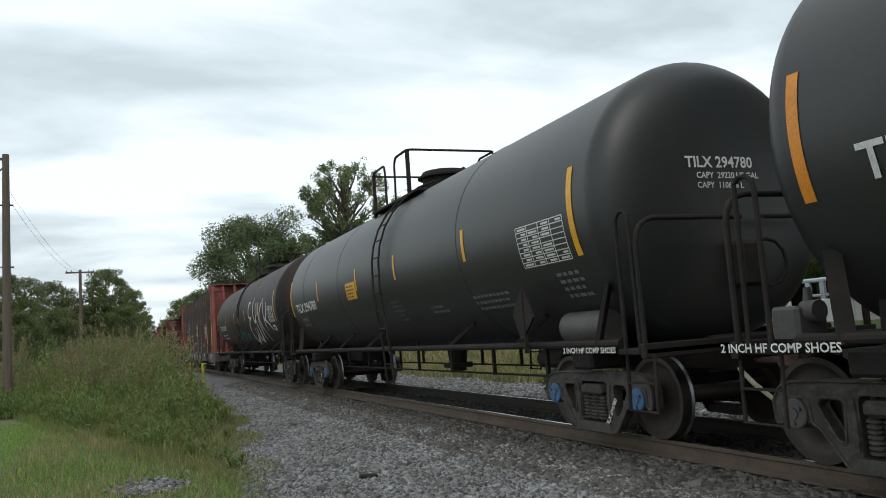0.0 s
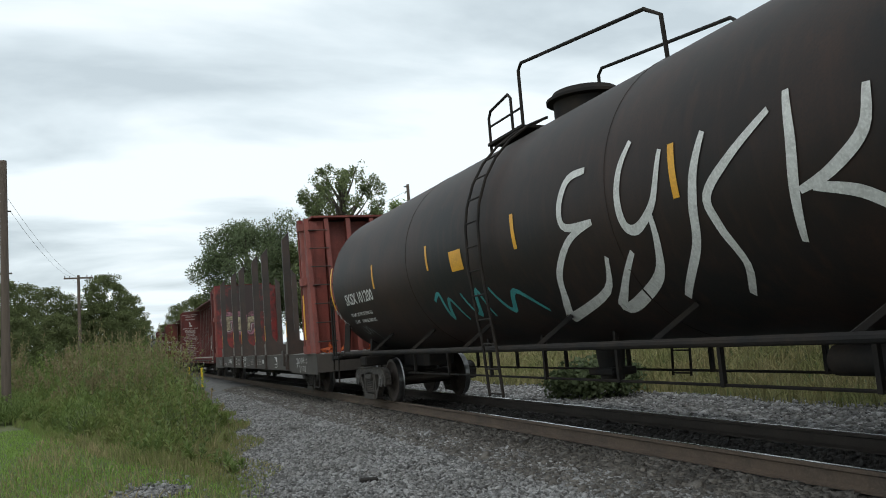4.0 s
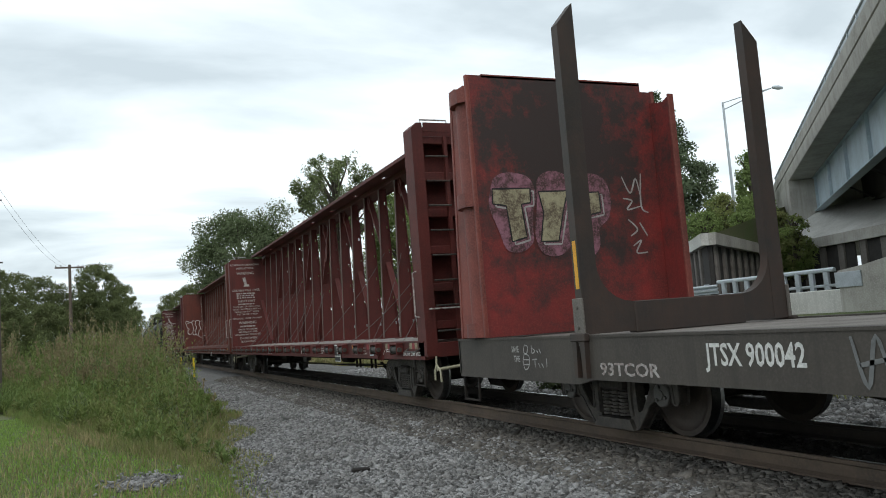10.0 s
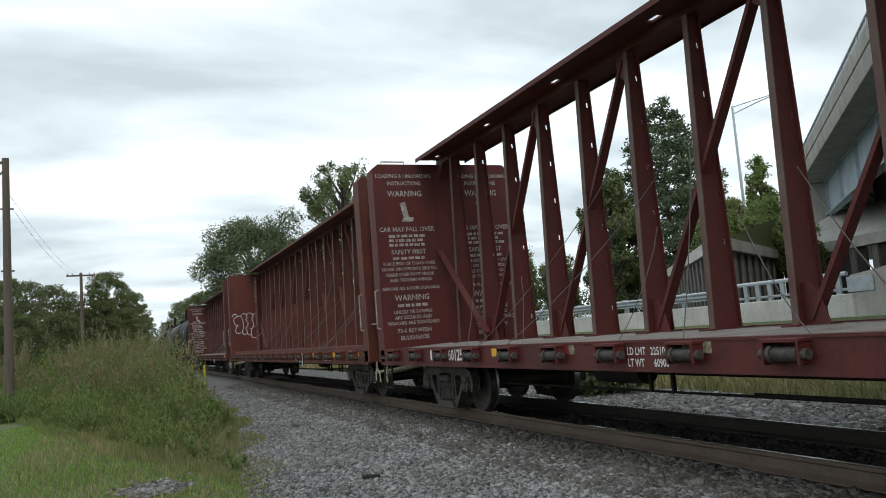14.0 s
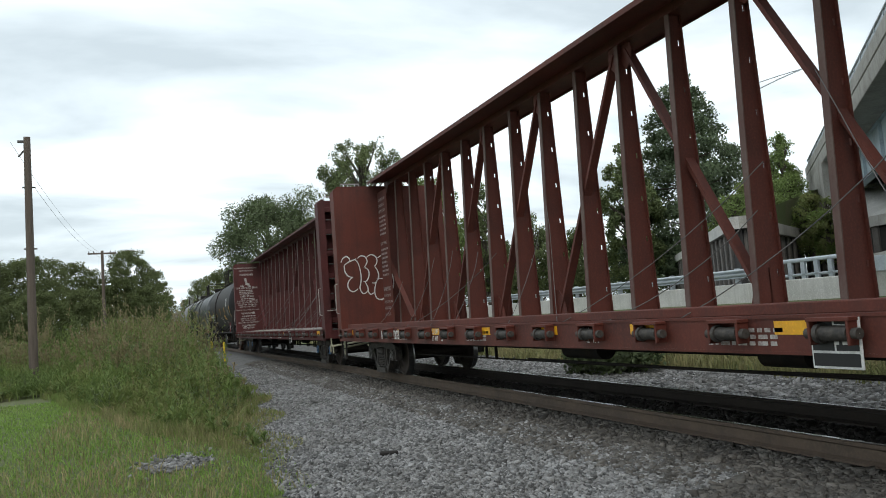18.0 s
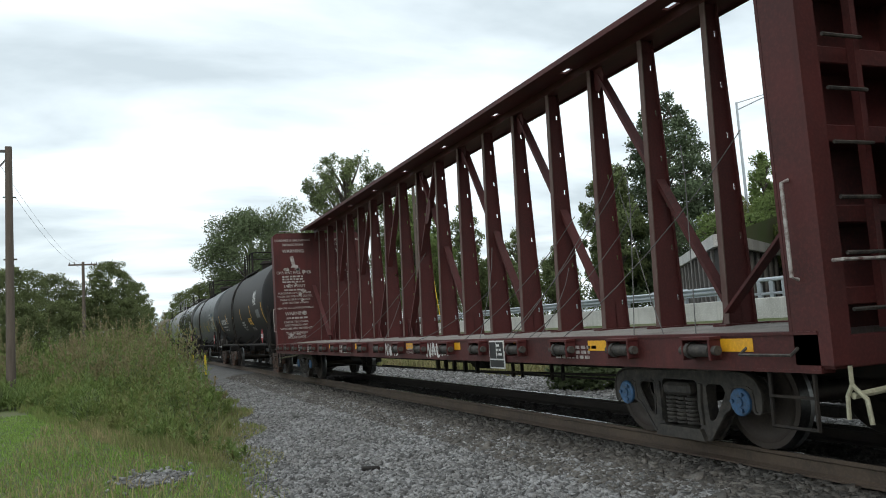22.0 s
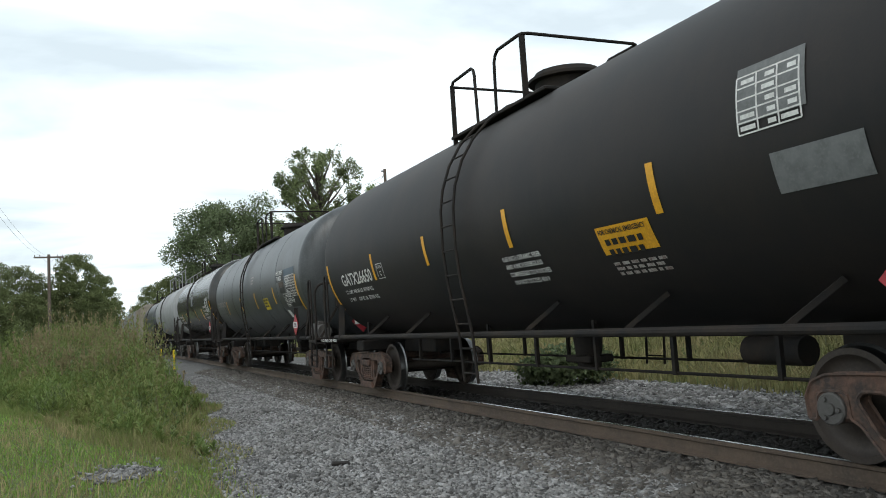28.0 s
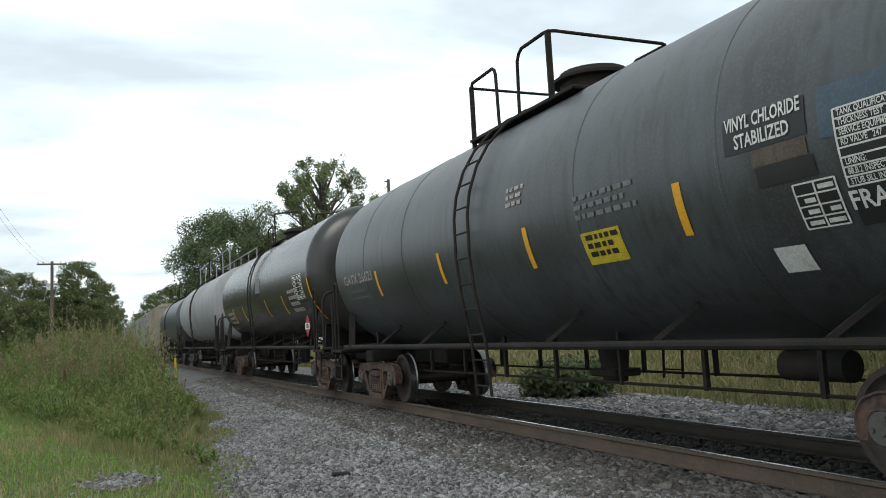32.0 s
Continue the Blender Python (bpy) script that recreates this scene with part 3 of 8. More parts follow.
def stalks(name, label, n, h0, h1, grow, leaves, size, material, seed, start=0.0, plume=None, patchy=0.3, ymax=46, edge=0.0):
    """Upright weed stalks set with pointed leaves, in uneven clumps; plume: a material for seed heads on the tallest."""
    rng = np.random.default_rng(seed)
    c = rng.uniform(0, 1, (int(n / 22), 2)) * (17.6, ymax - 9.5) + (-14, 9.5)
    tall = np.exp(rng.normal(-0.06, 0.22, len(c)))
    pick = rng.integers(0, len(c), n)
    x, y = (c[pick] + rng.normal(0, 0.34, (n, 2))).T
    d, e = y - weed_front(x), weed_edge(y) - x
    rag = 0.7 * np.sin(x * 2.1 + y * 0.4) + 0.5 * np.sin(y * 0.9)
    keep = (d + rag > start) & (e + 0.25 * np.sin(y * 1.7) > edge)
    x, y, d, e, tl = x[keep], y[keep], d[keep], e[keep], tall[pick][keep]
    h = np.clip(h0 + np.maximum(d, 0) * grow, h0, h1) * tl * np.clip(e / 1.3, 0.25, 1) * rng.uniform(0.7, 1.1, len(x))
    m = len(x)
    lean = rng.normal(0, 0.12, (m, 2)) * h[:, None]

    def fringe(q, L, wid, up):
        az = rng.uniform(0, 6.283, q.shape)
        p = np.stack([x[:, None] + lean[:, :1] * q, y[:, None] + lean[:, 1:] * q, GROUND + h[:, None] * q], -1)
        out = np.stack([np.cos(az), np.sin(az), np.zeros_like(az)], -1)
        cross = np.stack([-np.sin(az), np.cos(az), rng.uniform(-0.5, 0.5, az.shape)], -1)
        a = up + rng.normal(0, 0.3, az.shape)
        dirn = out * np.cos(a)[..., None] + np.array([0, 0, 1.0]) * np.sin(a)[..., None]
        mid = p + dirn * (L * 0.45)[..., None]
        tip = p + dirn * L[..., None] - np.array([0, 0, 1.0]) * (L * 0.25)[..., None]
        w = (L * wid)[..., None]
        v = np.stack([p, mid - cross * w, tip, mid + cross * w], 2).reshape(-1, 3)
        face = np.cross(dirn, cross)
        flip = face[..., 2] < 0
        idx = np.arange(len(v)).reshape(-1, 4)
        idx = np.where(flip.reshape(-1, 1), idx[:, ::-1], idx)
        nv = np.where(flip[..., None], -face, face) * 0.5 + out * 0.5 + np.array([0, -0.2, 0.7])
        nv = (nv / np.linalg.norm(nv, axis=-1, keepdims=True)).reshape(-1, 3)
        return v, idx, np.repeat(nv, 4, 0)
    far = (0.75 + y / 45)[:, None]
    q = rng.uniform(0.12, 1.0, (m, leaves))
    v, f, nv = fringe(q, size * far * (1.25 - 0.7 * q) * rng.uniform(0.6, 1.3, q.shape) * 1.45, 0.1, 0.95)
    me = np_mesh(name, v, f, material, True)
    me.normals_split_custom_set_from_vertices(nv)
    tagged(new(name, me), label, "weeds", kind="stuff")
    if plume:
        q = rng.uniform(0.82, 1.08, (m, 16))
        v, f, nv = fringe(q, 0.11 * far * rng.uniform(0.6, 1.3, q.shape), 0.12, 1.15)
        tagged(new("seed_heads", np_mesh("seed_heads", v, f, plume)), "tan feathery seed heads on the weeds", "weeds", kind="stuff")


stalks("leafy_weeds", "leafy green weed stalks in clumps", 8000, 0.42, 1.95, 0.115, 22, 0.115, M_weed, 14, 0.7, edge=0.5)
stalks("dark_weeds", "darker green broad-leaved weeds between the stalks", 3600, 0.42, 1.6, 0.10, 22, 0.10, M_leaf_mid, 19, 0.7, edge=0.5)
stalks("bright_weeds", "fresh light green leafy weeds", 6500, 0.45, 1.75, 0.11, 20, 0.12, M_leaf_light, 15, 0.6, edge=0.5)
stalks("seeding_weeds", "tall weed stalks with tan seed heads", 6200, 0.5, 2.2, 0.128, 12, 0.08, M_weed, 16, 7.0, M_reed, edge=0.7)
weeds("edge_grass", "thin dry grass at the edge of the gravel", 30000, 0.26, 0.75, 0.05, 0.013, M_dry, 17, ymax=34, lean=0.45, xmin=-0.9, start=-1.2)
weeds("edge_weeds", "thin green grass at the edge of the gravel", 36000, 0.26, 0.8, 0.05, 0.013, M_weed, 18, ymax=34, lean=0.45, xmin=-3, start=-0.8)


def lawn(name, label, n, x0, x1, y0, y1, h, wid, material, seed, where):
    rng = np.random.default_rng(seed)
    x, y = rng.uniform(x0, x1, n), y0 + (y1 - y0) * rng.uniform(0, 1, n) ** 1.3
    keep = where(x, y, rng)
    x, y = x[keep], y[keep]
    m = len(x)
    z = np.array([land(a) for a in x])
    v, f = blades(np.stack([x, y, z], -1), h * rng.uniform(0.4, 1.3, m), wid * rng.uniform(0.6, 1.3, m) * (0.6 + y / 25), rng, 0.6)
    tagged(new(name, np_mesh(name, v, f, material)), label, "grass", kind="stuff")


def on_lawn(x, y, rng):
    bare = ((x - 0.35) / 0.5) ** 2 + ((y - 11.4) / 0.65) ** 2
    return (y < weed_front(x) + 1.5) & (x < 1.7 - rng.uniform(0, 0.9, len(x)) ** 2 * 1.2 + (y - 10) * 0.03) & (bare > rng.uniform(0.5, 1.3, len(x)))


lawn("lawn", "short mown green grass", 60000, -7, 2.0, 8.5, 26, 0.06, 0.013, M_grass, 21, on_lawn)
lawn("lawn_tufts", "straw-coloured tufts in the mown grass", 9000, -5, 2.2, 8.5, 22, 0.16, 0.012, M_dry, 22, lambda x, y, r: on_lawn(x, y, r) & (x > -1.8))
lawn("verge_dry_grass", "dry yellow grass beyond the track", 26000, 11.2, 16.5, 4, 60, 0.36, 0.035, M_dry, 23, lambda x, y, r: x > 11.4 + 0.4 * np.sin(y))
lawn("verge_green_grass", "green rough grass beyond the dry strip", 15000, 14.5, 18.2, 4, 70, 0.13, 0.03, M_leaf_mid, 24, lambda x, y, r: x > 14.5)


# ---- trees ----
def leaf_cloud(name, blobs, n, size, material, seed, gap=0.0, parent=None, shell=0.55):
    rng = np.random.default_rng(seed)
    vol = np.array([b[3] * b[4] * b[5] for b in blobs]) ** 0.7
    pick = rng.choice(len(blobs), n, p=vol / vol.sum())
    b = np.array(blobs)[pick]
    d = rng.normal(0, 1, (n, 3)); d /= np.linalg.norm(d, axis=1, keepdims=True)
    p = b[:, :3] + d * b[:, 3:6] * (shell * 0.6 + (1.05 - shell * 0.6) * rng.uniform(0, 1, (n, 1)) ** 0.65) * np.minimum(np.exp(rng.normal(0, 0.17, (n, 1))), 1.18)
    b_at = 0.55 * b[:, :3] + 0.45 * b[:, :3].mean(0) if parent else b[:, :3]
    if gap:
        k = np.sin(p[:, 0] * 2.3 + 1.1 * p[:, 2]) + np.sin(p[:, 1] * 2.1 - 0.7 * p[:, 2]) + np.sin(p[:, 2] * 2.7 + p[:, 0])
        ok = k > gap * 3 - 2.0
        p, b_at = p[ok], b_at[ok]; n = len(p)
    u = rng.normal(0, 1, (n, 3)); u /= np.linalg.norm(u, axis=1, keepdims=True)
    w = np.cross(u, rng.normal(0, 1, (n, 3))); w /= np.linalg.norm(w, axis=1, keepdims=True)
    away = p - b_at
    away = away / (np.linalg.norm(away, axis=1, keepdims=True) + 1e-6) + np.array([0, 0, 0.35])
    w = np.where((np.cross(w, u) * away).sum(1, keepdims=True) < 0, -w, w)
    nrm = away * 0.9 + np.cross(w, u) * 0.6
    nrm /= np.linalg.norm(nrm, axis=1, keepdims=True)
    s = size * rng.uniform(0.55, 1.35, (n, 1))
    v = np.stack([p - u * s, p + w * s * 0.55 + u * s * 0.1, p + u * s, p - w * s * 0.55 + u * s * 0.1], 1).reshape(-1, 3)
    f = np.arange(4 * n).reshape(n, 4)
    me = np_mesh(name, v, f, material, True)
    me.normals_split_custom_set_from_vertices(np.repeat(nrm, 4, 0))
    ob = new(name, me)
    ob.parent = parent
    return ob


def limb(g, p0, p1, r0, r1, rng, n=5):
    pts = [Vector(p0).lerp(Vector(p1), k / n) + Vector(rng.normal(0, 0.02 * (Vector(p1) - Vector(p0)).length, 3)) for k in range(n + 1)]
    for k in range(n):
        a, b = r0 + (r1 - r0) * k / n, r0 + (r1 - r0) * (k + 1) / n
        g.cyl(pts[k], pts[k + 1], a, b, 8, cap=False)


def broad_tree(x, y, top, base, spread, n, size, material, seed, label, gap=0.0, blob=0.21, tall=1.0):
    """A tapered trunk with limbs and a crown of many leaf clumps. base: where the crown begins."""
    rng = np.random.default_rng(seed)
    z0 = land(x)
    tree = empty("tree", label, "tree", "trees along the line", (x, y, z0))
    h = top - z0
    b0 = base - z0
    g = Geo()
    limb(g, (0, 0, -0.1), (rng.normal(0, 0.3), rng.normal(0, 0.3), h * 0.8), 0.035 * h * 0.6, 0.05, rng, 8)
    blobs = []
    m = 64
    for k in range(m):
        q = (k + 0.5) / m
        zz = b0 + (h - b0) * q ** 0.9
        w = spread * math.sin(math.pi * (0.16 + 0.78 * q)) ** 0.8
        a = k * 2.4 + rng.uniform(-0.4, 0.4)
        rr = w * 0.78 * rng.uniform(0.05, 1.0) ** 0.55
        bx, by = rr * math.cos(a), rr * math.sin(a)
        s = spread * blob * rng.uniform(0.6, 1.5) * (1.1 - 0.3 * q)
        blobs.append((bx, by, min(zz, h - s * 0.6), s, s, s * 0.75 * tall))
        limb(g, (0, 0, max(b0 * 0.7, zz - spread * 0.5)), (bx, by, zz), 0.012 * h, 0.02, rng, 3)
    part("trunk", g, M_bark, tree)
    leaf_cloud("crown", blobs, int(n * 1.8), size * 0.72, material, seed + 1, gap, tree)
    return tree


def pine_tree(x, y, top, spread, n, size, seed, label):
    rng = np.random.default_rng(seed)
    z0 = land(x)
    tree = empty("pine_tree", label, "tree", "trees along the line", (x, y, z0))
    h = top - z0
    g = Geo()
    limb(g, (0, 0, -0.1), (0.2, 0, h * 0.97), 0.02 * h, 0.03, rng, 8)
    blobs = []
    for k in range(150):
        q = ((k + 0.5) / 150) ** 1.25
        zz = h * (0.1 + 0.87 * q)
        w = spread * (1 - q) ** 0.6 + 0.2
        a = k * 2.399
        rr = w * rng.uniform(0.3, 1.02) ** 0.6
        c = (0.4 + 0.15 * w) * rng.uniform(0.7, 1.3)
        blobs.append((rr * math.cos(a), rr * math.sin(a), zz + rng.normal(0, 0.3), c, c, c * 0.7))
        if k % 2 == 0:
            limb(g, (0, 0, zz - 0.15 * rr), (rr * math.cos(a), rr * math.sin(a), zz), 0.09, 0.02, rng, 3)
    part("trunk", g, M_bark, tree)
    leaf_cloud("crown", blobs, n, size, M_pine, seed + 1, 0.0, tree, 0.5)
    return tree


def polar(az, r):
    return r * math.sin(radians(az)), r * math.cos(radians(az))


def tree_at(az, r, el):
    x, y = polar(az, r)
    return x, y, EYE_Z + r * math.tan(radians(el))


def crown_tree(az, r, el_top, el_low, half, n, size, material, seed, label, gap=0.0, clump=0.17, taper=0.0):
    """A tree with a rounded, ragged crown of many small clumps. half: half its width in degrees as seen from the path; taper: how much its top narrows."""
    rng = np.random.default_rng(seed)
    x, y = polar(az, r)
    z0 = land(x)
    top, low = EYE_Z + r * math.tan(radians(el_top)) - z0, EYE_Z + r * math.tan(radians(el_low)) - z0
    rx, rz, zc = r * math.tan(radians(half)), (top - low) / 2, (top + low) / 2
    tree = empty("tree", label, "tree", "trees along the line", (x, y, z0))
    g = Geo()
    limb(g, (0, 0, -0.1), (rng.normal(0, 0.3), rng.normal(0, 0.3), zc + rz * 0.5), 0.025 * top, 0.05, rng, 8)
    blobs = []
    for k in range(120):
        d = rng.normal(0, 1, 3)
        d /= np.linalg.norm(d)
        q = rng.uniform(0.25, 0.95) ** 0.5 * rng.uniform(0.86, 1.06)
        zz = d[2] * q
        w = q * (1 - taper * (zz + 1) / 2)
        c = rx * clump * rng.uniform(0.6, 1.35)
        p = (d[0] * w * rx, d[1] * w * rx, zc + zz * rz)
        blobs.append((*p, c, c, c * 1.15))
        if k % 2 == 0:
            limb(g, (0, 0, max(low * 0.6, p[2] - rx * 0.7)), p, 0.009 * top, 0.02, rng, 3)
    part("trunk", g, M_bark, tree)
    leaf_cloud("crown", blobs, n, size, material, seed + 1, gap, tree)
    return tree


crown_tree(8.9, 85, 9.7, 0.8, 4.0, 80000, 0.11, M_leaf_dark, 31, "large dark green broadleaf tree with a dense crown", 0.0, 0.19)
crown_tree(15.5, 66, 13.0, 5.6, 3.5, 30000, 0.095, M_leaf_mid, 33, "tall open-crowned tree with gaps between its limbs", 0.42, 0.13)
crown_tree(20.2, 72, 10.4, 0.5, 3.3, 34000, 0.12, M_leaf_light, 35, "light green broadleaf tree beside the line", 0.12, taper=0.25)
crown_tree(12.7, 82, 8.2, 0.5, 2.4, 18000, 0.135, M_leaf_mid, 36, "green broadleaf tree beside the line", 0.15)
crown_tree(23.9, 78, 8.9, 1.0, 1.3, 10000, 0.12, M_leaf_mid, 37, "slender green tree behind the road", 0.2, 0.22)
for k, (az, el, r, half) in enumerate(((27.5, 6.5, 82, 1.9), (30.4, 5.2, 80, 1.8), (25.6, 4.8, 80, 1.6))):
    crown_tree(az, r, el, 0.0, half, 14000, 0.12, M_leaf_mid, 40 + k, "low feathery green tree behind the road", 0.15, taper=0.4)
x, y, top = tree_at(38.5, 68, 15.1)
pine_tree(x, y, top, 6.6, 75000, 0.13, 50, "tall dark pine tree with layered boughs")
crown_tree(34.3, 64, 11.2, -0.5, 2.5, 30000, 0.12, M_leaf_mid, 52, "leafy green tree beside the pine", 0.1, taper=0.2)
crown_tree(44.5, 56, 10.2, 4.5, 1.2, 8000, 0.09, M_leaf_light, 54, "young light green tree on the bank", 0.2, 0.25, 0.3)
for k, (az, el, r, sp) in enumerate(((42.6, 7.4, 54, 1.5), (44.9, 7.2, 51, 1.6), (45.8, 5.8, 46, 1.2), (41.2, 6.4, 52, 1.6), (46.8, 5.4, 43, 1.0), (43.6, 6.0, 46, 1.3))):
    x, y, top = tree_at(az, r, el)
    broad_tree(x, y, top, top - 3.0, sp, 4500, 0.095, M_leaf_light if k % 2 else M_weed, 60 + k, "scrubby bush growing on the bank", 0.2, 0.27)


def woods(name, label, spots, seed, material, size, n):
    blobs = []
    rng = np.random.default_rng(seed)
    for x, y, top, w in spots:
        for k in range(130):
            q = rng.uniform(0, 1)
            zz = top * (0.1 + 0.88 * q)
            rr = w * (1 - 0.7 * q ** 2.2) * rng.uniform(0.3, 1)
            a = rng.uniform(0, 6.283)
            s = w * rng.uniform(0.11, 0.2)
            blobs.append((x + rr * math.cos(a), y + rr * math.sin(a), min(zz, top - s * 0.7), s, s, s * 0.8))
    ob = leaf_cloud(name, blobs, int(n * 2.0), size * 0.56, material, seed + 1, 0.0, None, 0.8)
    tagged(ob, label, "woods", kind="stuff")


def row_spots(lst):
    out = []
    for az, el, r, w in lst:
        x, y = polar(az, r)
        out.append((x, y, EYE_Z + r * math.tan(radians(el)), w))
    return out


woods("left_woods", "green woods along the far side of the field", row_spots([(-9.8, 5.2, 95, 5), (-8, 5.4, 95, 5), (-6.6, 5.5, 100, 4.5), (-5.2, 5.3, 105, 4), (-4.1, 5.0, 110, 4.2), (-3.0, 4.6, 112, 3.5), (-9, 3.5, 85, 4), (-6, 3.2, 88, 4), (-3.8, 3.3, 95, 4), (-2.2, 3.4, 110, 3.5)]), 70, M_woods, 0.19, 80000)
woods("line_woods", "dark green trees beside the railway in the distance", row_spots([(-1.3, 5.7, 112, 3.6), (-0.5, 5.8, 120, 3.6), (0.3, 5.0, 140, 3.6), (0.9, 4.3, 165, 3.8), (1.35, 3.5, 200, 4.0), (1.65, 2.8, 240, 3.8), (-1.2, 4.0, 110, 3.5), (0.2, 3.2, 118, 3.8), (1.0, 2.6, 160, 3.6)]), 72, M_woods, 0.22, 52000)
woods("far_woods", "distant trees along the line", row_spots([(3.5, 2.9, 330, 6), (4.0, 3.5, 260, 6), (4.7, 3.8, 230, 6), (5.4, 4.1, 190, 5.5), (6.6, 4.4, 150, 5), (2.9, 2.2, 400, 6), (8.5, 5.0, 130, 5), (4.4, 2.4, 250, 6), (3.5, 1.8, 320, 6)]), 74, M_woods, 0.32, 50000)
woods("right_woods", "green trees behind the road", row_spots([(15, 6.0, 110, 5), (18, 5.8, 105, 5), (21.5, 5.0, 100, 5), (24, 4.6, 100, 5), (27, 4.4, 100, 5), (30, 4.2, 95, 4), (34, 4.0, 90, 4)]), 76, M_woods, 0.2, 44000)
bush = empty("bush", "dark green rounded bush on the edge of the ballast", "bush", at=(10.3, 16.3, GROUND))
leaf_cloud("foliage", [(0, 0, 0.48, 0.8, 0.8, 0.5), (0.45, -0.4, 0.5, 0.6, 0.6, 0.45), (-0.5, 0.5, 0.4, 0.5, 0.5, 0.4)], 5200, 0.06, M_leaf_dark, 80, 0, bush, 0.3)

# ---- poles and posts ----
def utility_pole(az, r, el, arm, label):
    x, y = polar(az, r)
    z0 = land(x)
    top = EYE_Z + r * math.tan(radians(el))
    pole = empty("utility_pole", label, "utility pole", "utility poles", pose(x, y, z0, 0, 0.3, 0))
    part("shaft", Geo().cyl((0, 0, -0.2), (0, 0, top - z0), 0.17, 0.12, 14), M_pole, pole)
    h = top - z0
    if arm:
        part("crossarm", Geo().box(-1.2, 1.2, -0.06, 0.06, h - 0.32, h - 0.18, 0.01), M_pole, pole)
        for k in (-1.1, -0.7, 0.7, 1.1):
            part("insulator", Geo().lathe([(0, 0.02), (0.06, 0.045), (0.1, 0.03), (0.14, 0.045), (0.17, 0.01)], "z", 8, (k, 0, h - 0.18)), M_cap_grey, pole)
        for k in (-0.6, 0.6):
            part("brace", Geo().beam((k, 0.07, h - 0.25), (0, 0.1, h - 0.8), 0.03, 0.01), M_cap_grey, pole)
    else:
        part("bracket", Geo().box(-0.32, 0.0, -0.04, 0.04, h - 0.22, h - 0.12, 0.01), M_cap_grey, pole)
        part("bracket", Geo().beam((-0.3, 0, h - 0.75), (-0.1, 0, h - 0.5), 0.05, 0.05), M_cap_grey, pole)
        for dz in (1.9, 4.2):
            part("insulator", Geo().cyl((-0.2, 0, h - dz), (0.24, 0, h - dz), 0.03, 0.03, 8), M_cap_grey, pole)
    return x, y, top


p1 = utility_pole(-6.55, 33, 13.1, False, "tall weathered wooden utility pole with small brackets")
p2 = utility_pole(-2.3, 78, 5.75, True, "distant wooden utility pole with a crossarm")
for k, (dz, dx) in enumerate(((-0.2, -0.5), (-1.9, 0.25))):
    pts = []
    for j in range(25):
        q = j / 24
        pts.append((p1[0] + (p2[0] - p1[0]) * q + dx * (1 - q), p1[1] + (p2[1] - p1[1]) * q, p1[2] + dz + (p2[2] - 0.2 - p1[2] - dz) * q - 1.4 * 4 * q * (1 - q) * 0.5))
    tagged(part("overhead_wire", Geo().tube(pts, 0.006, 4), M_wire), "thin overhead wire between the poles", "wire")


p3 = utility_pole(20.25, 62, 10.95, False, "weathered wooden utility pole among the trees")
for dz, dy in ((-0.5, 0.0), (-1.5, 0.1)):
    q3 = polar(12.0, 80)
    tagged(part("overhead_wire", Geo().tube([(p3[0] + (q3[0] - p3[0]) * k / 12, p3[1] + (q3[1] - p3[1]) * k / 12 + dy, p3[2] + dz - 0.5 + (k - 6) ** 2 / 72) for k in range(13)], 0.012, 4), M_wire), "thin overhead wire beside the trees", "wire")
gx, gy = polar(21.72, 60)
hx, hy = polar(21.26, 60)
guy = empty("guy_wire", "slanting pole guy wire with a yellow plastic guard", "guy wire", at=(gx, gy, land(gx)))
part("wire", Geo().tube([(0, 0, -0.1), (p3[0] - gx, p3[1] - gy, p3[2] - land(gx) - 2.0)], 0.012, 5), M_wire, guy)
part("guard", Geo().tube([(0, 0, 0.3), ((hx - gx) * 1.0, (hy - gy) * 1.0, EYE_Z + 60 * math.tan(radians(4.24)) - land(gx))], 0.035, 6), M_post_yellow, guy, "yellow plastic guard")


def marker_post(x, y, h, w, material, label):
    post = empty("marker_post", label, "marker post", "marker posts beside the track", (x, y, GROUND))
    part("stake", Geo().box(-w / 2, w / 2, -w / 2, w / 2, -0.1, h, 0.008), M_pole if material is M_post_yellow else material, post)
    part("band", Geo().box(-w / 2 - 0.006, w / 2 + 0.006, -w / 2 - 0.006, w / 2 + 0.006, h * 0.25, h + 0.01, 0.01), material, post)


marker_post(3.42, 37.5, 1.15, 0.075, M_post_yellow, "yellow-painted marker post by the ballast")
marker_post(2.95, 38.5, 1.2, 0.085, M_post_yellow, "yellow marker post half hidden in weeds")
marker_post(2.45, 40.0, 1.35, 0.085, M_post_white, "white marker post in the weeds")
marker_post(1.9, 40.5, 1.3, 0.08, M_post_yellow, "slim yellow marker post in the weeds")

# ---- road with barrier ----
BX = 20.0
tagged(part("road", Geo().box(BX + 0.3, BX + 6.5, -60, 160, 0.7, 1.28), M_asphalt), "asphalt road beyond the line", "road", kind="structure")
barrier = empty("roadside_barrier", "galvanised guard rail on a pale concrete wall", "guard rail", at=(BX, 0, 0))
part("concrete_wall", Geo().box(0, 0.3, 17.2, 120, 0.35, 1.52, 0.03), M_conc_light, barrier)
part("top_rail", Geo().prism([(0.05, 2.05), (0.02, 2.08), (0.02, 2.14), (0.09, 2.19), (0.16, 2.14), (0.16, 2.06)], "y", 17.5, 22.5), M_galv, barrier)
part("lower_rail", Geo().prism([(0.06, 1.60), (0.03, 1.63), (0.03, 1.67), (0.10, 1.69), (0.15, 1.66), (0.15, 1.61)], "y", 17.5, 22.5), M_galv, barrier)
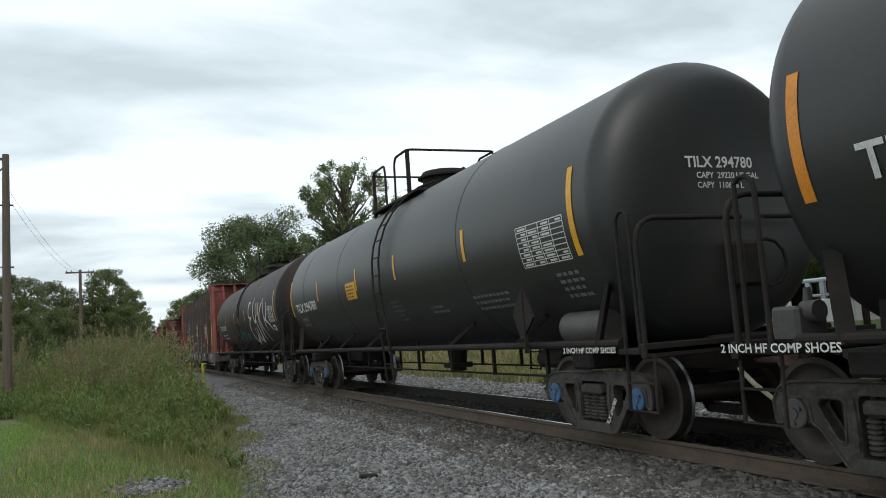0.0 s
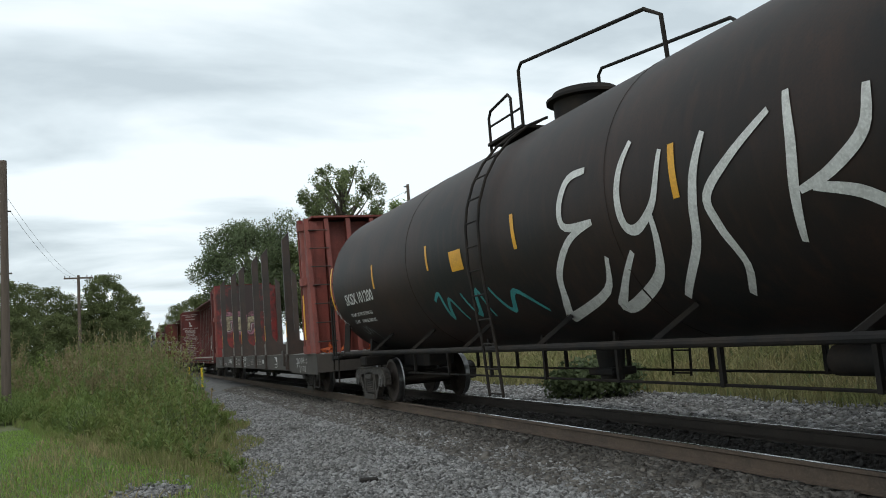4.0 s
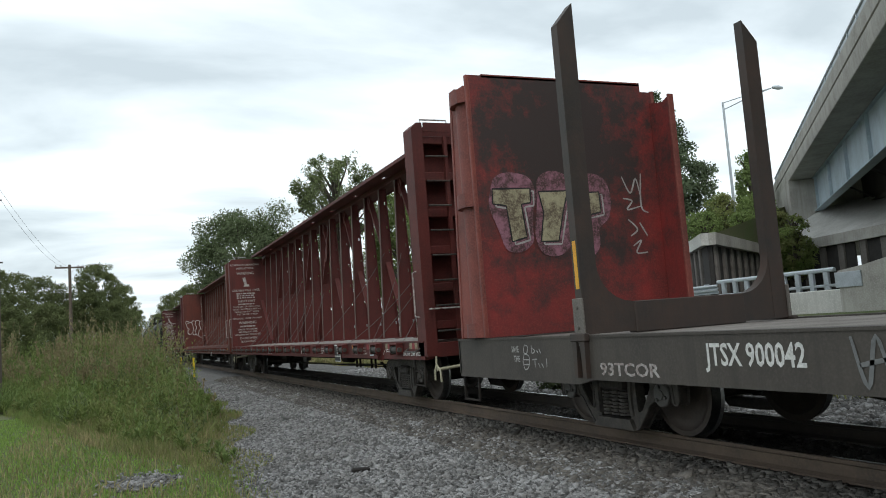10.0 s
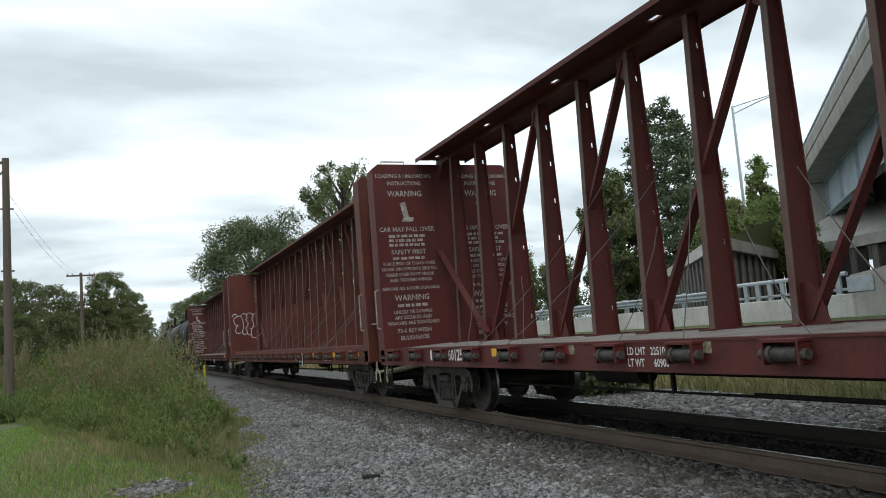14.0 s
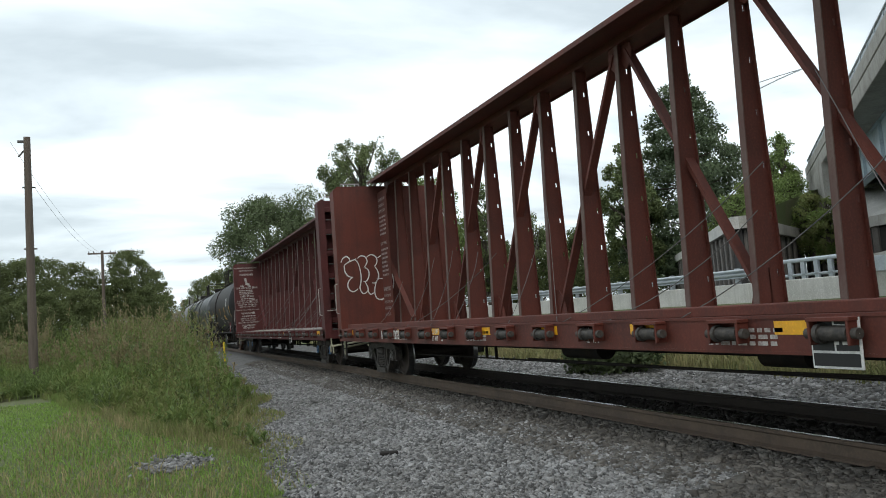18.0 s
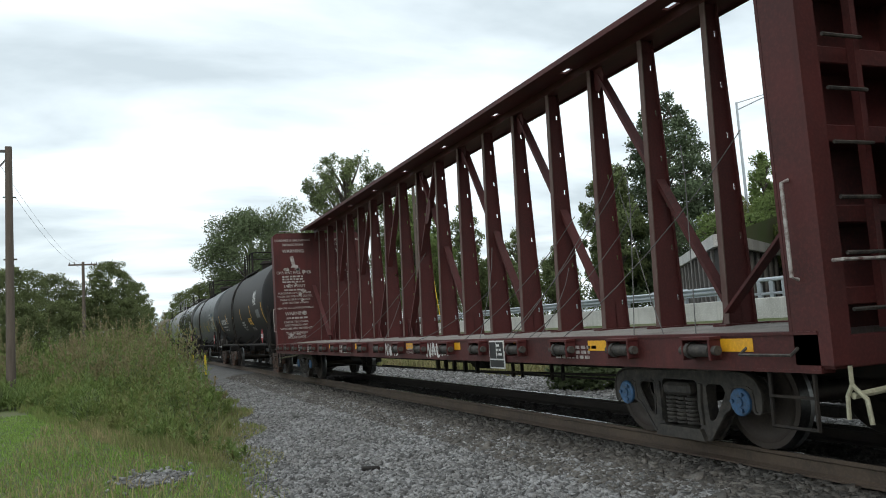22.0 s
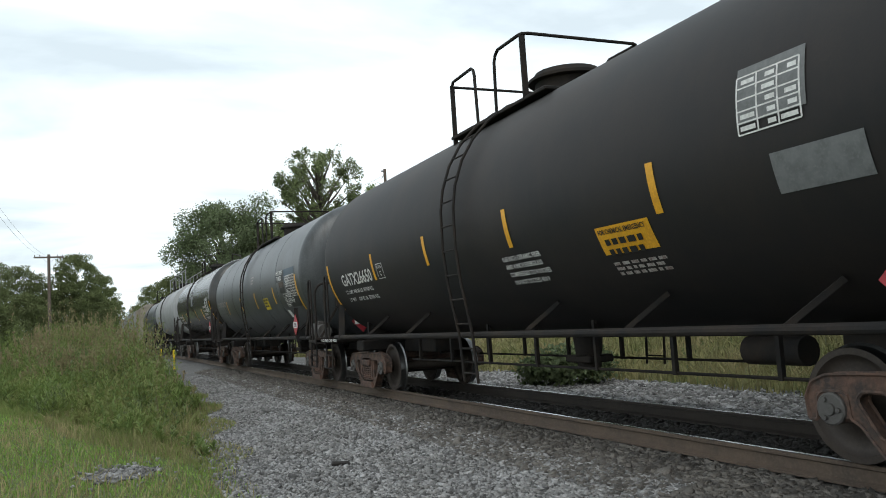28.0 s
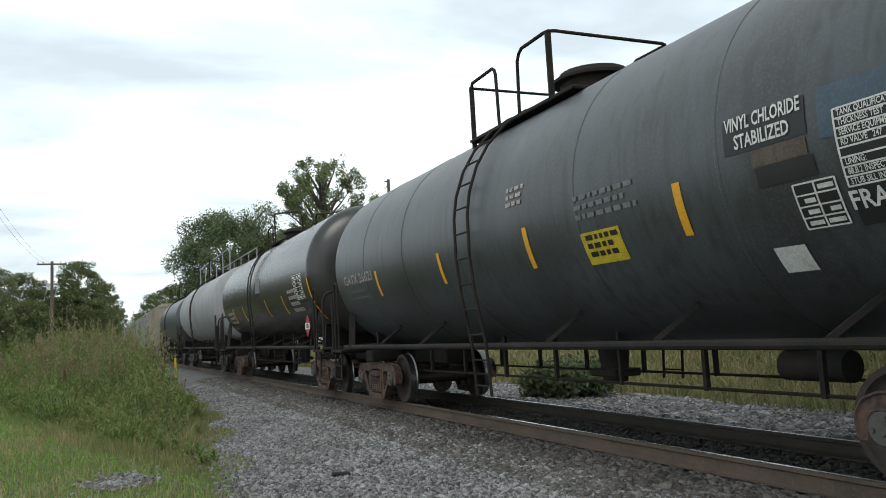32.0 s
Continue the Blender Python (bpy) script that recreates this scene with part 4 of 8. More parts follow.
picket = Geo().box(0.03, 0.13, -0.09, 0.09, 1.5, 2.1, 0.01)
for k in range(9):
    part("rail_post", picket, M_galv, barrier, at=(0, 17.8 + k * 0.55, 0), key="rail_post")
part("corrugated_beam", Geo().prism([(-0.06, 1.72), (-0.02, 1.76), (-0.09, 1.82), (-0.09, 1.86), (-0.02, 1.91), (-0.09, 1.97), (-0.09, 2.0), (-0.03, 2.04), (0.0, 2.02), (-0.05, 1.99), (-0.05, 1.97), (0.02, 1.91), (-0.05, 1.85), (0.02, 1.76), (-0.03, 1.71)], "y", 22.4, 120), M_galv, barrier)
gp = Geo().box(0.0, 0.15, -0.08, 0.08, 1.5, 2.08, 0.01)
for k in range(30):
    part("beam_post", gp, M_galv, barrier, at=(0.02, 23.1 + k * 1.9, 0), key="beam_post")
end = empty("bridge_end_block", "grey concrete end block of the road barrier with yellow graffiti", "concrete barrier", at=(BX - 0.2, 0, 0))
part("block", Geo().prism([(17.1, 0.35), (17.1, 2.05), (16.2, 2.15), (13.0, 2.75), (4.0, 2.75), (4.0, 0.35)], "x", -0.05, 0.5), M_concrete, end)
part("anchor_plate", Geo().box(-0.09, -0.05, 16.3, 17.2, 1.55, 2.0, 0.01), M_galv, end)
gl = Geo()
for k in range(5):
    y0 = 15.3 - k * 0.5
    gl.tube([(-0.07, y0, 1.75), (-0.07, y0 - 0.02, 2.2), (-0.07, y0 - 0.33, 2.22), (-0.07, y0 - 0.36, 2.0), (-0.07, y0 - 0.1, 1.97), (-0.07, y0 - 0.36, 1.76)], 0.045, 6)
part("graffiti", gl, M_hydrant, end, "yellow sprayed scribble")


# ---- road bridge ----
U, N = Vector((0.66, 0.751, 0)), Vector((0.751, -0.66, 0))
P0 = Vector((25.2, 21.42, 0))
BR = Matrix(((N.x, U.x, 0, P0.x), (N.y, U.y, 0, P0.y), (0, 0, 1, 0), (0, 0, 0, 1)))
bridge = empty("road_bridge", "concrete road bridge with blue-grey steel girders over the line", "bridge", at=BR)
part("deck_slab", Geo().box(0.0, 13.0, -70, 26, 8.02, 8.3, 0.02), M_concrete, bridge)
part("parapet", Geo().prism([(0.0, 8.05), (-0.03, 8.2), (-0.03, 8.6), (0.02, 8.62), (0.02, 8.68), (-0.03, 8.7), (-0.03, 9.2), (0.28, 9.2), (0.3, 8.05)], "y", -70, 27), M_concrete, bridge)
part("far_parapet", Geo().box(12.7, 13.0, -70, 27, 8.05, 9.2), M_concrete, bridge)
part("top_rail", Geo().box(0.08, 0.2, -60, 26.5, 9.62, 9.7, 0.02), M_galv, bridge)
rp = Geo().box(0.1, 0.18, -0.05, 0.05, 9.2, 9.64, 0.01)
for k in range(38):
    part("rail_post", rp, M_galv, bridge, at=(0, -40 + k * 1.75, 0), key="bridge_post")
part("mesh_panel", Geo().box(0.135, 0.145, -60, 26.5, 9.22, 9.6), M_galv, bridge)
# only the outer girder is blue-grey; inner ones get the painted under-deck shade
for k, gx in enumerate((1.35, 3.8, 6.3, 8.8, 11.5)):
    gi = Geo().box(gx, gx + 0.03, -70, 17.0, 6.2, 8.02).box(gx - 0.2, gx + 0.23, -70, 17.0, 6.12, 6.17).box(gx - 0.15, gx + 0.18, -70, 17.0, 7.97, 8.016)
    part("girder", gi, M_girder if k == 0 else M_under_shade, bridge)
stiff = Geo().box(1.2, 1.345, -0.012, 0.012, 6.18, 7.96)
for k in range(8):
    part("stiffener", stiff, M_girder, bridge, at=(0, 15.5 - k * 5.2, 0), key="stiffener")
# bracing in the same shade-darkened colour as the inner girders
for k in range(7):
    part("cross_brace", Geo().beam((1.4, 14 - k * 6, 6.3), (3.8, 14 - k * 6, 7.8), 0.08, 0.08).beam((1.4, 14 - k * 6, 7.8), (3.8, 14 - k * 6, 6.3), 0.08, 0.08), M_under_shade, bridge)
abut = empty("bridge_abutment", "grey concrete abutment and wing wall of the bridge", "abutment", at=BR)
part("seat_wall", Geo().box(0.4, 12.8, 17.0, 18.2, 3.5, 6.6, 0.03).box(0.9, 12.8, 17.6, 18.6, 6.6, 8.0), M_conc_light, abut)
part("wing_wall", Geo().prism([(16.2, 4.5), (16.2, 8.02), (27, 8.02), (27, 6.0), (22, 4.0)], "x", -0.05, 0.45), M_concrete, abut)
part("cheek_wall", Geo().box(0.0, 1.3, 16.2, 17.0, 5.6, 8.0, 0.03), M_concrete, abut)

wall = empty("pile_wall", "concrete-capped retaining wall of steel piles with dark lagging", "retaining wall")
WP = [(46.0, 62.0), (22.7, 25.7), (34.3, 34.0), (32.2, 26.6), (26.5, 8.0)]
for k in range(len(WP) - 1):
    a, b = Vector((*WP[k], 0)), Vector((*WP[k + 1], 0))
    d = (b - a).normalized()
    nrm = Vector((-d.y, d.x, 0))
    part("cap_beam", Geo().beam(a + Vector((0, 0, 4.02)), b + Vector((0, 0, 4.02)), 0.6, 0.5), M_concrete if k else M_conc_light, wall)
    part("lagging", Geo().beam(a + Vector((0, 0, 2.4)) + d * 0.2, b + Vector((0, 0, 2.4)) - d * 0.2, 0.1, 2.8), M_lagging, wall)
    L = (b - a).length
    for j in range(int(L / 1.5)):
        c = a + d * (0.6 + j * 1.5)
        part("pile", Geo().box(-0.16, 0.16, -0.22, 0.22, 1.0, 3.78, 0.02), M_pile, wall, at=Matrix.Translation(c) @ Matrix.Rotation(math.atan2(d.y, d.x) + math.pi / 2, 4, "Z"), key="pile")
bank = Geo()
bank.v = [(22.9, 26.1, 4.15), (46.2, 62.3, 4.15), (56, 56, 8.5), (38.5, 36.5, 7.0), (36.6, 33.2, 5.5), (33.9, 33.7, 4.15), (60, 70, 8.0)]
bank.f = [(0, 5, 3), (0, 3, 1), (1, 3, 2), (1, 2, 6), (5, 4, 3)]
tagged(part("bank", bank, M_soil), "grassy bank rising to the bridge", "bank", kind="structure")
pave = Geo()
pave.v = [(34.1, 33.8, 4.2), (32.1, 26.4, 4.2), (26.4, 7.8, 4.2), (32.0, 5.0, 6.5), (37.5, 27.0, 6.5), (37.2, 32.8, 6.3)]
pave.f = [(0, 1, 4, 5), (1, 2, 3, 4)]
tagged(part("slope_paving", pave, M_conc_light), "pale concrete slope paving under the bridge", "slope paving", kind="structure")

lamp = empty("street_lamp", "tall galvanised street lamp on the bridge approach", "street lamp", at=(37.0, 39.2, 7.0))
lh = EYE_Z + 53.9 * math.tan(radians(14.0)) - 7.0
part("mast", Geo().cyl((0, 0, 0), (0, 0, lh - 0.5), 0.1, 0.07, 10), M_galv, lamp)
part("arm", Geo().tube([(0, 0, lh - 1.0), (1.2, -0.9, lh - 0.45), (2.4, -1.8, lh)], 0.035, 6).tube([(0, 0, lh - 0.55), (1.2, -0.9, lh - 0.25), (2.4, -1.8, lh)], 0.03, 6), M_galv, lamp)
part("head", Geo().lathe([(-0.45, 0.03), (-0.35, 0.1), (0.1, 0.14), (0.4, 0.09), (0.45, 0.01)], "x", 10, (2.75, -1.95, lh)), M_galv, lamp)

# ---- train: shared running gear ----
R_WHEEL = 0.457
SPEED = [(0, 6.1), (3, 5.95), (6, 5.6), (9, 5.25), (12, 4.9), (15, 4.66), (17.5, 4.5), (21, 4.43), (25, 4.42), (29, 4.22), (32, 4.05)]


def gone(t):
    """Metres that the train has rolled by t seconds."""
    s = 0.0
    for (a, va), (b, vb) in zip(SPEED, SPEED[1:]):
        if t <= a:
            break
        e = min(t, b)
        s += (va + va + (vb - va) * (e - a) / (b - a)) / 2 * (e - a)
    return s


CARS, WHEELS = [], []


def wheel_geo(s):
    g = Geo()
    if s:
        prof = [(0.69, 0.10), (0.69, 0.13), (0.70, 0.16), (0.735, 0.19), (0.745, 0.34), (0.715, 0.385), (0.69, 0.40), (0.69, 0.475), (0.700, 0.484), (0.712, 0.472), (0.722, 0.460), (0.83, 0.452), (0.832, 0.40), (0.805, 0.375), (0.785, 0.33), (0.80, 0.20), (0.84, 0.15), (0.845, 0.10)]
        g.lathe([(s * a, r) for a, r in prof], "x", 40)
    return g


def axle_geo():
    return Geo().lathe([(-1.07, 0.01), (-1.07, 0.125), (-0.92, 0.125), (-0.91, 0.085), (-0.85, 0.09), (0.85, 0.09), (0.91, 0.085), (0.92, 0.125), (1.07, 0.125), (1.07, 0.01)], "x", 18)


def tread_geo(s):
    g = Geo()
    if s:
        g.lathe([(s * 0.7, 0.4855), (s * 0.713, 0.474), (s * 0.724, 0.4625), (s * 0.826, 0.4545)], "x", 40)
    return g


def cap_geo(s):
    g = Geo().lathe([(s * 1.07, 0.02), (s * 1.07, 0.128), (s * 1.09, 0.128), (s * 1.10, 0.115), (s * 1.10, 0.05), (s * 1.115, 0.045), (s * 1.115, 0.005)], "x", 20)
    for k in range(3):
        a = k * 2.094 + 0.5
        g.cyl((s * 1.098, 0.082 * math.cos(a), 0.082 * math.sin(a)), (s * 1.122, 0.082 * math.cos(a), 0.082 * math.sin(a)), 0.02, 0.02, 6)
    return g


def plate(outer, holes, x0, x1):
    """A flat casting in the y-z plane with windows through it, from x0 to x1."""
    bm = bmesh.new()
    for loop in [outer] + holes:
        vs = [bm.verts.new((x0, y, z)) for y, z in loop]
        for p, q in zip(vs, vs[1:] + vs[:1]):
            bm.edges.new((p, q))
    bmesh.ops.triangle_fill(bm, use_beauty=True, use_dissolve=False, edges=bm.edges[:])
    top = bmesh.ops.extrude_face_region(bm, geom=bm.faces[:])["geom"]
    for v in top:
        if isinstance(v, bmesh.types.BMVert):
            v.co.x = x1
    bm.verts.index_update()
    g = Geo().add([v.co[:] for v in bm.verts], [tuple(v.index for v in f.verts) for f in bm.faces])
    bm.free()
    return g


def rounded(pts, r):
    """The outline with its corners cut round."""
    out = []
    for k, p in enumerate(pts):
        p, a, b = Vector(p), Vector(pts[k - 1]), Vector(pts[(k + 1) % len(pts)])
        c = min(r, (a - p).length * 0.45, (b - p).length * 0.45)
        p0, p1 = p + (a - p).normalized() * c, p + (b - p).normalized() * c
        out += [tuple(p0.lerp(p, t).lerp(p.lerp(p1, t), t)) for t in (0.0, 0.33, 0.67, 1.0)]
    return out


def frame_geo():
    """A cast truck side frame: deep top chord, two triangular windows, bearing jaws and a spring opening, with raised rims."""
    side = [(0.0, 0.735), (0.62, 0.73), (0.93, 0.715), (1.07, 0.66), (1.14, 0.54), (1.12, 0.36), (1.04, 0.36), (1.025, 0.55), (0.97, 0.59), (0.80, 0.59), (0.755, 0.55), (0.735, 0.38), (0.66, 0.35), (0.42, 0.06), (0.0, 0.045)]
    outer = rounded([(y, z) for y, z in side] + [(-y, z) for y, z in side[-2:0:-1]], 0.035)
    win = rounded([(0.40, 0.60), (0.63, 0.60), (0.675, 0.53), (0.50, 0.26), (0.42, 0.24)], 0.06)
    gap = rounded([(-0.29, 0.15), (0.29, 0.15), (0.27, 0.63), (-0.27, 0.63)], 0.05)
    g = plate(outer, [win, [(-y, z) for y, z in win], gap], -0.06, 0.06)
    for s in (-1, 1):
        for loop in (win, outer):
            pts = [(s * 0.06, y, z) for y, z in loop]
            g.tube(pts, 0.016, 5, True)
        for q in (-1, 1):
            g.tube([(s * 0.055, q * 0.32, 0.2), (s * 0.06, q * 0.31, 0.4), (s * 0.055, q * 0.33, 0.6)], 0.035, 6)
    return g.prism([(-0.38, 0.05), (0.38, 0.05), (0.32, 0.16), (-0.32, 0.16)], "x", -0.11, 0.11)


def spring_geo():
    g = Geo()
    prof = [(0.19, 0.06)]
    for k in range(7):
        prof += [(0.195 + k * 0.04, 0.072), (0.215 + k * 0.04, 0.072), (0.222 + k * 0.04, 0.05), (0.229 + k * 0.04, 0.05)]
    prof.append((0.475, 0.06))
    return g.lathe(prof, "z", 12)


def truck(car, y, grime, caps):
    """Two side frames, a bolster, spring nests and two turning wheelsets under a car."""
    for s in (-1, 1):
        part("side_frame", frame_geo, grime, car, at=(s * 1.0, y, 0), key="side_frame")
        for k in (-0.155, 0.0, 0.155):
            part("spring", spring_geo, grime, car, at=(s * 1.03, y + k, 0), key="spring")
        part("bearing_adapter", lambda: Geo().box(-0.08, 0.08, -0.17, 0.17, 0.36, 0.60, 0.03), grime, car, at=(s * 0.99, y + 0.889, 0), key="adapter")
        part("bearing_adapter", lambda: Geo().box(-0.08, 0.08, -0.17, 0.17, 0.36, 0.60, 0.03), grime, car, at=(s * 0.99, y - 0.889, 0), key="adapter")
    part("bolster", lambda: Geo().box(-1.12, 1.12, -0.21, 0.21, 0.475, 0.60, 0.03).box(-0.5, 0.5, -0.24, 0.24, 0.58, 0.72, 0.03), grime, car, at=(0, y, 0), key="bolster")
    for k in (-0.48, 0.48):
        part("brake_beam", lambda: Geo().box(-0.75, 0.75, -0.04, 0.04, 0.3, 0.42, 0.02), M_steel_black, car, at=(0, y + k, 0), key="brake_beam")
    for k in (-0.889, 0.889):
        w = part("wheelset", axle_geo, M_wheel, car, at=(0, y + k, R_WHEEL), key="wheelset")
        for s in (-1, 1):
            part("wheel", (lambda s=s: wheel_geo(s)), M_wheel, w, key="wheel%d" % s)
            part("tread", (lambda s=s: tread_geo(s)), M_tread, w, "polished wheel tread", key="tread%d" % s)
            part("bearing_cap", (lambda s=s: cap_geo(s)), caps, w, key="cap%d" % s)
        WHEELS.append((w, y + k))


def coupler(car, y, s):
    """A knuckle coupler with its shank and the air hose; s: the end it points to."""
    part("coupler", Geo().box(-0.09, 0.09, y, y + s * 0.55, 0.78, 0.98, 0.02).box(-0.17, 0.14, y + s * 0.5, y + s * 0.78, 0.72, 1.02, 0.05), M_truck_rust, car)
    part("air_hose", Geo().tube([(-0.35, y + s * 0.2, 0.75), (-0.36, y + s * 0.4, 0.6), (-0.28, y + s * 0.6, 0.42), (-0.2, y + s * 0.78, 0.38)], 0.025, 8), M_rope_white if s < 0 else M_steel_black, car)


def on_side(body, size, x, y0, z0, squeeze=1.0):
    """Lettering on an upright side that faces the path: reads from +y to -y."""
    v, f = text_geo(body, size, squeeze)
    return Geo().add([(x, y0 - a, z0 + b) for a, b in v], f)


def on_face(body, size, y, x0, z0, squeeze=1.0, centre=False):
    """Lettering on a face that looks to -y: reads from -x to +x."""
    v, f = text_geo(body, size, squeeze)
    if centre:
        x0 -= max(a for a, b in v) / 2
    return Geo().add([(x0 + a, y, z0 + b) for a, b in v], f)


def round_strip(r, cz, y0, y1, a0, a1, off=0.006, n=8):
    """A curved patch on a tank's near side: y range, and angles in degrees above its middle."""
    g = Geo()
    for k in range(n + 1):
        a = radians(a0 + (a1 - a0) * k / n)
        for y in (y0, y1):
            g.v.append((-(r + off) * math.cos(a), y, cz + (r + off) * math.sin(a)))
    g.f = [(2 * k, 2 * k + 1, 2 * k + 3, 2 * k + 2) for k in range(n)]
    return g


def round_text(body, size, r, cz, y0, z0, squeeze=1.0, off=0.012, width=0.0):
    """Lettering bent round a tank's near side; width: how far it runs."""
    v, f = text_geo(body, size, squeeze)
    if width:
        k = width / max(a for a, b in v)
        v = [(a * k, b) for a, b in v]
    a0 = math.asin(max(-0.98, min(0.98, (z0 - cz) / r)))
    out = []
    for a, b in v:
        t = a0 + b / r
        out.append((-(r + off) * math.cos(t), y0 - a, cz + (r + off) * math.sin(t)))
    return Geo().add(out, f)


def round_bars(r, cz, y0, z0, rows, width, height, gap, rng, off=0.01):
    """Short bars for small writing that cannot be read."""
    g = Geo()
    for k in range(rows):
        z = z0 - k * gap
        y = y0
        while y > y0 - width * rng.uniform(0.75, 1.0):
            w = rng.uniform(0.05, 0.13)
            a0, a1 = [math.degrees(math.asin(max(-1, min(1, (q - cz) / r)))) for q in (z, z + height)]
            s = round_strip(r, cz, y, y - w, a0, a1, off, 1)
            g.add(s.v, s.f)
            y -= w + 0.035
    return g


def face_bars(y, x0, z0, rows, width, height, gap, rng):
    g = Geo()
    for k in range(rows):
        x, z = x0, z0 - k * gap
        stop = x0 + width * rng.uniform(0.8, 1.0)
        while x < stop:
            w = rng.uniform(0.05, 0.14)
            g.add([(x, y, z), (x + w, y, z), (x + w, y, z + height), (x, y, z + height)], [(0, 1, 2, 3)])
            x += w + 0.03
    return g


def side_bars(x, y0, z0, rows, width, height, gap, rng):
    g = Geo()
    for k in range(rows):
        y, z = y0, z0 - k * gap
        stop = y0 - width * rng.uniform(0.8, 1.0)
        while y > stop:
            w = rng.uniform(0.04, 0.12)
            g.add([(x, y, z), (x, y - w, z), (x, y - w, z + height), (x, y, z + height)], [(0, 1, 2, 3)])
            y -= w + 0.03
    return g


# ---- tank cars ----
def tank_car(u, tc, half, r, cz, paint, label, dome=0.0, ladder=0.0, stripes=(), grime=None, caps=None, seams=(), end=None, stripe_z=(2.06, 3.12), stripe_mat=None, long_top=False, box_rail=False):
    """A tank car. u: where its middle stands along the train; tc: truck centres; half: half of the round shell."""
    grime, caps, stripe_mat = grime or M_truck, caps or M_cap_grey, stripe_mat or M_yellow
    back = 0.2
    u -= back
    car = empty("tank_car", label, "tank car", "cars of the train", (X, u, 0))
    CARS.append((car, u))
    end = end or half + 0.95
    hd = 0.42
    prof = []
    for k in range(15):
        a = math.pi / 2 * k / 14
        prof.append((-half - hd * math.cos(a), max(0.001, r * math.sin(a) ** 0.55)))
    prof += [(y, r) for y in np.linspace(-half + 0.02, half - 0.02, 12)]
    for k in range(14, -1, -1):
        a = math.pi / 2 * k / 14
        prof.append((half + hd * math.cos(a), max(0.001, r * math.sin(a) ** 0.55)))
    part("tank", Geo().lathe([(h, q) for h, q in prof], "y", 72, (0, 0, cz)), paint, car)
    for y in seams:
        part("weld_band", Geo().lathe([(-0.02, r + 0.001), (-0.014, r + 0.006), (0.014, r + 0.006), (0.02, r + 0.001)], "y", 72, (0, y, cz)), paint, car)
    # underframe
    for s in (-1, 1):
        y0, y1 = s * (tc / 2 - 1.6), s * (end - 0.35)
        part("stub_sill", Geo().box(-0.28, 0.28, y0, y1, 0.72, 1.1, 0.02), M_steel_black, car)
        part("body_bolster", Geo().box(-1.2, 1.2, s * tc / 2 + back - 0.22, s * tc / 2 + back + 0.22, 0.78, 1.0, 0.03).prism([(-1.0, 1.0), (1.0, 1.0), (r * 0.6, cz - r * 0.8), (-r * 0.6, cz - r * 0.8)], "y", s * tc / 2 + back - 0.05, s * tc / 2 + back + 0.05), M_steel_black, car)
        part("end_platform", Geo().box(-1.55, 1.55, s * (half + 0.25), s * (end - 0.2), 0.98, 1.04, 0.01).box(-1.57, 1.57, s * (end - 0.28), s * (end - 0.2), 0.94, 1.09, 0.01), M_steel_black, car)
        coupler(car, s * (end - 0.5), s)
        truck(car, s * tc / 2 + back, grime, caps)
        ye = s * (end - 0.26)
        for q in (-1, 1):
            part("end_handrail", Geo().tube([(q * 1.52, ye, 1.0), (q * 1.52, ye, 2.08), (q * 1.5, ye, 2.18), (q * 1.45, ye, 2.27), (q * 1.37, ye, 2.32), (q * 1.28, ye, 2.34), (q * 0.15, ye, 2.34)], 0.028, 8), M_steel_black, car)
            part("corner_handrail", Geo().tube([(q * 1.54, s * (half + 0.4), 1.0), (q * 1.54, s * (half + 0.4), 2.3), (q * 1.54, s * (half + 0.42), 2.38), (q * 1.54, s * (half + 0.48), 2.43), (q * 1.54, s * (half + 0.56), 2.43), (q * 1.54, s * (half + 0.62), 2.38), (q * 1.54, s * (half + 0.64), 1.0)], 0.022, 8), M_steel_black, car)
            part("step", Geo().tube([(q * 1.5, s * (half + 0.35), 0.98), (q * 1.52, s * (half + 0.35), 0.42), (q * 1.52, s * (half + 0.8), 0.42), (q * 1.5, s * (half + 0.8), 0.98)], 0.02, 6).beam((q * 1.52, s * (half + 0.35), 0.7), (q * 1.52, s * (half + 0.8), 0.7), 0.03, 0.02), M_steel_black, car)
            part("support_leg", Geo().beam((q * 1.46, s * (half - 0.25), 1.04), (q * (r * 0.83), s * (half - 0.1), cz - r * 0.56), 0.13, 0.05), M_steel_black, car)
    for q in (-1, 1):
        part("side_sill", Geo().tube([(q * 1.46, -half - 0.2, 1.09), (q * 1.46, half + 0.2, 1.09)], 0.045, 10), M_steel_black, car)
        n = 6
        for k in range(n):
            y = -half * 0.72 + k * half * 1.44 / (n - 1)
            if abs(y - ladder) > 0.7:
                part("sill_brace", Geo().beam((q * 1.46, y, 1.1), (q * (math.sqrt(r * r - (cz - 1.45) ** 2) + 0.02), y - 0.3, 1.45), 0.06, 0.05), M_steel_black, car)
        part("brake_rod", Geo().tube([(q * 0.7, -tc / 2 + 1.5, 0.62), (q * 0.7, tc / 2 - 1.5, 0.62)], 0.018, 6), M_steel_black, car)
        for k in range(7):
            y = -tc / 2 + 1.9 + k * (tc - 3.8) / 6
            part("hanger", Geo().box(q * 0.68, q * 0.73, y - 0.025, y + 0.025, 0.6, 1.06 if abs(y) > 2 else cz - r + 0.25), M_steel_black, car)
    part("brake_reservoir", Geo().cyl((-0.35, -tc / 2 + 1.9, 0.84), (-0.35, -tc / 2 + 2.6, 0.84), 0.14, 0.14, 16), M_steel_black, car)
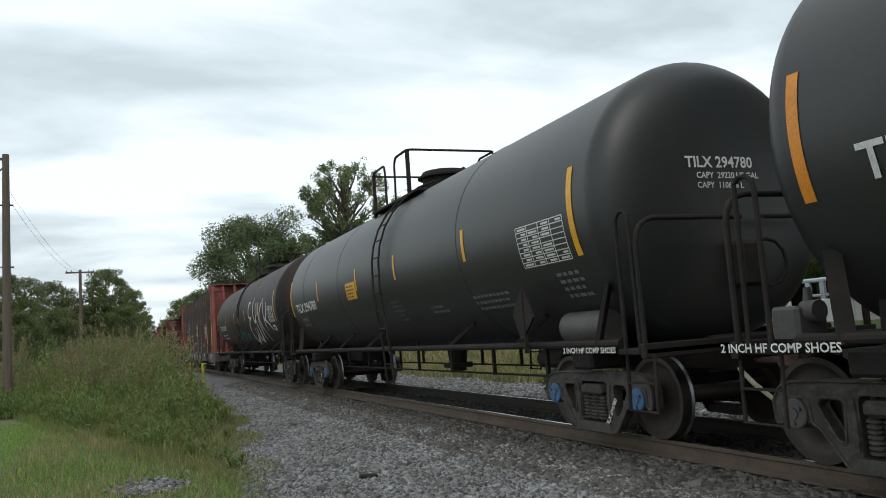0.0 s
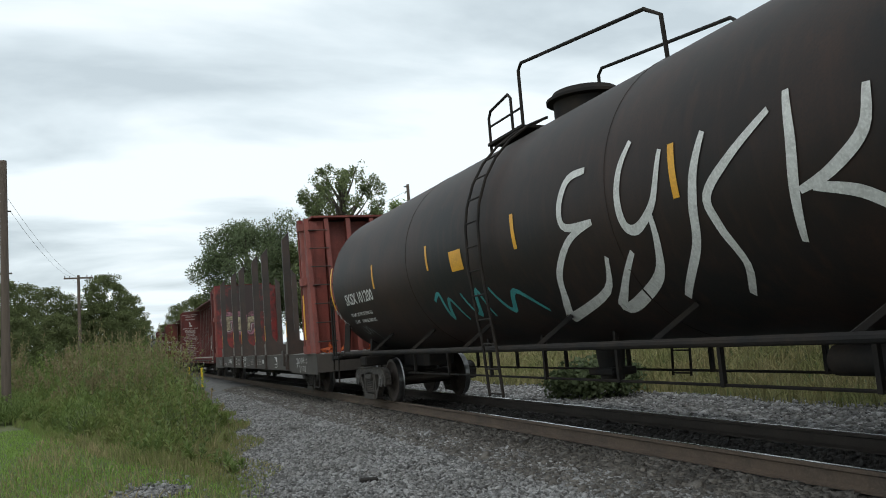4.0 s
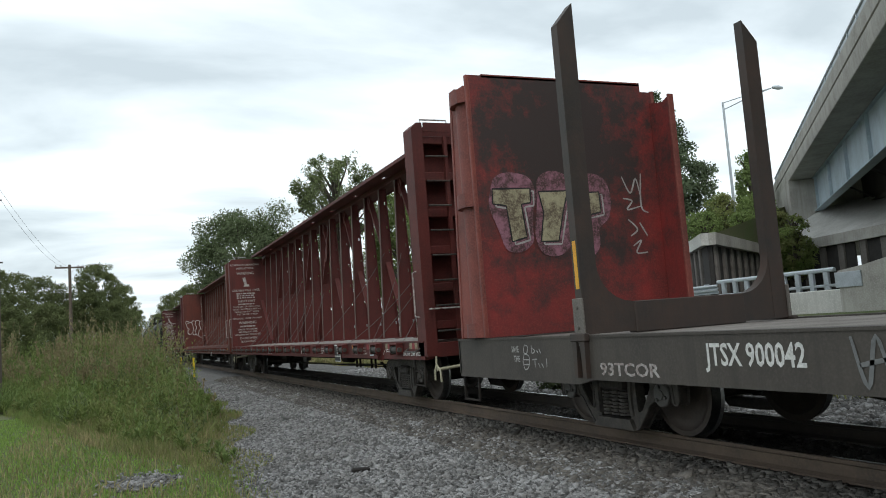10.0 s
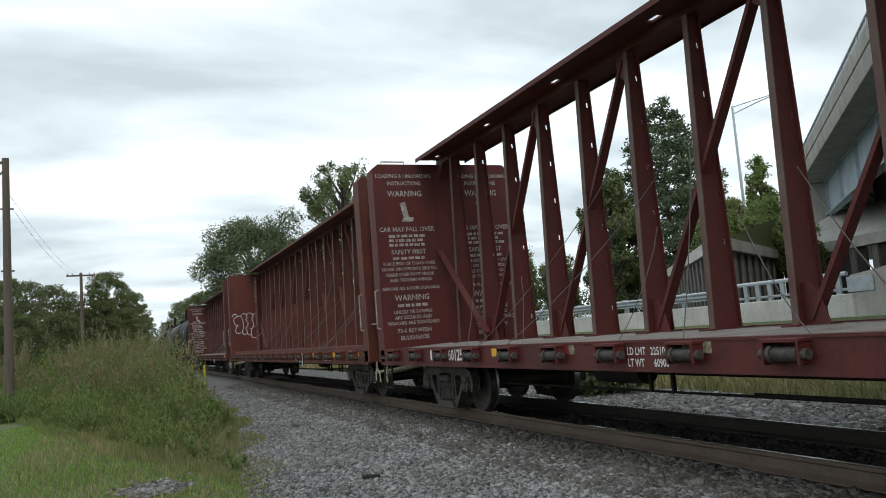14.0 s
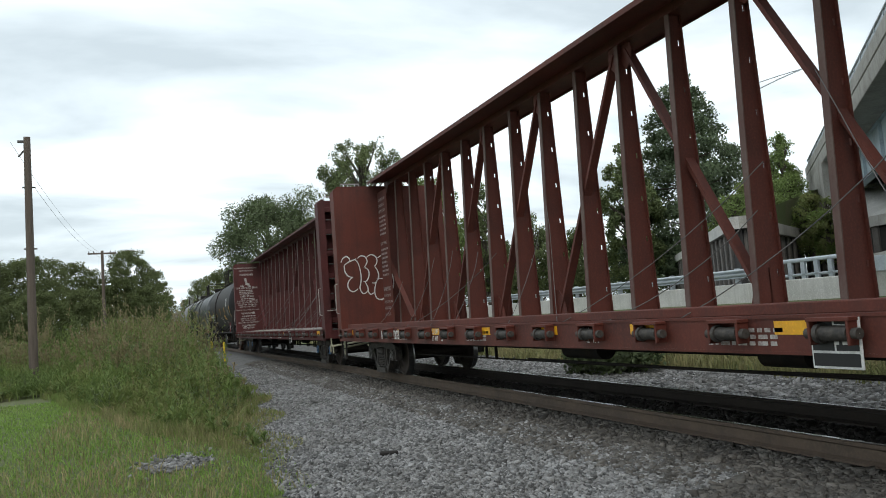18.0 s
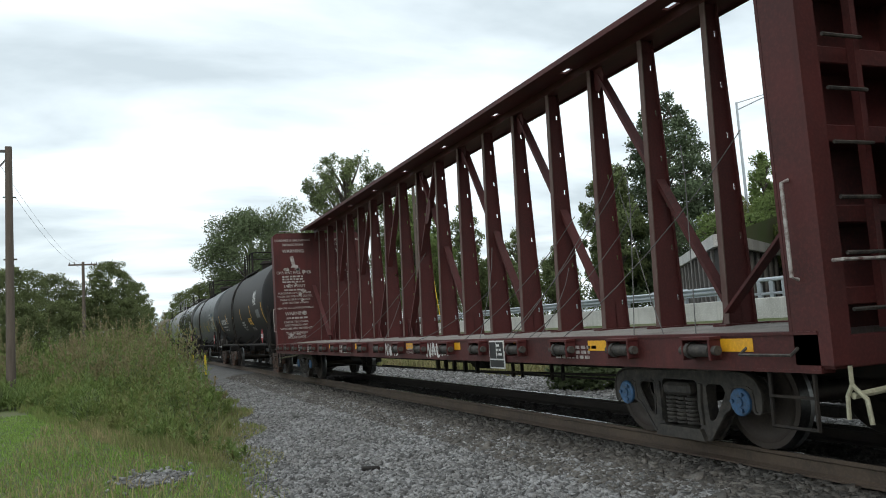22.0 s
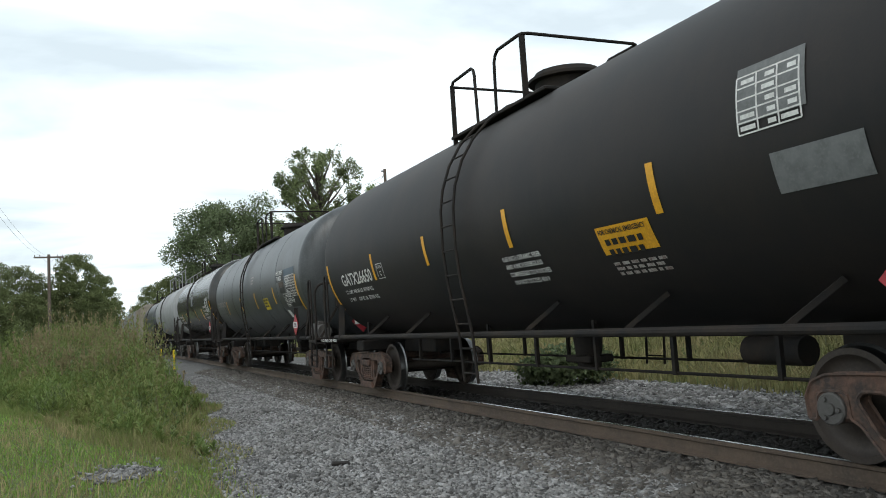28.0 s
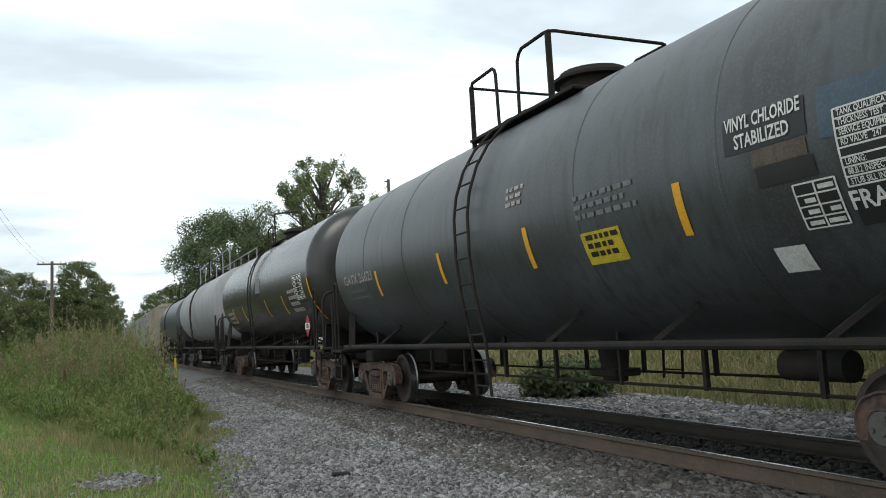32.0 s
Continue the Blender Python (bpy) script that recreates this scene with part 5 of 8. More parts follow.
    part("bottom_outlet", Geo().cyl((0, dome, cz - r + 0.06), (0, dome, 0.55), 0.22, 0.16, 14).box(-0.2, 0.2, dome - 0.3, dome + 0.3, 0.62, 0.72, 0.02), M_steel_black, car)
    # ladder
    def rung_at(a, off=0.11):
        return -(r + off) * math.cos(a), cz + (r + off) * math.sin(a)
    path = [rung_at(radians(a)) for a in (74, 62, 50, 38, 26, 14, 4)] + [(-(r + 0.11), cz - 0.4), (-(r + 0.06), cz - 0.9), (-1.6, 1.1), (-1.56, 0.45)]
    for q in (-1, 1):
        side = [(x * -q, z) for x, z in path]
        for k in (-0.21, 0.21):
            part("ladder_rail", Geo().tube([(x, ladder + k, z) for x, z in side], 0.022, 6), M_steel_black, car)
        dist, last = 0.0, side[0]
        for a, b in zip(side, side[1:]):
            seg = math.hypot(b[0] - a[0], b[1] - a[1])
            while dist <= seg:
                t = dist / seg
                x, z = a[0] + (b[0] - a[0]) * t, a[1] + (b[1] - a[1]) * t
                part("rung", Geo().cyl((x, ladder - 0.21, z), (x, ladder + 0.21, z), 0.013, 0.013, 6), M_steel_black, car)
                dist += 0.34
            dist -= seg
    # dome, platform and rails
    tz = cz + r
    part("dome", Geo().lathe([(-0.15, 0.46), (0.20, 0.46), (0.21, 0.56), (0.25, 0.56), (0.26, 0.5), (0.34, 0.46), (0.36, 0.01)], "z", 28, (0, dome, tz)), M_steel_black, car)
    if box_rail:
        for q in (-1, 1):
            x, zb, zt = q * 0.95, tz - 0.22, tz + 0.70
            part("platform", Geo().box(q * 0.62, q * 0.99, dome - 0.95, dome + 1.9, zb, zb + 0.05, 0.01), M_steel_black, car)
            part("platform_rail", Geo().beam((x, dome + 1.82, zb - 0.15), (x, dome + 1.82, zt - 0.06), 0.07, 0.03).tube([(x, dome + 1.82, zt - 0.08), (x, dome + 1.78, zt - 0.01), (x, dome + 1.12, zt), (x, dome + 1.06, zt - 0.04), (x, dome + 1.03, zt - 0.12), (x, dome + 1.0, zb)], 0.024, 8), M_steel_black, car)
            part("platform_rail", Geo().beam((x, dome - 0.42, zb), (x, dome - 0.42, zt - 0.03), 0.08, 0.03).tube([(x, dome + 0.42, zb), (x, dome + 0.39, zt - 0.14), (x, dome + 0.34, zt - 0.05), (x, dome + 0.26, zt), (x, dome - 0.32, zt), (x * 0.98, dome - 0.4, zt), (x * 0.9, dome - 0.43, zt), (0, dome - 0.43, zt)], 0.024, 8), M_steel_black, car)
        part("cross_rail", Geo().tube([(-0.95, dome + 1.82, tz + 0.62), (0.95, dome + 1.82, tz + 0.62)], 0.022, 8), M_steel_black, car)
    else:
        part("platform", Geo().box(-0.75, 0.75, dome + 0.6, dome + 1.75, tz - 0.03, tz + 0.02, 0.01), M_steel_black, car)
        for q in (-1, 1):
            x = q * 0.7
            part("platform_rail", Geo().tube([(x, dome + 1.72, tz - 0.25), (x, dome + 1.72, tz + 0.42), (x, dome + 1.64, tz + 0.52), (x, dome + 1.02, tz + 0.60), (x, dome + 0.94, tz + 0.52), (x, dome + 0.94, tz)], 0.024, 8), M_steel_black, car)
            part("platform_rail", Geo().tube([(x, dome + 0.62, tz), (x, dome + 0.62, tz + 0.84), (x, dome + 0.52, tz + 0.92), (x * 0.9, dome - 2.3, tz + 0.56), (x * 0.8, dome - 2.5, tz + 0.42), (x * 0.75, dome - 2.5, tz - 0.2)], 0.026, 8), M_steel_black, car)
            part("platform_rail", Geo().tube([(x, dome + 1.72, tz + 0.28), (x, dome + 0.62, tz + 0.28)], 0.018, 6), M_steel_black, car)
    if long_top:
        for q in (-1, 1):
            part("top_walkway_rail", Geo().tube([(q * 0.6, -half * 0.8, tz + 0.9), (q * 0.6, half * 0.8, tz + 0.9)], 0.03, 6), M_hopper_grey, car)
            for k in range(6):
                y = -half * 0.8 + k * half * 0.32
                part("walkway_post", Geo().cyl((q * 0.6, y, tz - 0.15), (q * 0.6, y, tz + 0.9), 0.025, 0.025, 6), M_hopper_grey, car)
    # reflective strips
    for y, z0, z1, w in stripes:
        a0, a1 = [math.degrees(math.asin((z - cz) / r)) for z in (z0, z1)]
        part("reflective_strip", round_strip(r, cz, y - w / 2, y + w / 2, a0, a1), stripe_mat, car, "yellow reflective strip")
    return car


def head_text(car, body, size, r, cz, half, x0, z0, material):
    """Lettering on the domed end that faces -y."""
    v, f = text_geo(body, size)
    hd = 0.42
    out = []
    for a, b in v:
        x, z = x0 + a, z0 + b
        q = min(0.999, math.hypot(x, z - cz) / r) ** (1 / 0.55)
        out.append((x, -half - hd * math.sqrt(max(0.0, 1 - q * q)) - 0.012, z))
    part("end_lettering", Geo().add(out, f), material, car)


def data_table(car, r, cz, y0, y1, z0, z1, rng, cols=4, rows=8, bars=True):
    """A stencilled table: pale frame lines and rows of short bars on a dark field."""
    a0, a1 = [math.degrees(math.asin((z - cz) / r)) for z in (z0, z1)]
    g = Geo()
    for k in range(rows + 1):
        a = a0 + (a1 - a0) * k / rows
        s = round_strip(r, cz, y0, y1, a - 0.22, a + 0.22, 0.009, 1); g.add(s.v, s.f)
    for k in range(cols + 1):
        y = y0 + (y1 - y0) * k / cols
        s = round_strip(r, cz, y - 0.008, y + 0.008, a0, a1, 0.009, 6); g.add(s.v, s.f)
    for k in range(rows):
        for j in range(cols):
            if bars and rng.uniform() < 0.8:
                ya = y0 + (y1 - y0) * (j + 0.12) / cols
                yb = y0 + (y1 - y0) * (j + rng.uniform(0.5, 0.9)) / cols
                b0 = a0 + (a1 - a0) * (k + 0.28) / rows
                s = round_strip(r, cz, ya, yb, b0, b0 + (a1 - a0) * 0.4 / rows, 0.009, 1); g.add(s.v, s.f)
    part("data_table", g, M_white, car, "stencilled white inspection table")


def stripe_rows(ys, z0=2.3, z1=2.85):
    return tuple((y, z0, z1, 0.09) for y in ys)


BR_, BZ = 1.62, 2.65
rngt = np.random.default_rng(90)
car_a = tank_car(-2.85, 14.33, 7.56, BR_, BZ, M_tank_black, "black tank car with an orange reflective strip", stripes=((7.42, 2.1, 3.08, 0.11), (-7.28, 2.1, 3.08, 0.11)), stripe_mat=M_orange, end=8.6)
part("reporting_mark", round_text("TILX", 0.25, BR_, BZ, 6.93, 2.17), M_white, car_a)
part("weight_line", round_text("LD LMT", 0.085, BR_, BZ, 6.8, 1.92), M_white, car_a)
part("weight_line", round_text("LT WT", 0.085, BR_, BZ, 6.75, 1.78), M_white, car_a)
part("shoe_notice", on_side("2 INCH HF COMP SHOES", 0.07, -1.575, 8.5, 1.0, 1.1), M_white, car_a)
part("brake_valve", Geo().box(-1.15, -0.8, 8.05, 8.35, 1.05, 1.35, 0.03).cyl((-1.0, 7.95, 1.3), (-1.0, 8.1, 1.3), 0.09, 0.09, 12).box(-1.05, -0.6, 8.3, 8.45, 1.1, 1.25, 0.02).cyl((-0.85, 8.2, 1.35), (-0.85, 8.2, 1.5), 0.05, 0.03, 10), M_cap_grey, car_a)

car_b = tank_car(15.47, 14.33, 8.0, BR_, BZ, M_tank_black, "clean black tank car with yellow reflective strips and white lettering", dome=-0.35, ladder=-0.7, caps=M_cap_blue, box_rail=True, seams=(-4.4, 2.65, 6.3),
                 stripes=((-7.68, 2.08, 3.08, 0.11), (-4.65, 2.34, 2.81, 0.10), (-1.46, 2.35, 2.81, 0.09), (1.12, 2.35, 2.81, 0.09), (4.7, 2.34, 2.82, 0.09), (8.0, 2.08, 3.1, 0.11)))
part("reporting_mark", round_text("TILX 294780", 0.23, BR_, BZ, 7.43, 2.17, width=2.4), M_white, car_b)
part("weight_line", round_text("LD LMT 205 0", 0.09, BR_, BZ, 7.25, 1.92, 1.0), M_white_worn, car_b)
part("weight_line", round_text("LT WT    81", 0.09, BR_, BZ, 7.2, 1.76, 1.0), M_white_worn, car_b)
head_text(car_b, "TILX 294780", 0.12, BR_, BZ, 8.0, -0.58, 2.93, M_white)
head_text(car_b, "CAPY  29220 US GAL", 0.065, BR_, BZ, 8.0, -0.45, 2.81, M_white)
head_text(car_b, "CAPY  110606 L", 0.065, BR_, BZ, 8.0, -0.45, 2.70, M_white)
data_table(car_b, BR_, BZ, -7.5, -6.35, 2.07, 2.57, rngt)
part("stencil_block", round_bars(BR_, BZ, -0.76, 1.95, 5, 0.5, 0.04, 0.085, rngt), M_grey_text, car_b)
part("stencil_block", round_bars(BR_, BZ, -2.59, 1.75, 2, 0.7, 0.04, 0.08, rngt), M_grey_text, car_b)
part("stencil_block", round_bars(BR_, BZ, -4.42, 1.8, 3, 1.3, 0.04, 0.085, rngt), M_grey_text, car_b)
part("stencil_block", round_bars(BR_, BZ, -7.0, 1.9, 4, 0.5, 0.04, 0.085, rngt), M_grey_text, car_b)
part("emergency_sticker", round_strip(BR_, BZ, 1.21, 1.98, -16.4, -3.4), M_yellow, car_b, "faded yellow notice plate")
part("sticker_lines", round_bars(BR_, BZ, 1.9, 2.46, 4, 0.6, 0.03, 0.075, rngt, 0.012), M_pole, car_b)
part("brake_cylinder", Geo().cyl((-1.15, -7.6, 1.28), (-1.15, -6.75, 1.28), 0.19, 0.19, 18), M_cap_grey, car_b)
part("placard_holder", Geo().prism([(-6.15, 1.15), (-5.95, 1.5), (-6.25, 1.85), (-6.5, 1.45)], "x", -1.55, -1.52).beam((-1.54, -6.25, 1.0), (-1.54, -6.25, 1.8), 0.05, 0.03), M_steel_black, car_b)
part("shoe_notice", on_side("2 INCH HF COMP SHOES", 0.06, -1.575, -7.2, 1.0, 1.1), M_white, car_b)
part("hand_brake_wheel", Geo().tube([(0.3 + 0.26 * math.cos(k * 0.5236), -8.55, 1.85 + 0.26 * math.sin(k * 0.5236)) for k in range(12)], 0.02, 6, True).box(-0.1, 0.25, -8.6, -8.4, 1.6, 2.1, 0.04), M_steel_black, car_b)

for yc in (-6.965, 7.365):
    v, f = text_geo("TILX 294780", 0.052)
    c, sn = 0.34 / 0.59, 0.48 / 0.59
    part("frame_lettering", Geo().add([(-1.105, yc - 0.30 - a * c + b * sn, 0.11 + a * sn + b * c) for a, b in v], f), M_white, car_b)

CR, CZ = 1.62, 2.67
car_c = tank_car(34.22, 14.6, 8.1, CR, CZ, M_tank_rusty, "rust-stained black tank car with sprayed graffiti", dome=-0.6, ladder=-0.1, seams=(-3.2, 3.0),
                 stripes=((-7.75, 2.1, 3.1, 0.11), (-4.3, 2.4, 2.9, 0.09), (-1.1, 2.35, 2.8, 0.09), (2.0, 2.4, 2.8, 0.08), (5.0, 2.35, 2.82, 0.09), (8.3, 2.1, 3.1, 0.11)))
part("reporting_mark", round_text("SKSX 101200", 0.225, CR, CZ, 7.24, 2.16, width=2.03), M_white, car_c)
part("weight_line", round_text("LD LMT 207100 LB 93900 KG", 0.075, CR, CZ, 7.25, 1.9, width=1.55), M_white, car_c)
part("weight_line", round_text("LT WT     78900 LB 35800 KG", 0.075, CR, CZ, 7.27, 1.75, width=1.56), M_white, car_c)
head_text(car_c, "SKSX 101200", 0.12, CR, CZ, 8.1, -0.35, 3.0, M_white)
head_text(car_c, "CAPY  29130 US GAL", 0.065, CR, CZ, 8.1, -0.2, 2.86, M_white)
head_text(car_c, "CAPY  110266 L", 0.065, CR, CZ, 8.1, -0.2, 2.74, M_white)
data_table(car_c, CR, CZ, -7.5, -6.5, 2.1, 2.62, rngt)
part("emergency_sticker", round_strip(CR, CZ, 0.6, 1.05, -14.1, -3.2), M_yellow, car_c, "yellow notice plate")


def spray(car, strokes, r, cz, material, width=0.05, label="sprayed graffiti scrawl", face=False):
    """Sprayed lines on a tank: strokes of (y, z) points, smoothed."""
    g = Geo()
    for pts in strokes:
        fine = []
        for k in range(len(pts) - 1):
            p0, p1, p2, p3 = pts[max(k - 1, 0)], pts[k], pts[k + 1], pts[min(k + 2, len(pts) - 1)]
            for j in range(5):
                t = j / 5
                fine.append(tuple(0.5 * (2 * p1[i] + (p2[i] - p0[i]) * t + (2 * p0[i] - 5 * p1[i] + 4 * p2[i] - p3[i]) * t * t + (3 * p1[i] - p0[i] - 3 * p2[i] + p3[i]) * t ** 3) for i in (0, 1)))
        fine.append(pts[-1])
        m = len(fine)
        o = len(g.v)
        for k, (y, z) in enumerate(fine):
            a, b = fine[max(k - 1, 0)], fine[min(k + 1, m - 1)]
            dy, dz = b[0] - a[0], b[1] - a[1]
            L = math.hypot(dy, dz) or 1
            w = width * (0.55 + 0.45 * math.sin(math.pi * min(1, (k + 1) / m)))
            for s in (-1, 1):
                yy, zz = y - s * dz / L * w, z + s * dy / L * w
                if r:
                    q = math.asin(max(-1, min(1, (zz - cz) / r)))
                    g.v.append((-(r + 0.008) * math.cos(q), yy, zz))
                else:
                    g.v.append((yy, cz, zz) if face else (cz, yy, zz))
        g.f += [(o + 2 * k, o + 2 * k + 1, o + 2 * k + 3, o + 2 * k + 2) for k in range(m - 1)]
    part("graffiti", g, material, car, label)


spray(car_c, [[(-2.84, 2.98), (-2.49, 2.95), (-2.29, 2.67), (-2.35, 2.43), (-2.89, 2.41)],
              [(-2.89, 2.41), (-2.38, 2.29), (-1.91, 1.97), (-1.69, 1.69), (-1.47, 1.49), (-1.45, 1.43), (-2.59, 1.68), (-2.94, 2.02)],
              [(-3.66, 3.09), (-3.49, 2.84), (-3.41, 2.52), (-3.45, 2.27), (-3.65, 2.23), (-3.97, 2.45), (-4.14, 2.89)],
              [(-3.87, 2.38), (-3.83, 2.06), (-3.59, 1.75), (-2.95, 1.52), (-2.61, 1.48), (-2.89, 1.66), (-3.40, 2.02)],
              [(-4.73, 2.90), (-4.58, 2.59), (-4.48, 2.31), (-4.31, 1.94), (-3.75, 1.52)]], CR, CZ, M_white, 0.055, "large white sprayed scrawl")
spray(car_c, [[(-5.48, 2.87), (-5.01, 2.60), (-4.68, 2.35), (-4.70, 2.09), (-4.78, 1.74), (-4.57, 1.48)],
              [(-5.66, 2.97), (-5.67, 2.57), (-5.58, 2.17), (-5.48, 1.83)], [(-6.36, 2.80), (-6.29, 2.50), (-5.96, 2.29), (-5.64, 2.20)],
              [(-5.76, 2.21), (-6.13, 2.10), (-6.40, 1.91), (-6.54, 1.83)], [(-6.70, 1.94), (-6.99, 1.96), (-7.16, 1.91), (-6.95, 1.83), (-6.72, 1.84)]], CR, CZ, M_white, 0.05, "large white sprayed scrawl")
spray(car_c, [[(2.2, 1.9), (1.9, 2.0), (1.95, 1.6), (1.6, 1.9), (1.4, 1.55)], [(1.1, 1.95), (0.9, 1.6), (0.5, 1.95), (0.45, 1.55)], [(0.1, 1.95), (-0.2, 1.6), (-0.6, 1.85), (-1.1, 1.55)]], CR, CZ, M_teal, 0.04, "teal sprayed scrawl")
spray(car_c, [[(7.17, 1.62), (7.1, 1.52), (6.98, 1.5), (6.92, 1.6), (7.0, 1.66)], [(6.9, 1.5), (6.86, 1.62), (6.78, 1.66), (6.74, 1.55), (6.82, 1.49)], [(6.7, 1.62), (6.68, 1.52)], [(6.62, 1.62), (6.56, 1.5), (6.49, 1.36)]], CR, CZ, M_grey_text, 0.016, "faint grey scrawl")
spray(car_c, [[(8.35, 2.0), (8.25, 2.1), (8.2, 1.9), (8.1, 2.05)], [(8.2, 1.75), (8.05, 1.85), (8.0, 1.65), (7.9, 1.8)]], CR, CZ, M_spray, 0.02, "small white tag")

HR, HZ = 1.66, 2.70
car_h = tank_car(148.8, 12.25, 6.95, HR, HZ, M_tank_gatx, "matt black tank car with yellow strips and white lettering", dome=-0.2, ladder=0.35, grime=M_truck_rust, end=7.95, box_rail=True,
                 stripes=((-6.7, 1.7, 2.62, 0.10), (-3.84, 2.16, 2.62, 0.1), (-1.05, 2.15, 2.62, 0.1), (1.55, 2.16, 2.6, 0.1), (4.02, 2.11, 2.58, 0.1), (6.85, 1.66, 2.6, 0.10)))
part("reporting_mark", round_text("GATX26650", 0.225, HR, HZ, 6.02, 2.12, width=1.85), M_white, car_h)
part("weight_line", round_text("LD LMT 180100 LB  81700 KG", 0.075, HR, HZ, 6.02, 1.96, width=1.65), M_white, car_h)
part("weight_line", round_text("LT WT     82900 LB  37600 KG", 0.075, HR, HZ, 6.05, 1.81, width=1.75), M_white, car_h)
g = Geo()
for y0, y1, a0, a1 in ((3.84, 3.52, -20.6, -20.1), (3.84, 3.52, -11.5, -11.0), (3.84, 3.825, -20.6, -11.0), (3.535, 3.52, -20.6, -11.0)):
    s = round_strip(HR, HZ, y0, y1, a0, a1, 0.009, 3); g.add(s.v, s.f)
part("plate_mark", g, M_white, car_h)
part("plate_mark", round_text("PLATE", 0.05, HR, HZ, 3.8, 2.3, width=0.24), M_white, car_h)
part("plate_mark", round_text("C", 0.085, HR, HZ, 3.72, 2.17), M_white, car_h)
for k, line in enumerate(("0.65 INCH CERAMIC FIBER", "AND 4 INCH FIBERGLASS", "COMPRESSED TO 4 INCHES", "DO NOT EXCEED 450 F")):
    part("insulation_note", round_text(line, 0.06, HR, HZ, -0.72, 2.0 - k * 0.095, 0.9), M_white, car_h)
part("emergency_sticker", round_strip(HR, HZ, -3.65, -2.8, -29.7, -19.2), M_yellow, car_h, "yellow emergency notice")
part("notice_text", round_text("FOR CHEMICAL EMERGENCY", 0.05, HR, HZ, -2.84, 2.08, 0.9, 0.014, width=0.75), M_black, car_h)
part("notice_bars", round_bars(HR, HZ, -2.9, 1.97, 2, 0.62, 0.06, 0.1, rngt, 0.014), M_black, car_h)
part("stencil_block", round_bars(HR, HZ, -2.85, 1.77, 3, 0.8, 0.03, 0.05, rngt), M_white_worn, car_h)
part("worn_panel", round_strip(HR, HZ, -5.6, -4.95, -0.7, 14.7), M_grey_text, car_h, "scraped grey stencil panel")
part("worn_panel", round_strip(HR, HZ, -6.0, -5.2, -21.0, -10.1), M_grey_text, car_h, "scraped grey stencil panel")
data_table(car_h, HR, HZ, -5.55, -4.95, 2.6, 3.05, rngt, 3, 5)

IR, IZ = 1.66, 2.70
car_i = tank_car(165.0, 12.2, 6.8, IR, IZ, M_tank_grey, "weathered grey tank car with hazard placards", dome=-0.3, ladder=0.45, grime=M_truck_rust, end=7.95, box_rail=True, seams=(-4.2, -2.1, 0.9, 3.0, 5.0),
                 stripes=((-6.4, 1.79, 2.66, 0.11), (-3.68, 2.04, 2.50, 0.1), (-1.0, 2.0, 2.48, 0.1), (1.57, 2.01, 2.46, 0.1), (4.4, 2.0, 2.45, 0.1)))
part("reporting_mark", round_text("GATX 26623", 0.17, IR, IZ, 6.33, 2.32, width=1.75), M_white_worn, car_i)
part("weight_lines", round_bars(IR, IZ, 6.2, 2.15, 2, 1.4, 0.05, 0.13, rngt), M_grey_text, car_i)
head_text(car_i, "GATX  26623", 0.15, IR, IZ, 6.8, -0.44, 3.05, M_white_worn)
for k, line in enumerate(("CAPY  26717  US GAL", "CAPY  21416  IMP GAL", "CAPY  97310  L")):
    head_text(car_i, line, 0.08, IR, IZ, 6.8, -0.38, 2.93 - k * 0.12, M_grey_text)
part("hazard_panel", round_strip(IR, IZ, -5.10, -4.30, -4.0, 5.6, 0.006), M_black, car_i, "black hazard name panel")
part("hazard_name", round_text("VINYL CHLORIDE", 0.105, IR, IZ, -4.33, 2.765, 0.82, 0.015, width=0.74), M_white, car_i)
part("hazard_name", round_text("STABILIZED", 0.105, IR, IZ, -4.42, 2.62, 0.82, 0.015, width=0.54), M_white, car_i)
part("scraped_panel", round_strip(IR, IZ, -5.08, -4.56, -9.0, -4.4, 0.006), M_pole, car_i, "scraped brownish panel")
part("scraped_panel", round_strip(IR, IZ, -5.12, -4.58, -14.5, -9.2, 0.006), M_black, car_i, "scraped dark panel")
part("primer_patch", round_strip(IR, IZ, -6.34, -5.2, -6.4, 6.0, 0.004), mat("primer_blue", (0.055, 0.085, 0.115), 0.6, scale=2), car_i, "bluish repaint patch")
part("table_field", round_strip(IR, IZ, -6.34, -5.32, -29.0, -0.5, 0.006), M_black, car_i, "black field of the inspection table")
data_table(car_i, IR, IZ, -6.32, -5.33, 2.16, 2.69, rngt, 1, 8, False)
for k, line in enumerate(("TANK QUALIFICATION", "THICKNESS TEST", "SERVICE EQUIPMENT", "RD VALVE   247", "", "LINING:", "88.B.2 INSPECTION", "STUB SILL INSP")):
    if line:
        part("table_line", round_text(line, 0.042, IR, IZ, -5.36, 2.638 - k * 0.0665, 0.75), M_white, car_i)
        for y in (-5.87, -6.03, -6.19):
            part("table_entry", round_bars(IR, IZ, y, 2.662 - k * 0.0665, 1, 0.10, 0.035, 0.05, rngt, 0.011), M_white_worn, car_i)
for y in (-5.82, -5.985, -6.15):
    part("table_rule", round_strip(IR, IZ, y - 0.007, y + 0.007, -19.0, -0.4, 0.010), M_white, car_i)
part("inspection_mark", round_text("FRA AP", 0.13, IR, IZ, -5.3, 2.01, 0.9, width=0.55), M_white, car_i)
part("inspection_panel", round_strip(IR, IZ, -5.24, -4.88, -27.6, -15.6, 0.006), M_black, car_i, "black inspection panel")
data_table(car_i, IR, IZ, -5.24, -4.88, 1.93, 2.25, rngt, 2, 4)
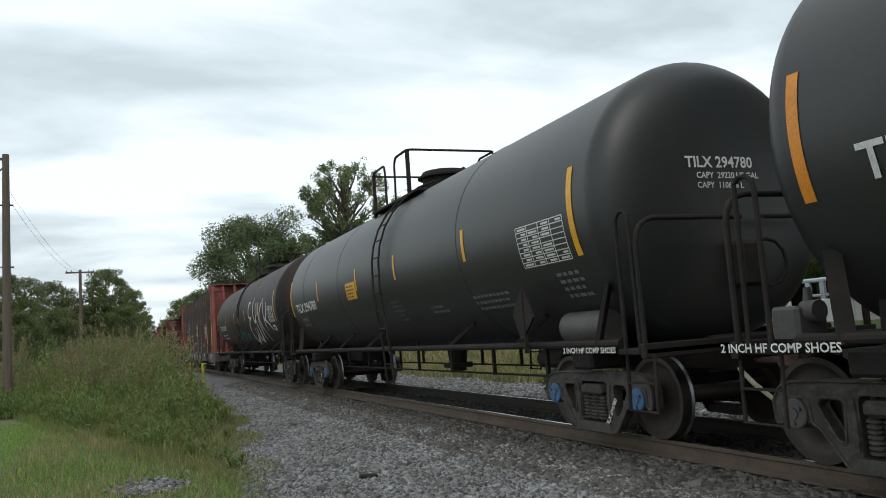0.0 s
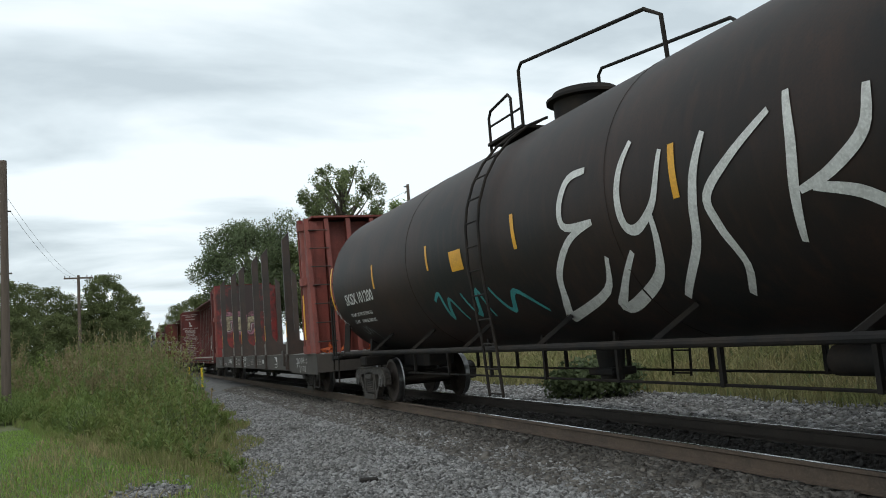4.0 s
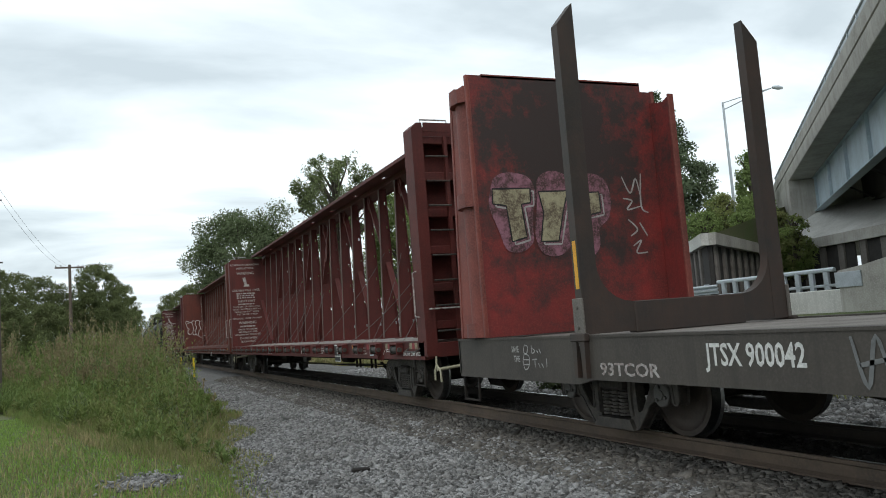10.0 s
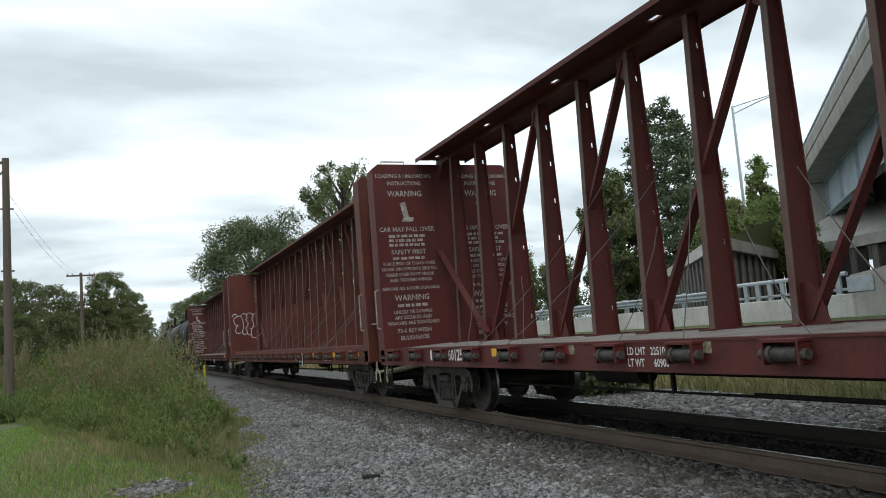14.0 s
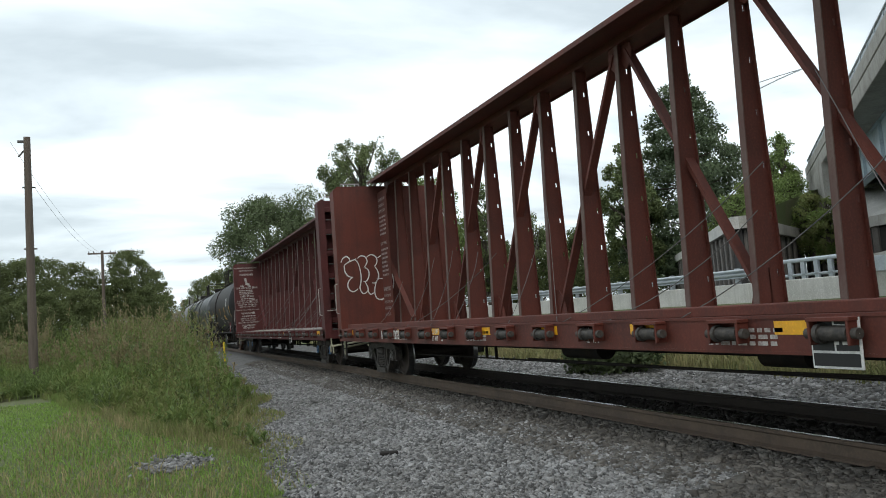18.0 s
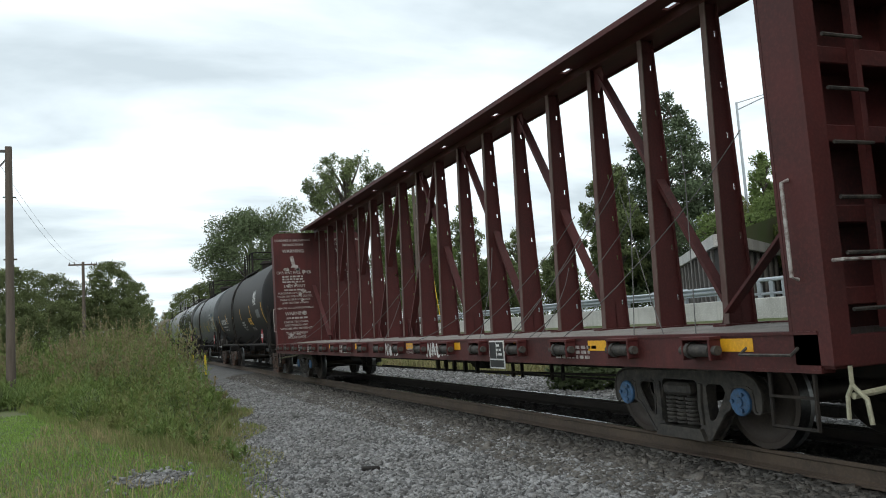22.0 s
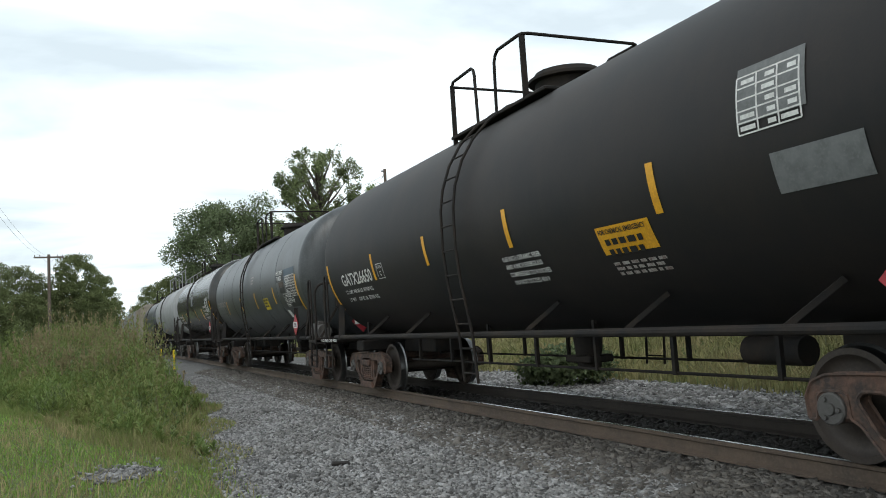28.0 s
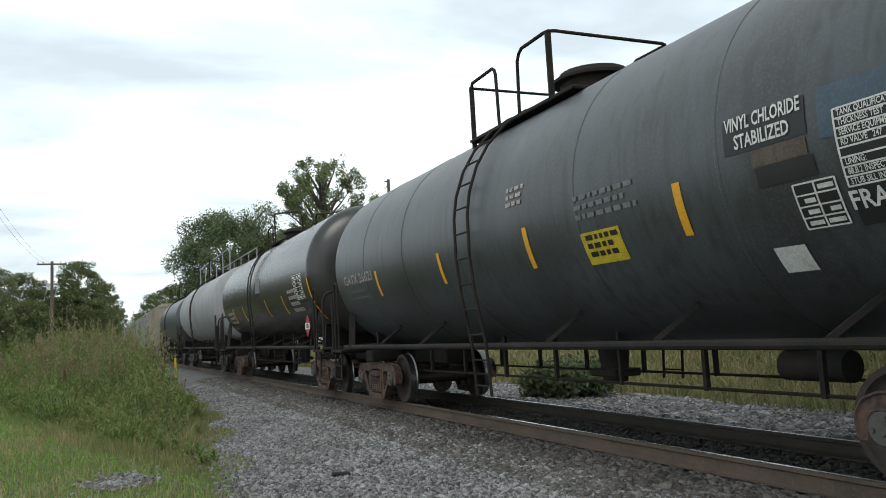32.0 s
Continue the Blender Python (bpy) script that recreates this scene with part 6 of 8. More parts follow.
part("white_card", round_strip(IR, IZ, -4.78, -4.48, -39.6, -31.4, 0.008), M_white, car_i, "plain white card")
part("emergency_sticker", round_strip(IR, IZ, -2.76, -2.10, -27.6, -15.4), M_post_yellow, car_i, "yellow emergency notice")
part("notice_bars", round_bars(IR, IZ, -2.18, 2.18, 3, 0.5, 0.05, 0.085, rngt, 0.014), M_black, car_i)
part("stencil_block", round_bars(IR, IZ, -0.63, 2.95, 3, 0.4, 0.05, 0.09, rngt), M_white_worn, car_i)
part("stencil_block", round_bars(IR, IZ, -2.1, 2.6, 3, 1.0, 0.05, 0.1, rngt), M_grey_text, car_i)


def placard(car, y, x, z, face=False):
    """A red diamond placard on its stand."""
    d = 0.19
    pts = [(0, d * 1.42), (d * 1.42, 0), (0, -d * 1.42), (-d * 1.42, 0)]
    if face:
        ax, lim = "y", (y, y + 0.01)
        move = [(x + a, z + b) for a, b in pts]
    else:
        ax, lim = "x", (x, x + 0.01)
        move = [(y + a, z + b) for a, b in pts]
    sign = part("placard", Geo().prism(move, ax, *lim), M_red_sign, car, "red diamond hazard placard")
    ring = Geo()
    if face:
        ring.box(x - 0.2, x + 0.2, y - 0.004, y, z - 0.075, z + 0.075)
        t = on_face("1086", 0.1, y - 0.008, x, z - 0.045, 0.95, True)
    else:
        ring.box(x - 0.004, x, y - 0.2, y + 0.2, z - 0.075, z + 0.075)
        t = on_side("1086", 0.1, x - 0.008, y + 0.14, z - 0.045, 0.95)
    part("number_field", ring, M_white, sign)
    part("number", t, M_black, sign)


part("placard_stand", Geo().beam((-1.52, -5.93, 1.0), (-1.52, -5.78, 1.85), 0.1, 0.03), M_steel_black, car_i)
placard(car_i, -5.88, -1.57, 1.42)
placard(car_i, -7.6, -0.36, 1.42, True)
part("hand_brake_wheel", Geo().tube([(-0.55 + 0.28 * math.cos(k * 0.5236), -7.62, 2.1 + 0.28 * math.sin(k * 0.5236)) for k in range(12)], 0.022, 6, True).box(-0.95, -0.6, -7.58, -7.32, 1.75, 2.2, 0.06).beam((-0.95, -7.45, 1.75), (-1.35, -7.45, 1.1), 0.06, 0.05), M_steel_black, car_i)
part("brake_cylinder", Geo().cyl((-1.15, -7.1, 1.22), (-1.15, -6.3, 1.22), 0.17, 0.22, 18).box(-1.25, -0.95, -6.85, -6.6, 1.2, 1.48, 0.03), M_cap_grey, car_i)
part("shoe_notice", on_side("2 INCH TREAD COND. SHOES", 0.06, -1.575, 7.95, 1.0, 1.05), M_white, car_h)
placard(car_h, -6.2, -1.57, 1.41)

car_j = tank_car(181.2, 12.2, 6.6, 1.6, 2.92, M_tank_gloss, "glossy black tank car with yellow reflective strips", dome=0.2, ladder=0.3, grime=M_truck_rust, end=8.0,
                 stripes=((-6.65, 1.75, 2.75, 0.11), (-3.6, 2.0, 2.5, 0.1), (-1.3, 2.0, 2.5, 0.1), (2.6, 2.0, 2.5, 0.1), (4.6, 2.0, 2.5, 0.1)))
data_table(car_j, 1.6, 2.92, -6.1, -5.2, 2.3, 2.9, rngt, 3, 6)
part("stencil_block", round_bars(1.6, 2.92, -4.4, 2.5, 4, 1.1, 0.09, 0.16, rngt), M_white_worn, car_j)
part("stencil_block", round_bars(1.6, 2.92, 5.9, 2.3, 3, 1.4, 0.09, 0.16, rngt), M_white_worn, car_j)
part("stencil_panel", round_strip(1.6, 2.92, -0.9, -0.2, -6, 10), M_grey_text, car_j, "scraped grey stencil panel")
placard(car_j, -6.5, -1.57, 1.6)
tank_car(197.3, 12.0, 6.5, 1.64, 2.95, M_hopper_grey, "pale grey tank car with a railed walkway on top", dome=0.0, ladder=0.3, long_top=True, end=7.9)
tank_car(212.9, 10.5, 5.8, 1.6, 2.85, M_tank_grey, "plain weathered grey tank car in the train", dome=0.0, ladder=0.2, end=7.2)


def hopper_car(u, length, paint, label):
    """A covered hopper: sloped ends, ribbed sides, roof with a walkway."""
    car = empty("hopper_car", label, "hopper car", "cars of the train", (X, u, 0))
    CARS.append((car, u))
    h = length / 2
    part("body", Geo().prism([(-h + 1.2, 1.2), (-h + 0.4, 2.4), (-h + 0.4, 4.35), (h - 0.4, 4.35), (h - 0.4, 2.4), (h - 1.2, 1.2)], "x", -1.5, 1.5), paint, car)
    part("roof", Geo().prism([(-1.55, 4.3), (-1.2, 4.55), (1.2, 4.55), (1.55, 4.3)], "y", -h + 0.3, h - 0.3), paint, car)
    part("side_sill", Geo().box(-1.52, -1.40, -h, h, 1.05, 1.35).box(1.40, 1.52, -h, h, 1.05, 1.35), paint, car)
    for k in range(11):
        y = -h + 0.9 + k * (length - 1.8) / 10
        for s in (-1, 1):
            part("side_rib", Geo().box(s * 1.5, s * 1.58, y - 0.05, y + 0.05, 1.3, 4.3), paint, car)
    for k in range(3):
        y = (k - 1) * length * 0.22
        part("hopper_bay", Geo().prism([(y - 1.4, 1.25), (y - 0.4, 0.5), (y + 0.4, 0.5), (y + 1.4, 1.25)], "x", -1.2, 1.2), paint, car)
    part("roof_walk", Geo().box(-0.35, 0.35, -h + 0.4, h - 0.4, 4.62, 4.66), M_steel_black, car)
    for s in (-1, 1):
        part("end_sill", Geo().box(-1.45, 1.45, s * (h - 0.2), s * h, 0.95, 1.2), M_steel_black, car)
        coupler(car, s * (h - 0.1), s)
        truck(car, s * (h - 2.2), M_truck, M_cap_grey)
    return car


hopper_car(227.6, 12.6, M_hopper_beige, "weathered beige covered hopper car")
for k in range(4):
    hopper_car(243.0 + 16.9 * k, 16.2, M_hopper_grey, "pale grey covered hopper car")


# ---- centerbeam cars ----
def centerbeam(u, paint, label, caps=None, shift=0.0, pitch=1.2, n=18, res=3.85, slotted=True):
    """A centerbeam flat car: deck, end bulkheads and a braced spine of tapered posts."""
    car = empty("centerbeam_car", label, "flat car", "cars of the train", (X, u, 0))
    CARS.append((car, u))
    H, W, T = 11.3, 1.51, 4.8
    worn = M_post_worn
    for s in (-1, 1):
        part("side_sill", Geo().prism([(s * (W + dx), z) for dx, z in ((0.012, 1.105), (0.012, 1.08), (0, 1.08), (0, 0.815), (0.004, 0.815), (0.004, 0.79), (-0.14, 0.79), (-0.14, 0.815), (-0.03, 0.815), (-0.03, 1.08), (-0.12, 1.08), (-0.12, 1.105))], "y", -H, H), paint, car)
        part("floor", Geo().prism([(s * 0.1, 1.02), (s * (W - 0.12), 1.02), (s * (W - 0.12), 1.085), (s * 0.1, 1.125)], "y", -H + 0.3, H - 0.3), M_deck, car)
        part("stringer", Geo().box(s * 0.7, s * 0.8, -H + 0.3, H - 0.3, 0.86, 1.02), M_steel_black, car)
    part("center_sill", Geo().box(-0.28, 0.28, -H + 0.1, H - 0.1, 0.62, 1.02, 0.02), M_steel_black, car)
    for k in range(12):
        y = -H + 1.4 + k * (2 * H - 2.8) / 11
        part("crossbearer", Geo().prism([(-W + 0.05, 0.98), (-W + 0.05, 0.84), (-0.25, 0.66), (0.25, 0.66), (W - 0.05, 0.84), (W - 0.05, 0.98)], "y", y - 0.05, y + 0.05), M_steel_black, car)
    # spine: a wide top plate with turned-down lips over a narrow web
    TC, CW = 4.92, 0.56
    ys = [(k - (n - 1) / 2) * pitch + shift for k in range(n)]
    slots = [y + 0.4 for y in ys[n // 2 % 2::2]] if slotted else []
    g = Geo()
    for q in (-1, 1):
        g.box(q * CW, q * 0.25, -H + 0.25, H - 0.25, TC - 0.03, TC).box(q * 0.15, 0, -H + 0.25, H - 0.25, TC - 0.03, TC)
        g.box(q * CW, q * (CW - 0.015), -H + 0.25, H - 0.25, TC - 0.075, TC - 0.03)
        last = -H + 0.25
        for y in slots + [H - 0.15]:
            g.box(q * 0.25, q * 0.15, last, min(y - 0.11, H - 0.25), TC - 0.029, TC - 0.001)
            last = y + 0.11
    g.box(-0.1, 0.1, -H + 0.25, H - 0.25, TC - 0.145, TC - 0.03)
    part("top_chord", g, paint, car)
    zb, zt = 1.12, 4.79
    b0, t0 = 0.185, 0.08

    def half(z):
        return b0 + (t0 - b0) * (z - zb) / (zt - zb)

    def web():
        """The tapered web of a post, with a row of slots down its far edge."""
        zs, holes = [zb], []
        for q in (0.1, 0.27, 0.42, 0.58, 0.74, 0.9):
            z = zb + (zt - zb) * q
            zs += [z - 0.035, z + 0.035]
            holes.append(len(zs) - 2)
        zs.append(zt)
        g = Geo()
        for y in (0.0, 0.012):
            g.v += [(x, y, z) for z in zs for x in (-half(z), half(z) - 0.05, half(z) - 0.025, half(z))]
        m = 4 * len(zs)
        solid = {(r, c) for r in range(len(zs) - 1) for c in range(3)} - {(r, 1) for r in holes}
        for r, c in solid:
            a, b, d, e = 4 * r + c, 4 * r + c + 1, 4 * r + c + 5, 4 * r + c + 4
            g.f += [(a, b, d, e), (a + m, e + m, d + m, b + m)]
            for p, q, near in ((a, b, (r - 1, c)), (b, d, (r, c + 1)), (d, e, (r + 1, c)), (e, a, (r, c - 1))):
                if near not in solid:
                    g.f.append((p, q, q + m, p + m))
        return g

    def flange(q):
        a, b = half(zb), half(zt)
        return Geo().prism([(q * a, zb), (q * (a + 0.014), zb), (q * (b + 0.014), zt), (q * b, zt)], "y", -0.035, 0.05)
    for y in ys:
        if abs(y) < H - 0.5:
            post = part("spine_post", web, paint, car, at=(0, y, 0), key="spine_post")
            for q in (-1, 1):
                part("flange", (lambda q=q: flange(q)), worn if q < 0 else paint, post, "red paint worn to grey steel" if q < 0 else "", key="post_flange%d" % q)
            part("foot_plate", lambda: Geo().box(-b0 - 0.12, b0 + 0.12, -0.1, 0.1, zb - 0.01, zb + 0.02), paint, post, key="foot_plate")
    # braces run two bays down towards the ends; where the post count is even they cross in the middle
    mid = n // 2
    pairs = [(mid - 1 + n % 2 + 2 * k, mid + 1 + n % 2 + 2 * k) for k in range(4)] + [(mid - 2 * k, mid - 2 - 2 * k) for k in range(4)]
    for top, foot in pairs:
        ytop, yb = ys[top], ys[foot]
        s = 1 if foot > top else -1
        q = -1 if s > 0 else 1
        xa, xb = q * 0.03, q * 0.05
        part("spine_brace", Geo().beam((xa, ytop + s * 0.1, zt - 0.1), (xb, yb - s * 0.1, zb + 0.06), 0.05, 0.13, (1, 0, 0)), paint, car)
        part("gusset", Geo().prism([(ytop + s * 0.012, zt), (ytop + s * 0.2, zt), (ytop + s * 0.24, zt - 0.12), (ytop + s * 0.2, zt - 0.28), (ytop + s * 0.1, zt - 0.36), (ytop + s * 0.012, zt - 0.3)], "x", xa - 0.045, xa - 0.028), paint, car)
        part("foot_gusset", Geo().prism([(yb - s * 0.32, zb), (yb, zb), (yb, zb + 0.42), (yb - s * 0.1, zb + 0.42), (yb - s * 0.22, zb + 0.3)], "x", xb - 0.045, xb - 0.028), paint, car)
    if n % 2 == 0:
        yc, zc = (ys[mid] + ys[mid - 1]) / 2, zt - 0.1 - (zt - zb - 0.16) * 0.25
        part("crossing_plate", Geo().prism([(yc + 0.16 * math.cos(a) - 0.05 * math.sin(a), zc + 0.24 * math.sin(a) - 0.1 * math.cos(a)) for a in [k * math.pi / 6 for k in range(12)]], "x", -0.095, -0.08), paint, car)
    for s in (-1, 1):
        for q in (-1,):
            part("end_brace", Geo().beam((q * 0.2, s * 11.0, 3.0), (q * 0.24, s * 8.95, zb + 0.15), 0.035, 0.12, (1, 0, 0)), paint, car)
    # bulkheads
    for s in (-1, 1):
        yi, yo = s * 11.03, s * 11.3
        bulk = part("bulkhead", Geo().prism([(-W, 1.1), (W, 1.1), (W, T - 0.1), (W - 0.12, T), (-W + 0.12, T), (-W, T - 0.1)], "y", yi, yi + s * 0.03), paint, car, "end bulkhead plate")
        for q in (-1, 1):
            part("bulkhead_column", Geo().prism([(q * W, 0.85), (q * W, T - 0.12), (q * (W - 0.1), T - 0.02), (q * (W - 0.2), T - 0.02), (q * (W - 0.2), 0.85)], "y", yi + s * 0.035, yo + s * 0.12), paint, bulk)
            for k in range(8):
                z = 1.25 + k * 0.42
                part("ladder_rung", Geo().tube([(q * (W - 0.21), yo + s * 0.16, z), (q * (W - 0.62), yo + s * 0.16, z)], 0.016, 6), M_truck, bulk)
            part("ladder_rail", Geo().box(q * (W - 0.64), q * (W - 0.58), yo + s * 0.05, yo + s * 0.12, 1.1, T - 0.25), paint, bulk)
        for k in range(6):
            z = 1.35 + k * 0.63
            part("bulkhead_rib", Geo().box(-W + 0.2, W - 0.2, yi + s * 0.03, yo + s * 0.04, z - 0.07, z + 0.07, 0.01), paint, bulk)
        part("bulkhead_post", Geo().box(-0.18, 0.18, yi + s * 0.03, yo + s * 0.1, 1.1, T - 0.02), paint, bulk)
        part("grab_iron", Geo().tube([(-W + 0.25, yo - s * 0.1, T), (-W + 0.25, yo - s * 0.1, T + 0.09), (-W + 0.75, yo - s * 0.1, T + 0.09), (-W + 0.75, yo - s * 0.1, T)], 0.014, 6), M_white_worn, bulk)
        for q in (-1, 1):
            part("hand_grab", Geo().tube([(q * (W + 0.0), yo - s * 0.12, 1.5), (q * (W + 0.07), yo - s * 0.12, 1.52), (q * (W + 0.07), yo - s * 0.12, 2.25), (q * W, yo - s * 0.12, 2.27)], 0.015, 6), M_white_worn, car)
            part("step", Geo().tube([(q * (W - 0.03), s * (H - 0.1), 0.82), (q * (W - 0.02), s * (H - 0.1), 0.36), (q * (W - 0.02), s * (H - 0.55), 0.36), (q * (W - 0.03), s * (H - 0.55), 0.82)], 0.02, 6).beam((q * (W - 0.02), s * (H - 0.1), 0.6), (q * (W - 0.02), s * (H - 0.55), 0.6), 0.03, 0.02), M_steel_black, car)
        part("end_sill", Geo().box(-W + 0.02, W - 0.02, s * (H - 0.02), s * (H + 0.1), 0.82, 1.06, 0.01), paint, car)
        part("spine_bracket", Geo().prism([(s * 11.02, T - 0.3), (s * 11.02, T), (s * 10.7, T)], "x", -0.09, 0.09), paint, car)
        coupler(car, s * (H - 0.1), s)
        ye = s * (H + 0.12)
        part("cut_lever", Geo().tube([(-1.36, ye, 0.62), (-0.9, ye + s * 0.05, 0.66), (-0.15, ye + s * 0.25, 0.74)], 0.026, 8), M_rope_white, car, "pale yellow cut lever")
        part("lever_handle", Geo().tube([(-1.38, ye - s * 0.04, 0.45), (-1.38, ye - s * 0.03, 0.62), (-1.36, ye, 0.70), (-1.36, ye, 0.84)], 0.018, 6).tube([(-1.36, ye, 0.70), (-1.34, ye + s * 0.1, 0.60), (-1.34, ye + s * 0.12, 0.42)], 0.018, 6), M_rope_white, car, "pale yellow forked handle")
        part("sill_grab", Geo().tube([(-W, s * (H - 0.2), 0.98), (-W - 0.08, s * (H - 0.2), 0.93), (-W - 0.08, s * (H - 0.75), 0.93), (-W, s * (H - 0.75), 0.98)], 0.014, 6), M_truck, car)
        part("corner_grab", Geo().tube([(-W + 0.1, ye, 1.62), (-W + 0.1, ye + s * 0.09, 1.62), (-0.85, ye + s * 0.09, 1.62), (-0.85, ye, 1.62)], 0.014, 6), M_white_worn, car)
        truck(car, s * 9.05, M_truck, caps or M_cap_grey)
    part("hand_brake", Geo().tube([(-0.55 + 0.27 * math.cos(k * 0.5236), -11.62, 2.35 + 0.27 * math.sin(k * 0.5236)) for k in range(12)], 0.02, 6, True).box(-0.72, -0.4, -11.56, -11.4, 2.1, 2.6, 0.03).tube([(-0.55, -11.6, 2.62), (-0.55, -11.6, 2.08)], 0.014, 6).tube([(-0.82, -11.6, 2.35), (-0.28, -11.6, 2.35)], 0.014, 6), M_steel_black, car)
    # winches along both sills

    def winch():
        g = Geo()
        g.box(-0.13, -0.0, -0.19, -0.165, 0.88, 1.06, 0.005).box(-0.13, 0.0, 0.165, 0.19, 0.88, 1.06, 0.005)
        g.box(-0.13, 0.0, -0.2, 0.2, 1.055, 1.085, 0.004)
        return g

    def drum():
        return Geo().lathe([(-0.24, 0.005), (-0.24, 0.042), (-0.16, 0.042), (-0.16, 0.058), (0.09, 0.058), (0.09, 0.075), (0.13, 0.075), (0.13, 0.04), (0.24, 0.04), (0.24, 0.005)], "y", 12, (-0.08, 0, 0.965))
    for y in ys:
        part("drum", drum, M_truck, part("winch", winch, paint, car, at=(-W, y, 0), key="winch"), key="drum")
    # brake rigging below
    part("brake_rod", Geo().tube([(-0.75, -8.0, 0.6), (-0.75, -2.5, 0.52), (-0.75, 2.0, 0.52)], 0.018, 6), M_steel_black, car)
    part("brake_rod", Geo().tube([(-0.6, -7.8, 0.52), (-0.6, 8.0, 0.45)], 0.016, 6), M_steel_black, car)
    for y in (-6.2, -5.9, -5.0, -4.7, 3.2, 3.6):
        part("hanger", Geo().box(-0.77, -0.73, y - 0.02, y + 0.02, 0.48, 0.9), M_steel_black, car)
    part("brake_reservoir", Geo().cyl((-0.6, res, 0.7), (-0.6, res + 0.95, 0.7), 0.15, 0.15, 18), M_steel_black, car)
    part("brake_cylinder", Geo().cyl((-0.5, -3.4, 0.68), (-0.5, -2.8, 0.68), 0.13, 0.13, 14), M_steel_black, car)
    return car


def cables(car, seed, n, material=None):
    """Loose tie-down cables hooked between the posts and the winches."""
    rng = np.random.default_rng(seed)
    for k in range(n):
        y0 = rng.uniform(-10, 10)
        z0 = rng.uniform(2.0, 3.4)
        y1 = y0 + rng.choice([-1, 1]) * rng.uniform(0.8, 2.6)
        if abs(y1) > 10.8:
            continue
        x0 = 0.19 - 0.028 * (z0 - 1.1)
        pts = [(-x0 - 0.03, y0, z0)]
        for j in range(1, 7):
            q = j / 6
            pts.append((-x0 - (1.49 - x0) * q, y0 + (y1 - y0) * q, z0 + (1.06 - z0) * q - 0.14 * 4 * q * (1 - q)))
        part("tie_cable", Geo().tube(pts, 0.0055, 4), material or M_wire, car)


def warning_panel(car, seed, worn):
    """Stencilled loading instructions on the inner face of the rear bulkhead, once on each side of the spine."""
    rng = np.random.default_rng(seed)
    y = 11.022
    for k, cx in enumerate((-0.86, 0.84)):
        def line(body, size, z, squeeze=0.95):
            part("stencil_line", on_face(body, size, y, cx, z, squeeze, True), worn, car)
        line("LOADING & UNLOADING", 0.075, 4.52)
        line("INSTRUCTIONS", 0.075, 4.37)
        line("WARNING", 0.11, 4.14)
        part("stencil_line", Geo().add([(cx - 0.1, y, 3.62), (cx + 0.14, y, 3.62), (cx + 0.16, y, 3.70), (cx + 0.06, y, 3.72), (cx + 0.0, y, 4.02), (cx - 0.12, y, 4.0), (cx - 0.06, y, 3.72)], [(0, 1, 2, 3, 4, 5, 6)]), worn, car)
        line("CAR MAY FALL OVER", 0.09, 3.42)
        part("stencil_line", face_bars(y, cx - 0.4, 3.30, 3, 0.8, 0.055, 0.09, rng), worn, car)
        line("SAFETY FIRST", 0.09, 2.96)
        part("stencil_line", face_bars(y, cx - 0.35, 2.85, 1, 0.7, 0.055, 0.1, rng), worn, car)
        line("PLACE END OF CHAIN OVER", 0.062, 2.74)
        line("HOOK ON OPPOSITE SIDE SILL", 0.062, 2.63)
        line("CABLE OVER FOOT HOOK", 0.062, 2.52)
        line("AND TIGHTEN WINCH", 0.062, 2.41)
        line("REMOVE ALL LOOSE DUNNAGE", 0.062, 2.24)
        line("WARNING", 0.11, 2.03)
        part("stencil_line", face_bars(y, cx - 0.32, 1.90, 1, 0.65, 0.06, 0.1, rng), worn, car)
        line("UNLESS TIE DOWNS", 0.065, 1.77)
        line("ARE SECURED AND", 0.065, 1.66)
        line("WINCHES ARE TIGHTENED", 0.065, 1.55)
        line("73-0 BETWEEN", 0.08, 1.39)
        line("BULKHEADS", 0.08, 1.25)


def sill_marks(car, seed, colour):
    """Reflective patches and small stencils along the near sill."""
    rng = np.random.default_rng(seed)
    for k in range(11):
        y = -10.4 + k * 2.05
        if car.name == "centerbeam_car.002" and y > 0:
            continue
        part("reflective_patch", Geo().box(-1.5145, -1.5110, y - 0.23, y + 0.23, 0.95, 1.06), colour, car)
    for y in (-7.4, -3.2, 2.6, 6.5):
        part("stencil_block", side_bars(-1.5145, y, 0.97, 3, 0.9, 0.035, 0.055, rng), M_white_worn, car)


def sill_text(car, body, y, z=0.86, size=0.17, squeeze=0.9, material=None):
    part("reporting_mark", on_side(body, size, -1.5155, y, z, squeeze), material or M_white, car)


def data_plate(car, y):
    """A square white-framed inspection plate hung on the sill."""
    plate = part("data_plate", Geo().box(-1.5500, -1.5350, y - 0.23, y + 0.23, 0.70, 1.08, 0.004), M_white, car, "black inspection plate with a white frame")
    for a, b, c, d in ((-0.21, -0.01, 0.835, 1.06), (0.01, 0.21, 0.835, 1.06), (-0.21, 0.21, 0.72, 0.815)):
        part("field", Geo().box(-1.5540, -1.5505, y + a, y + b, c, d), M_black, plate)
    part("field_lines", side_bars(-1.5560, y + 0.0, 1.0, 3, 0.15, 0.03, 0.06, np.random.default_rng(7)), M_white, plate)


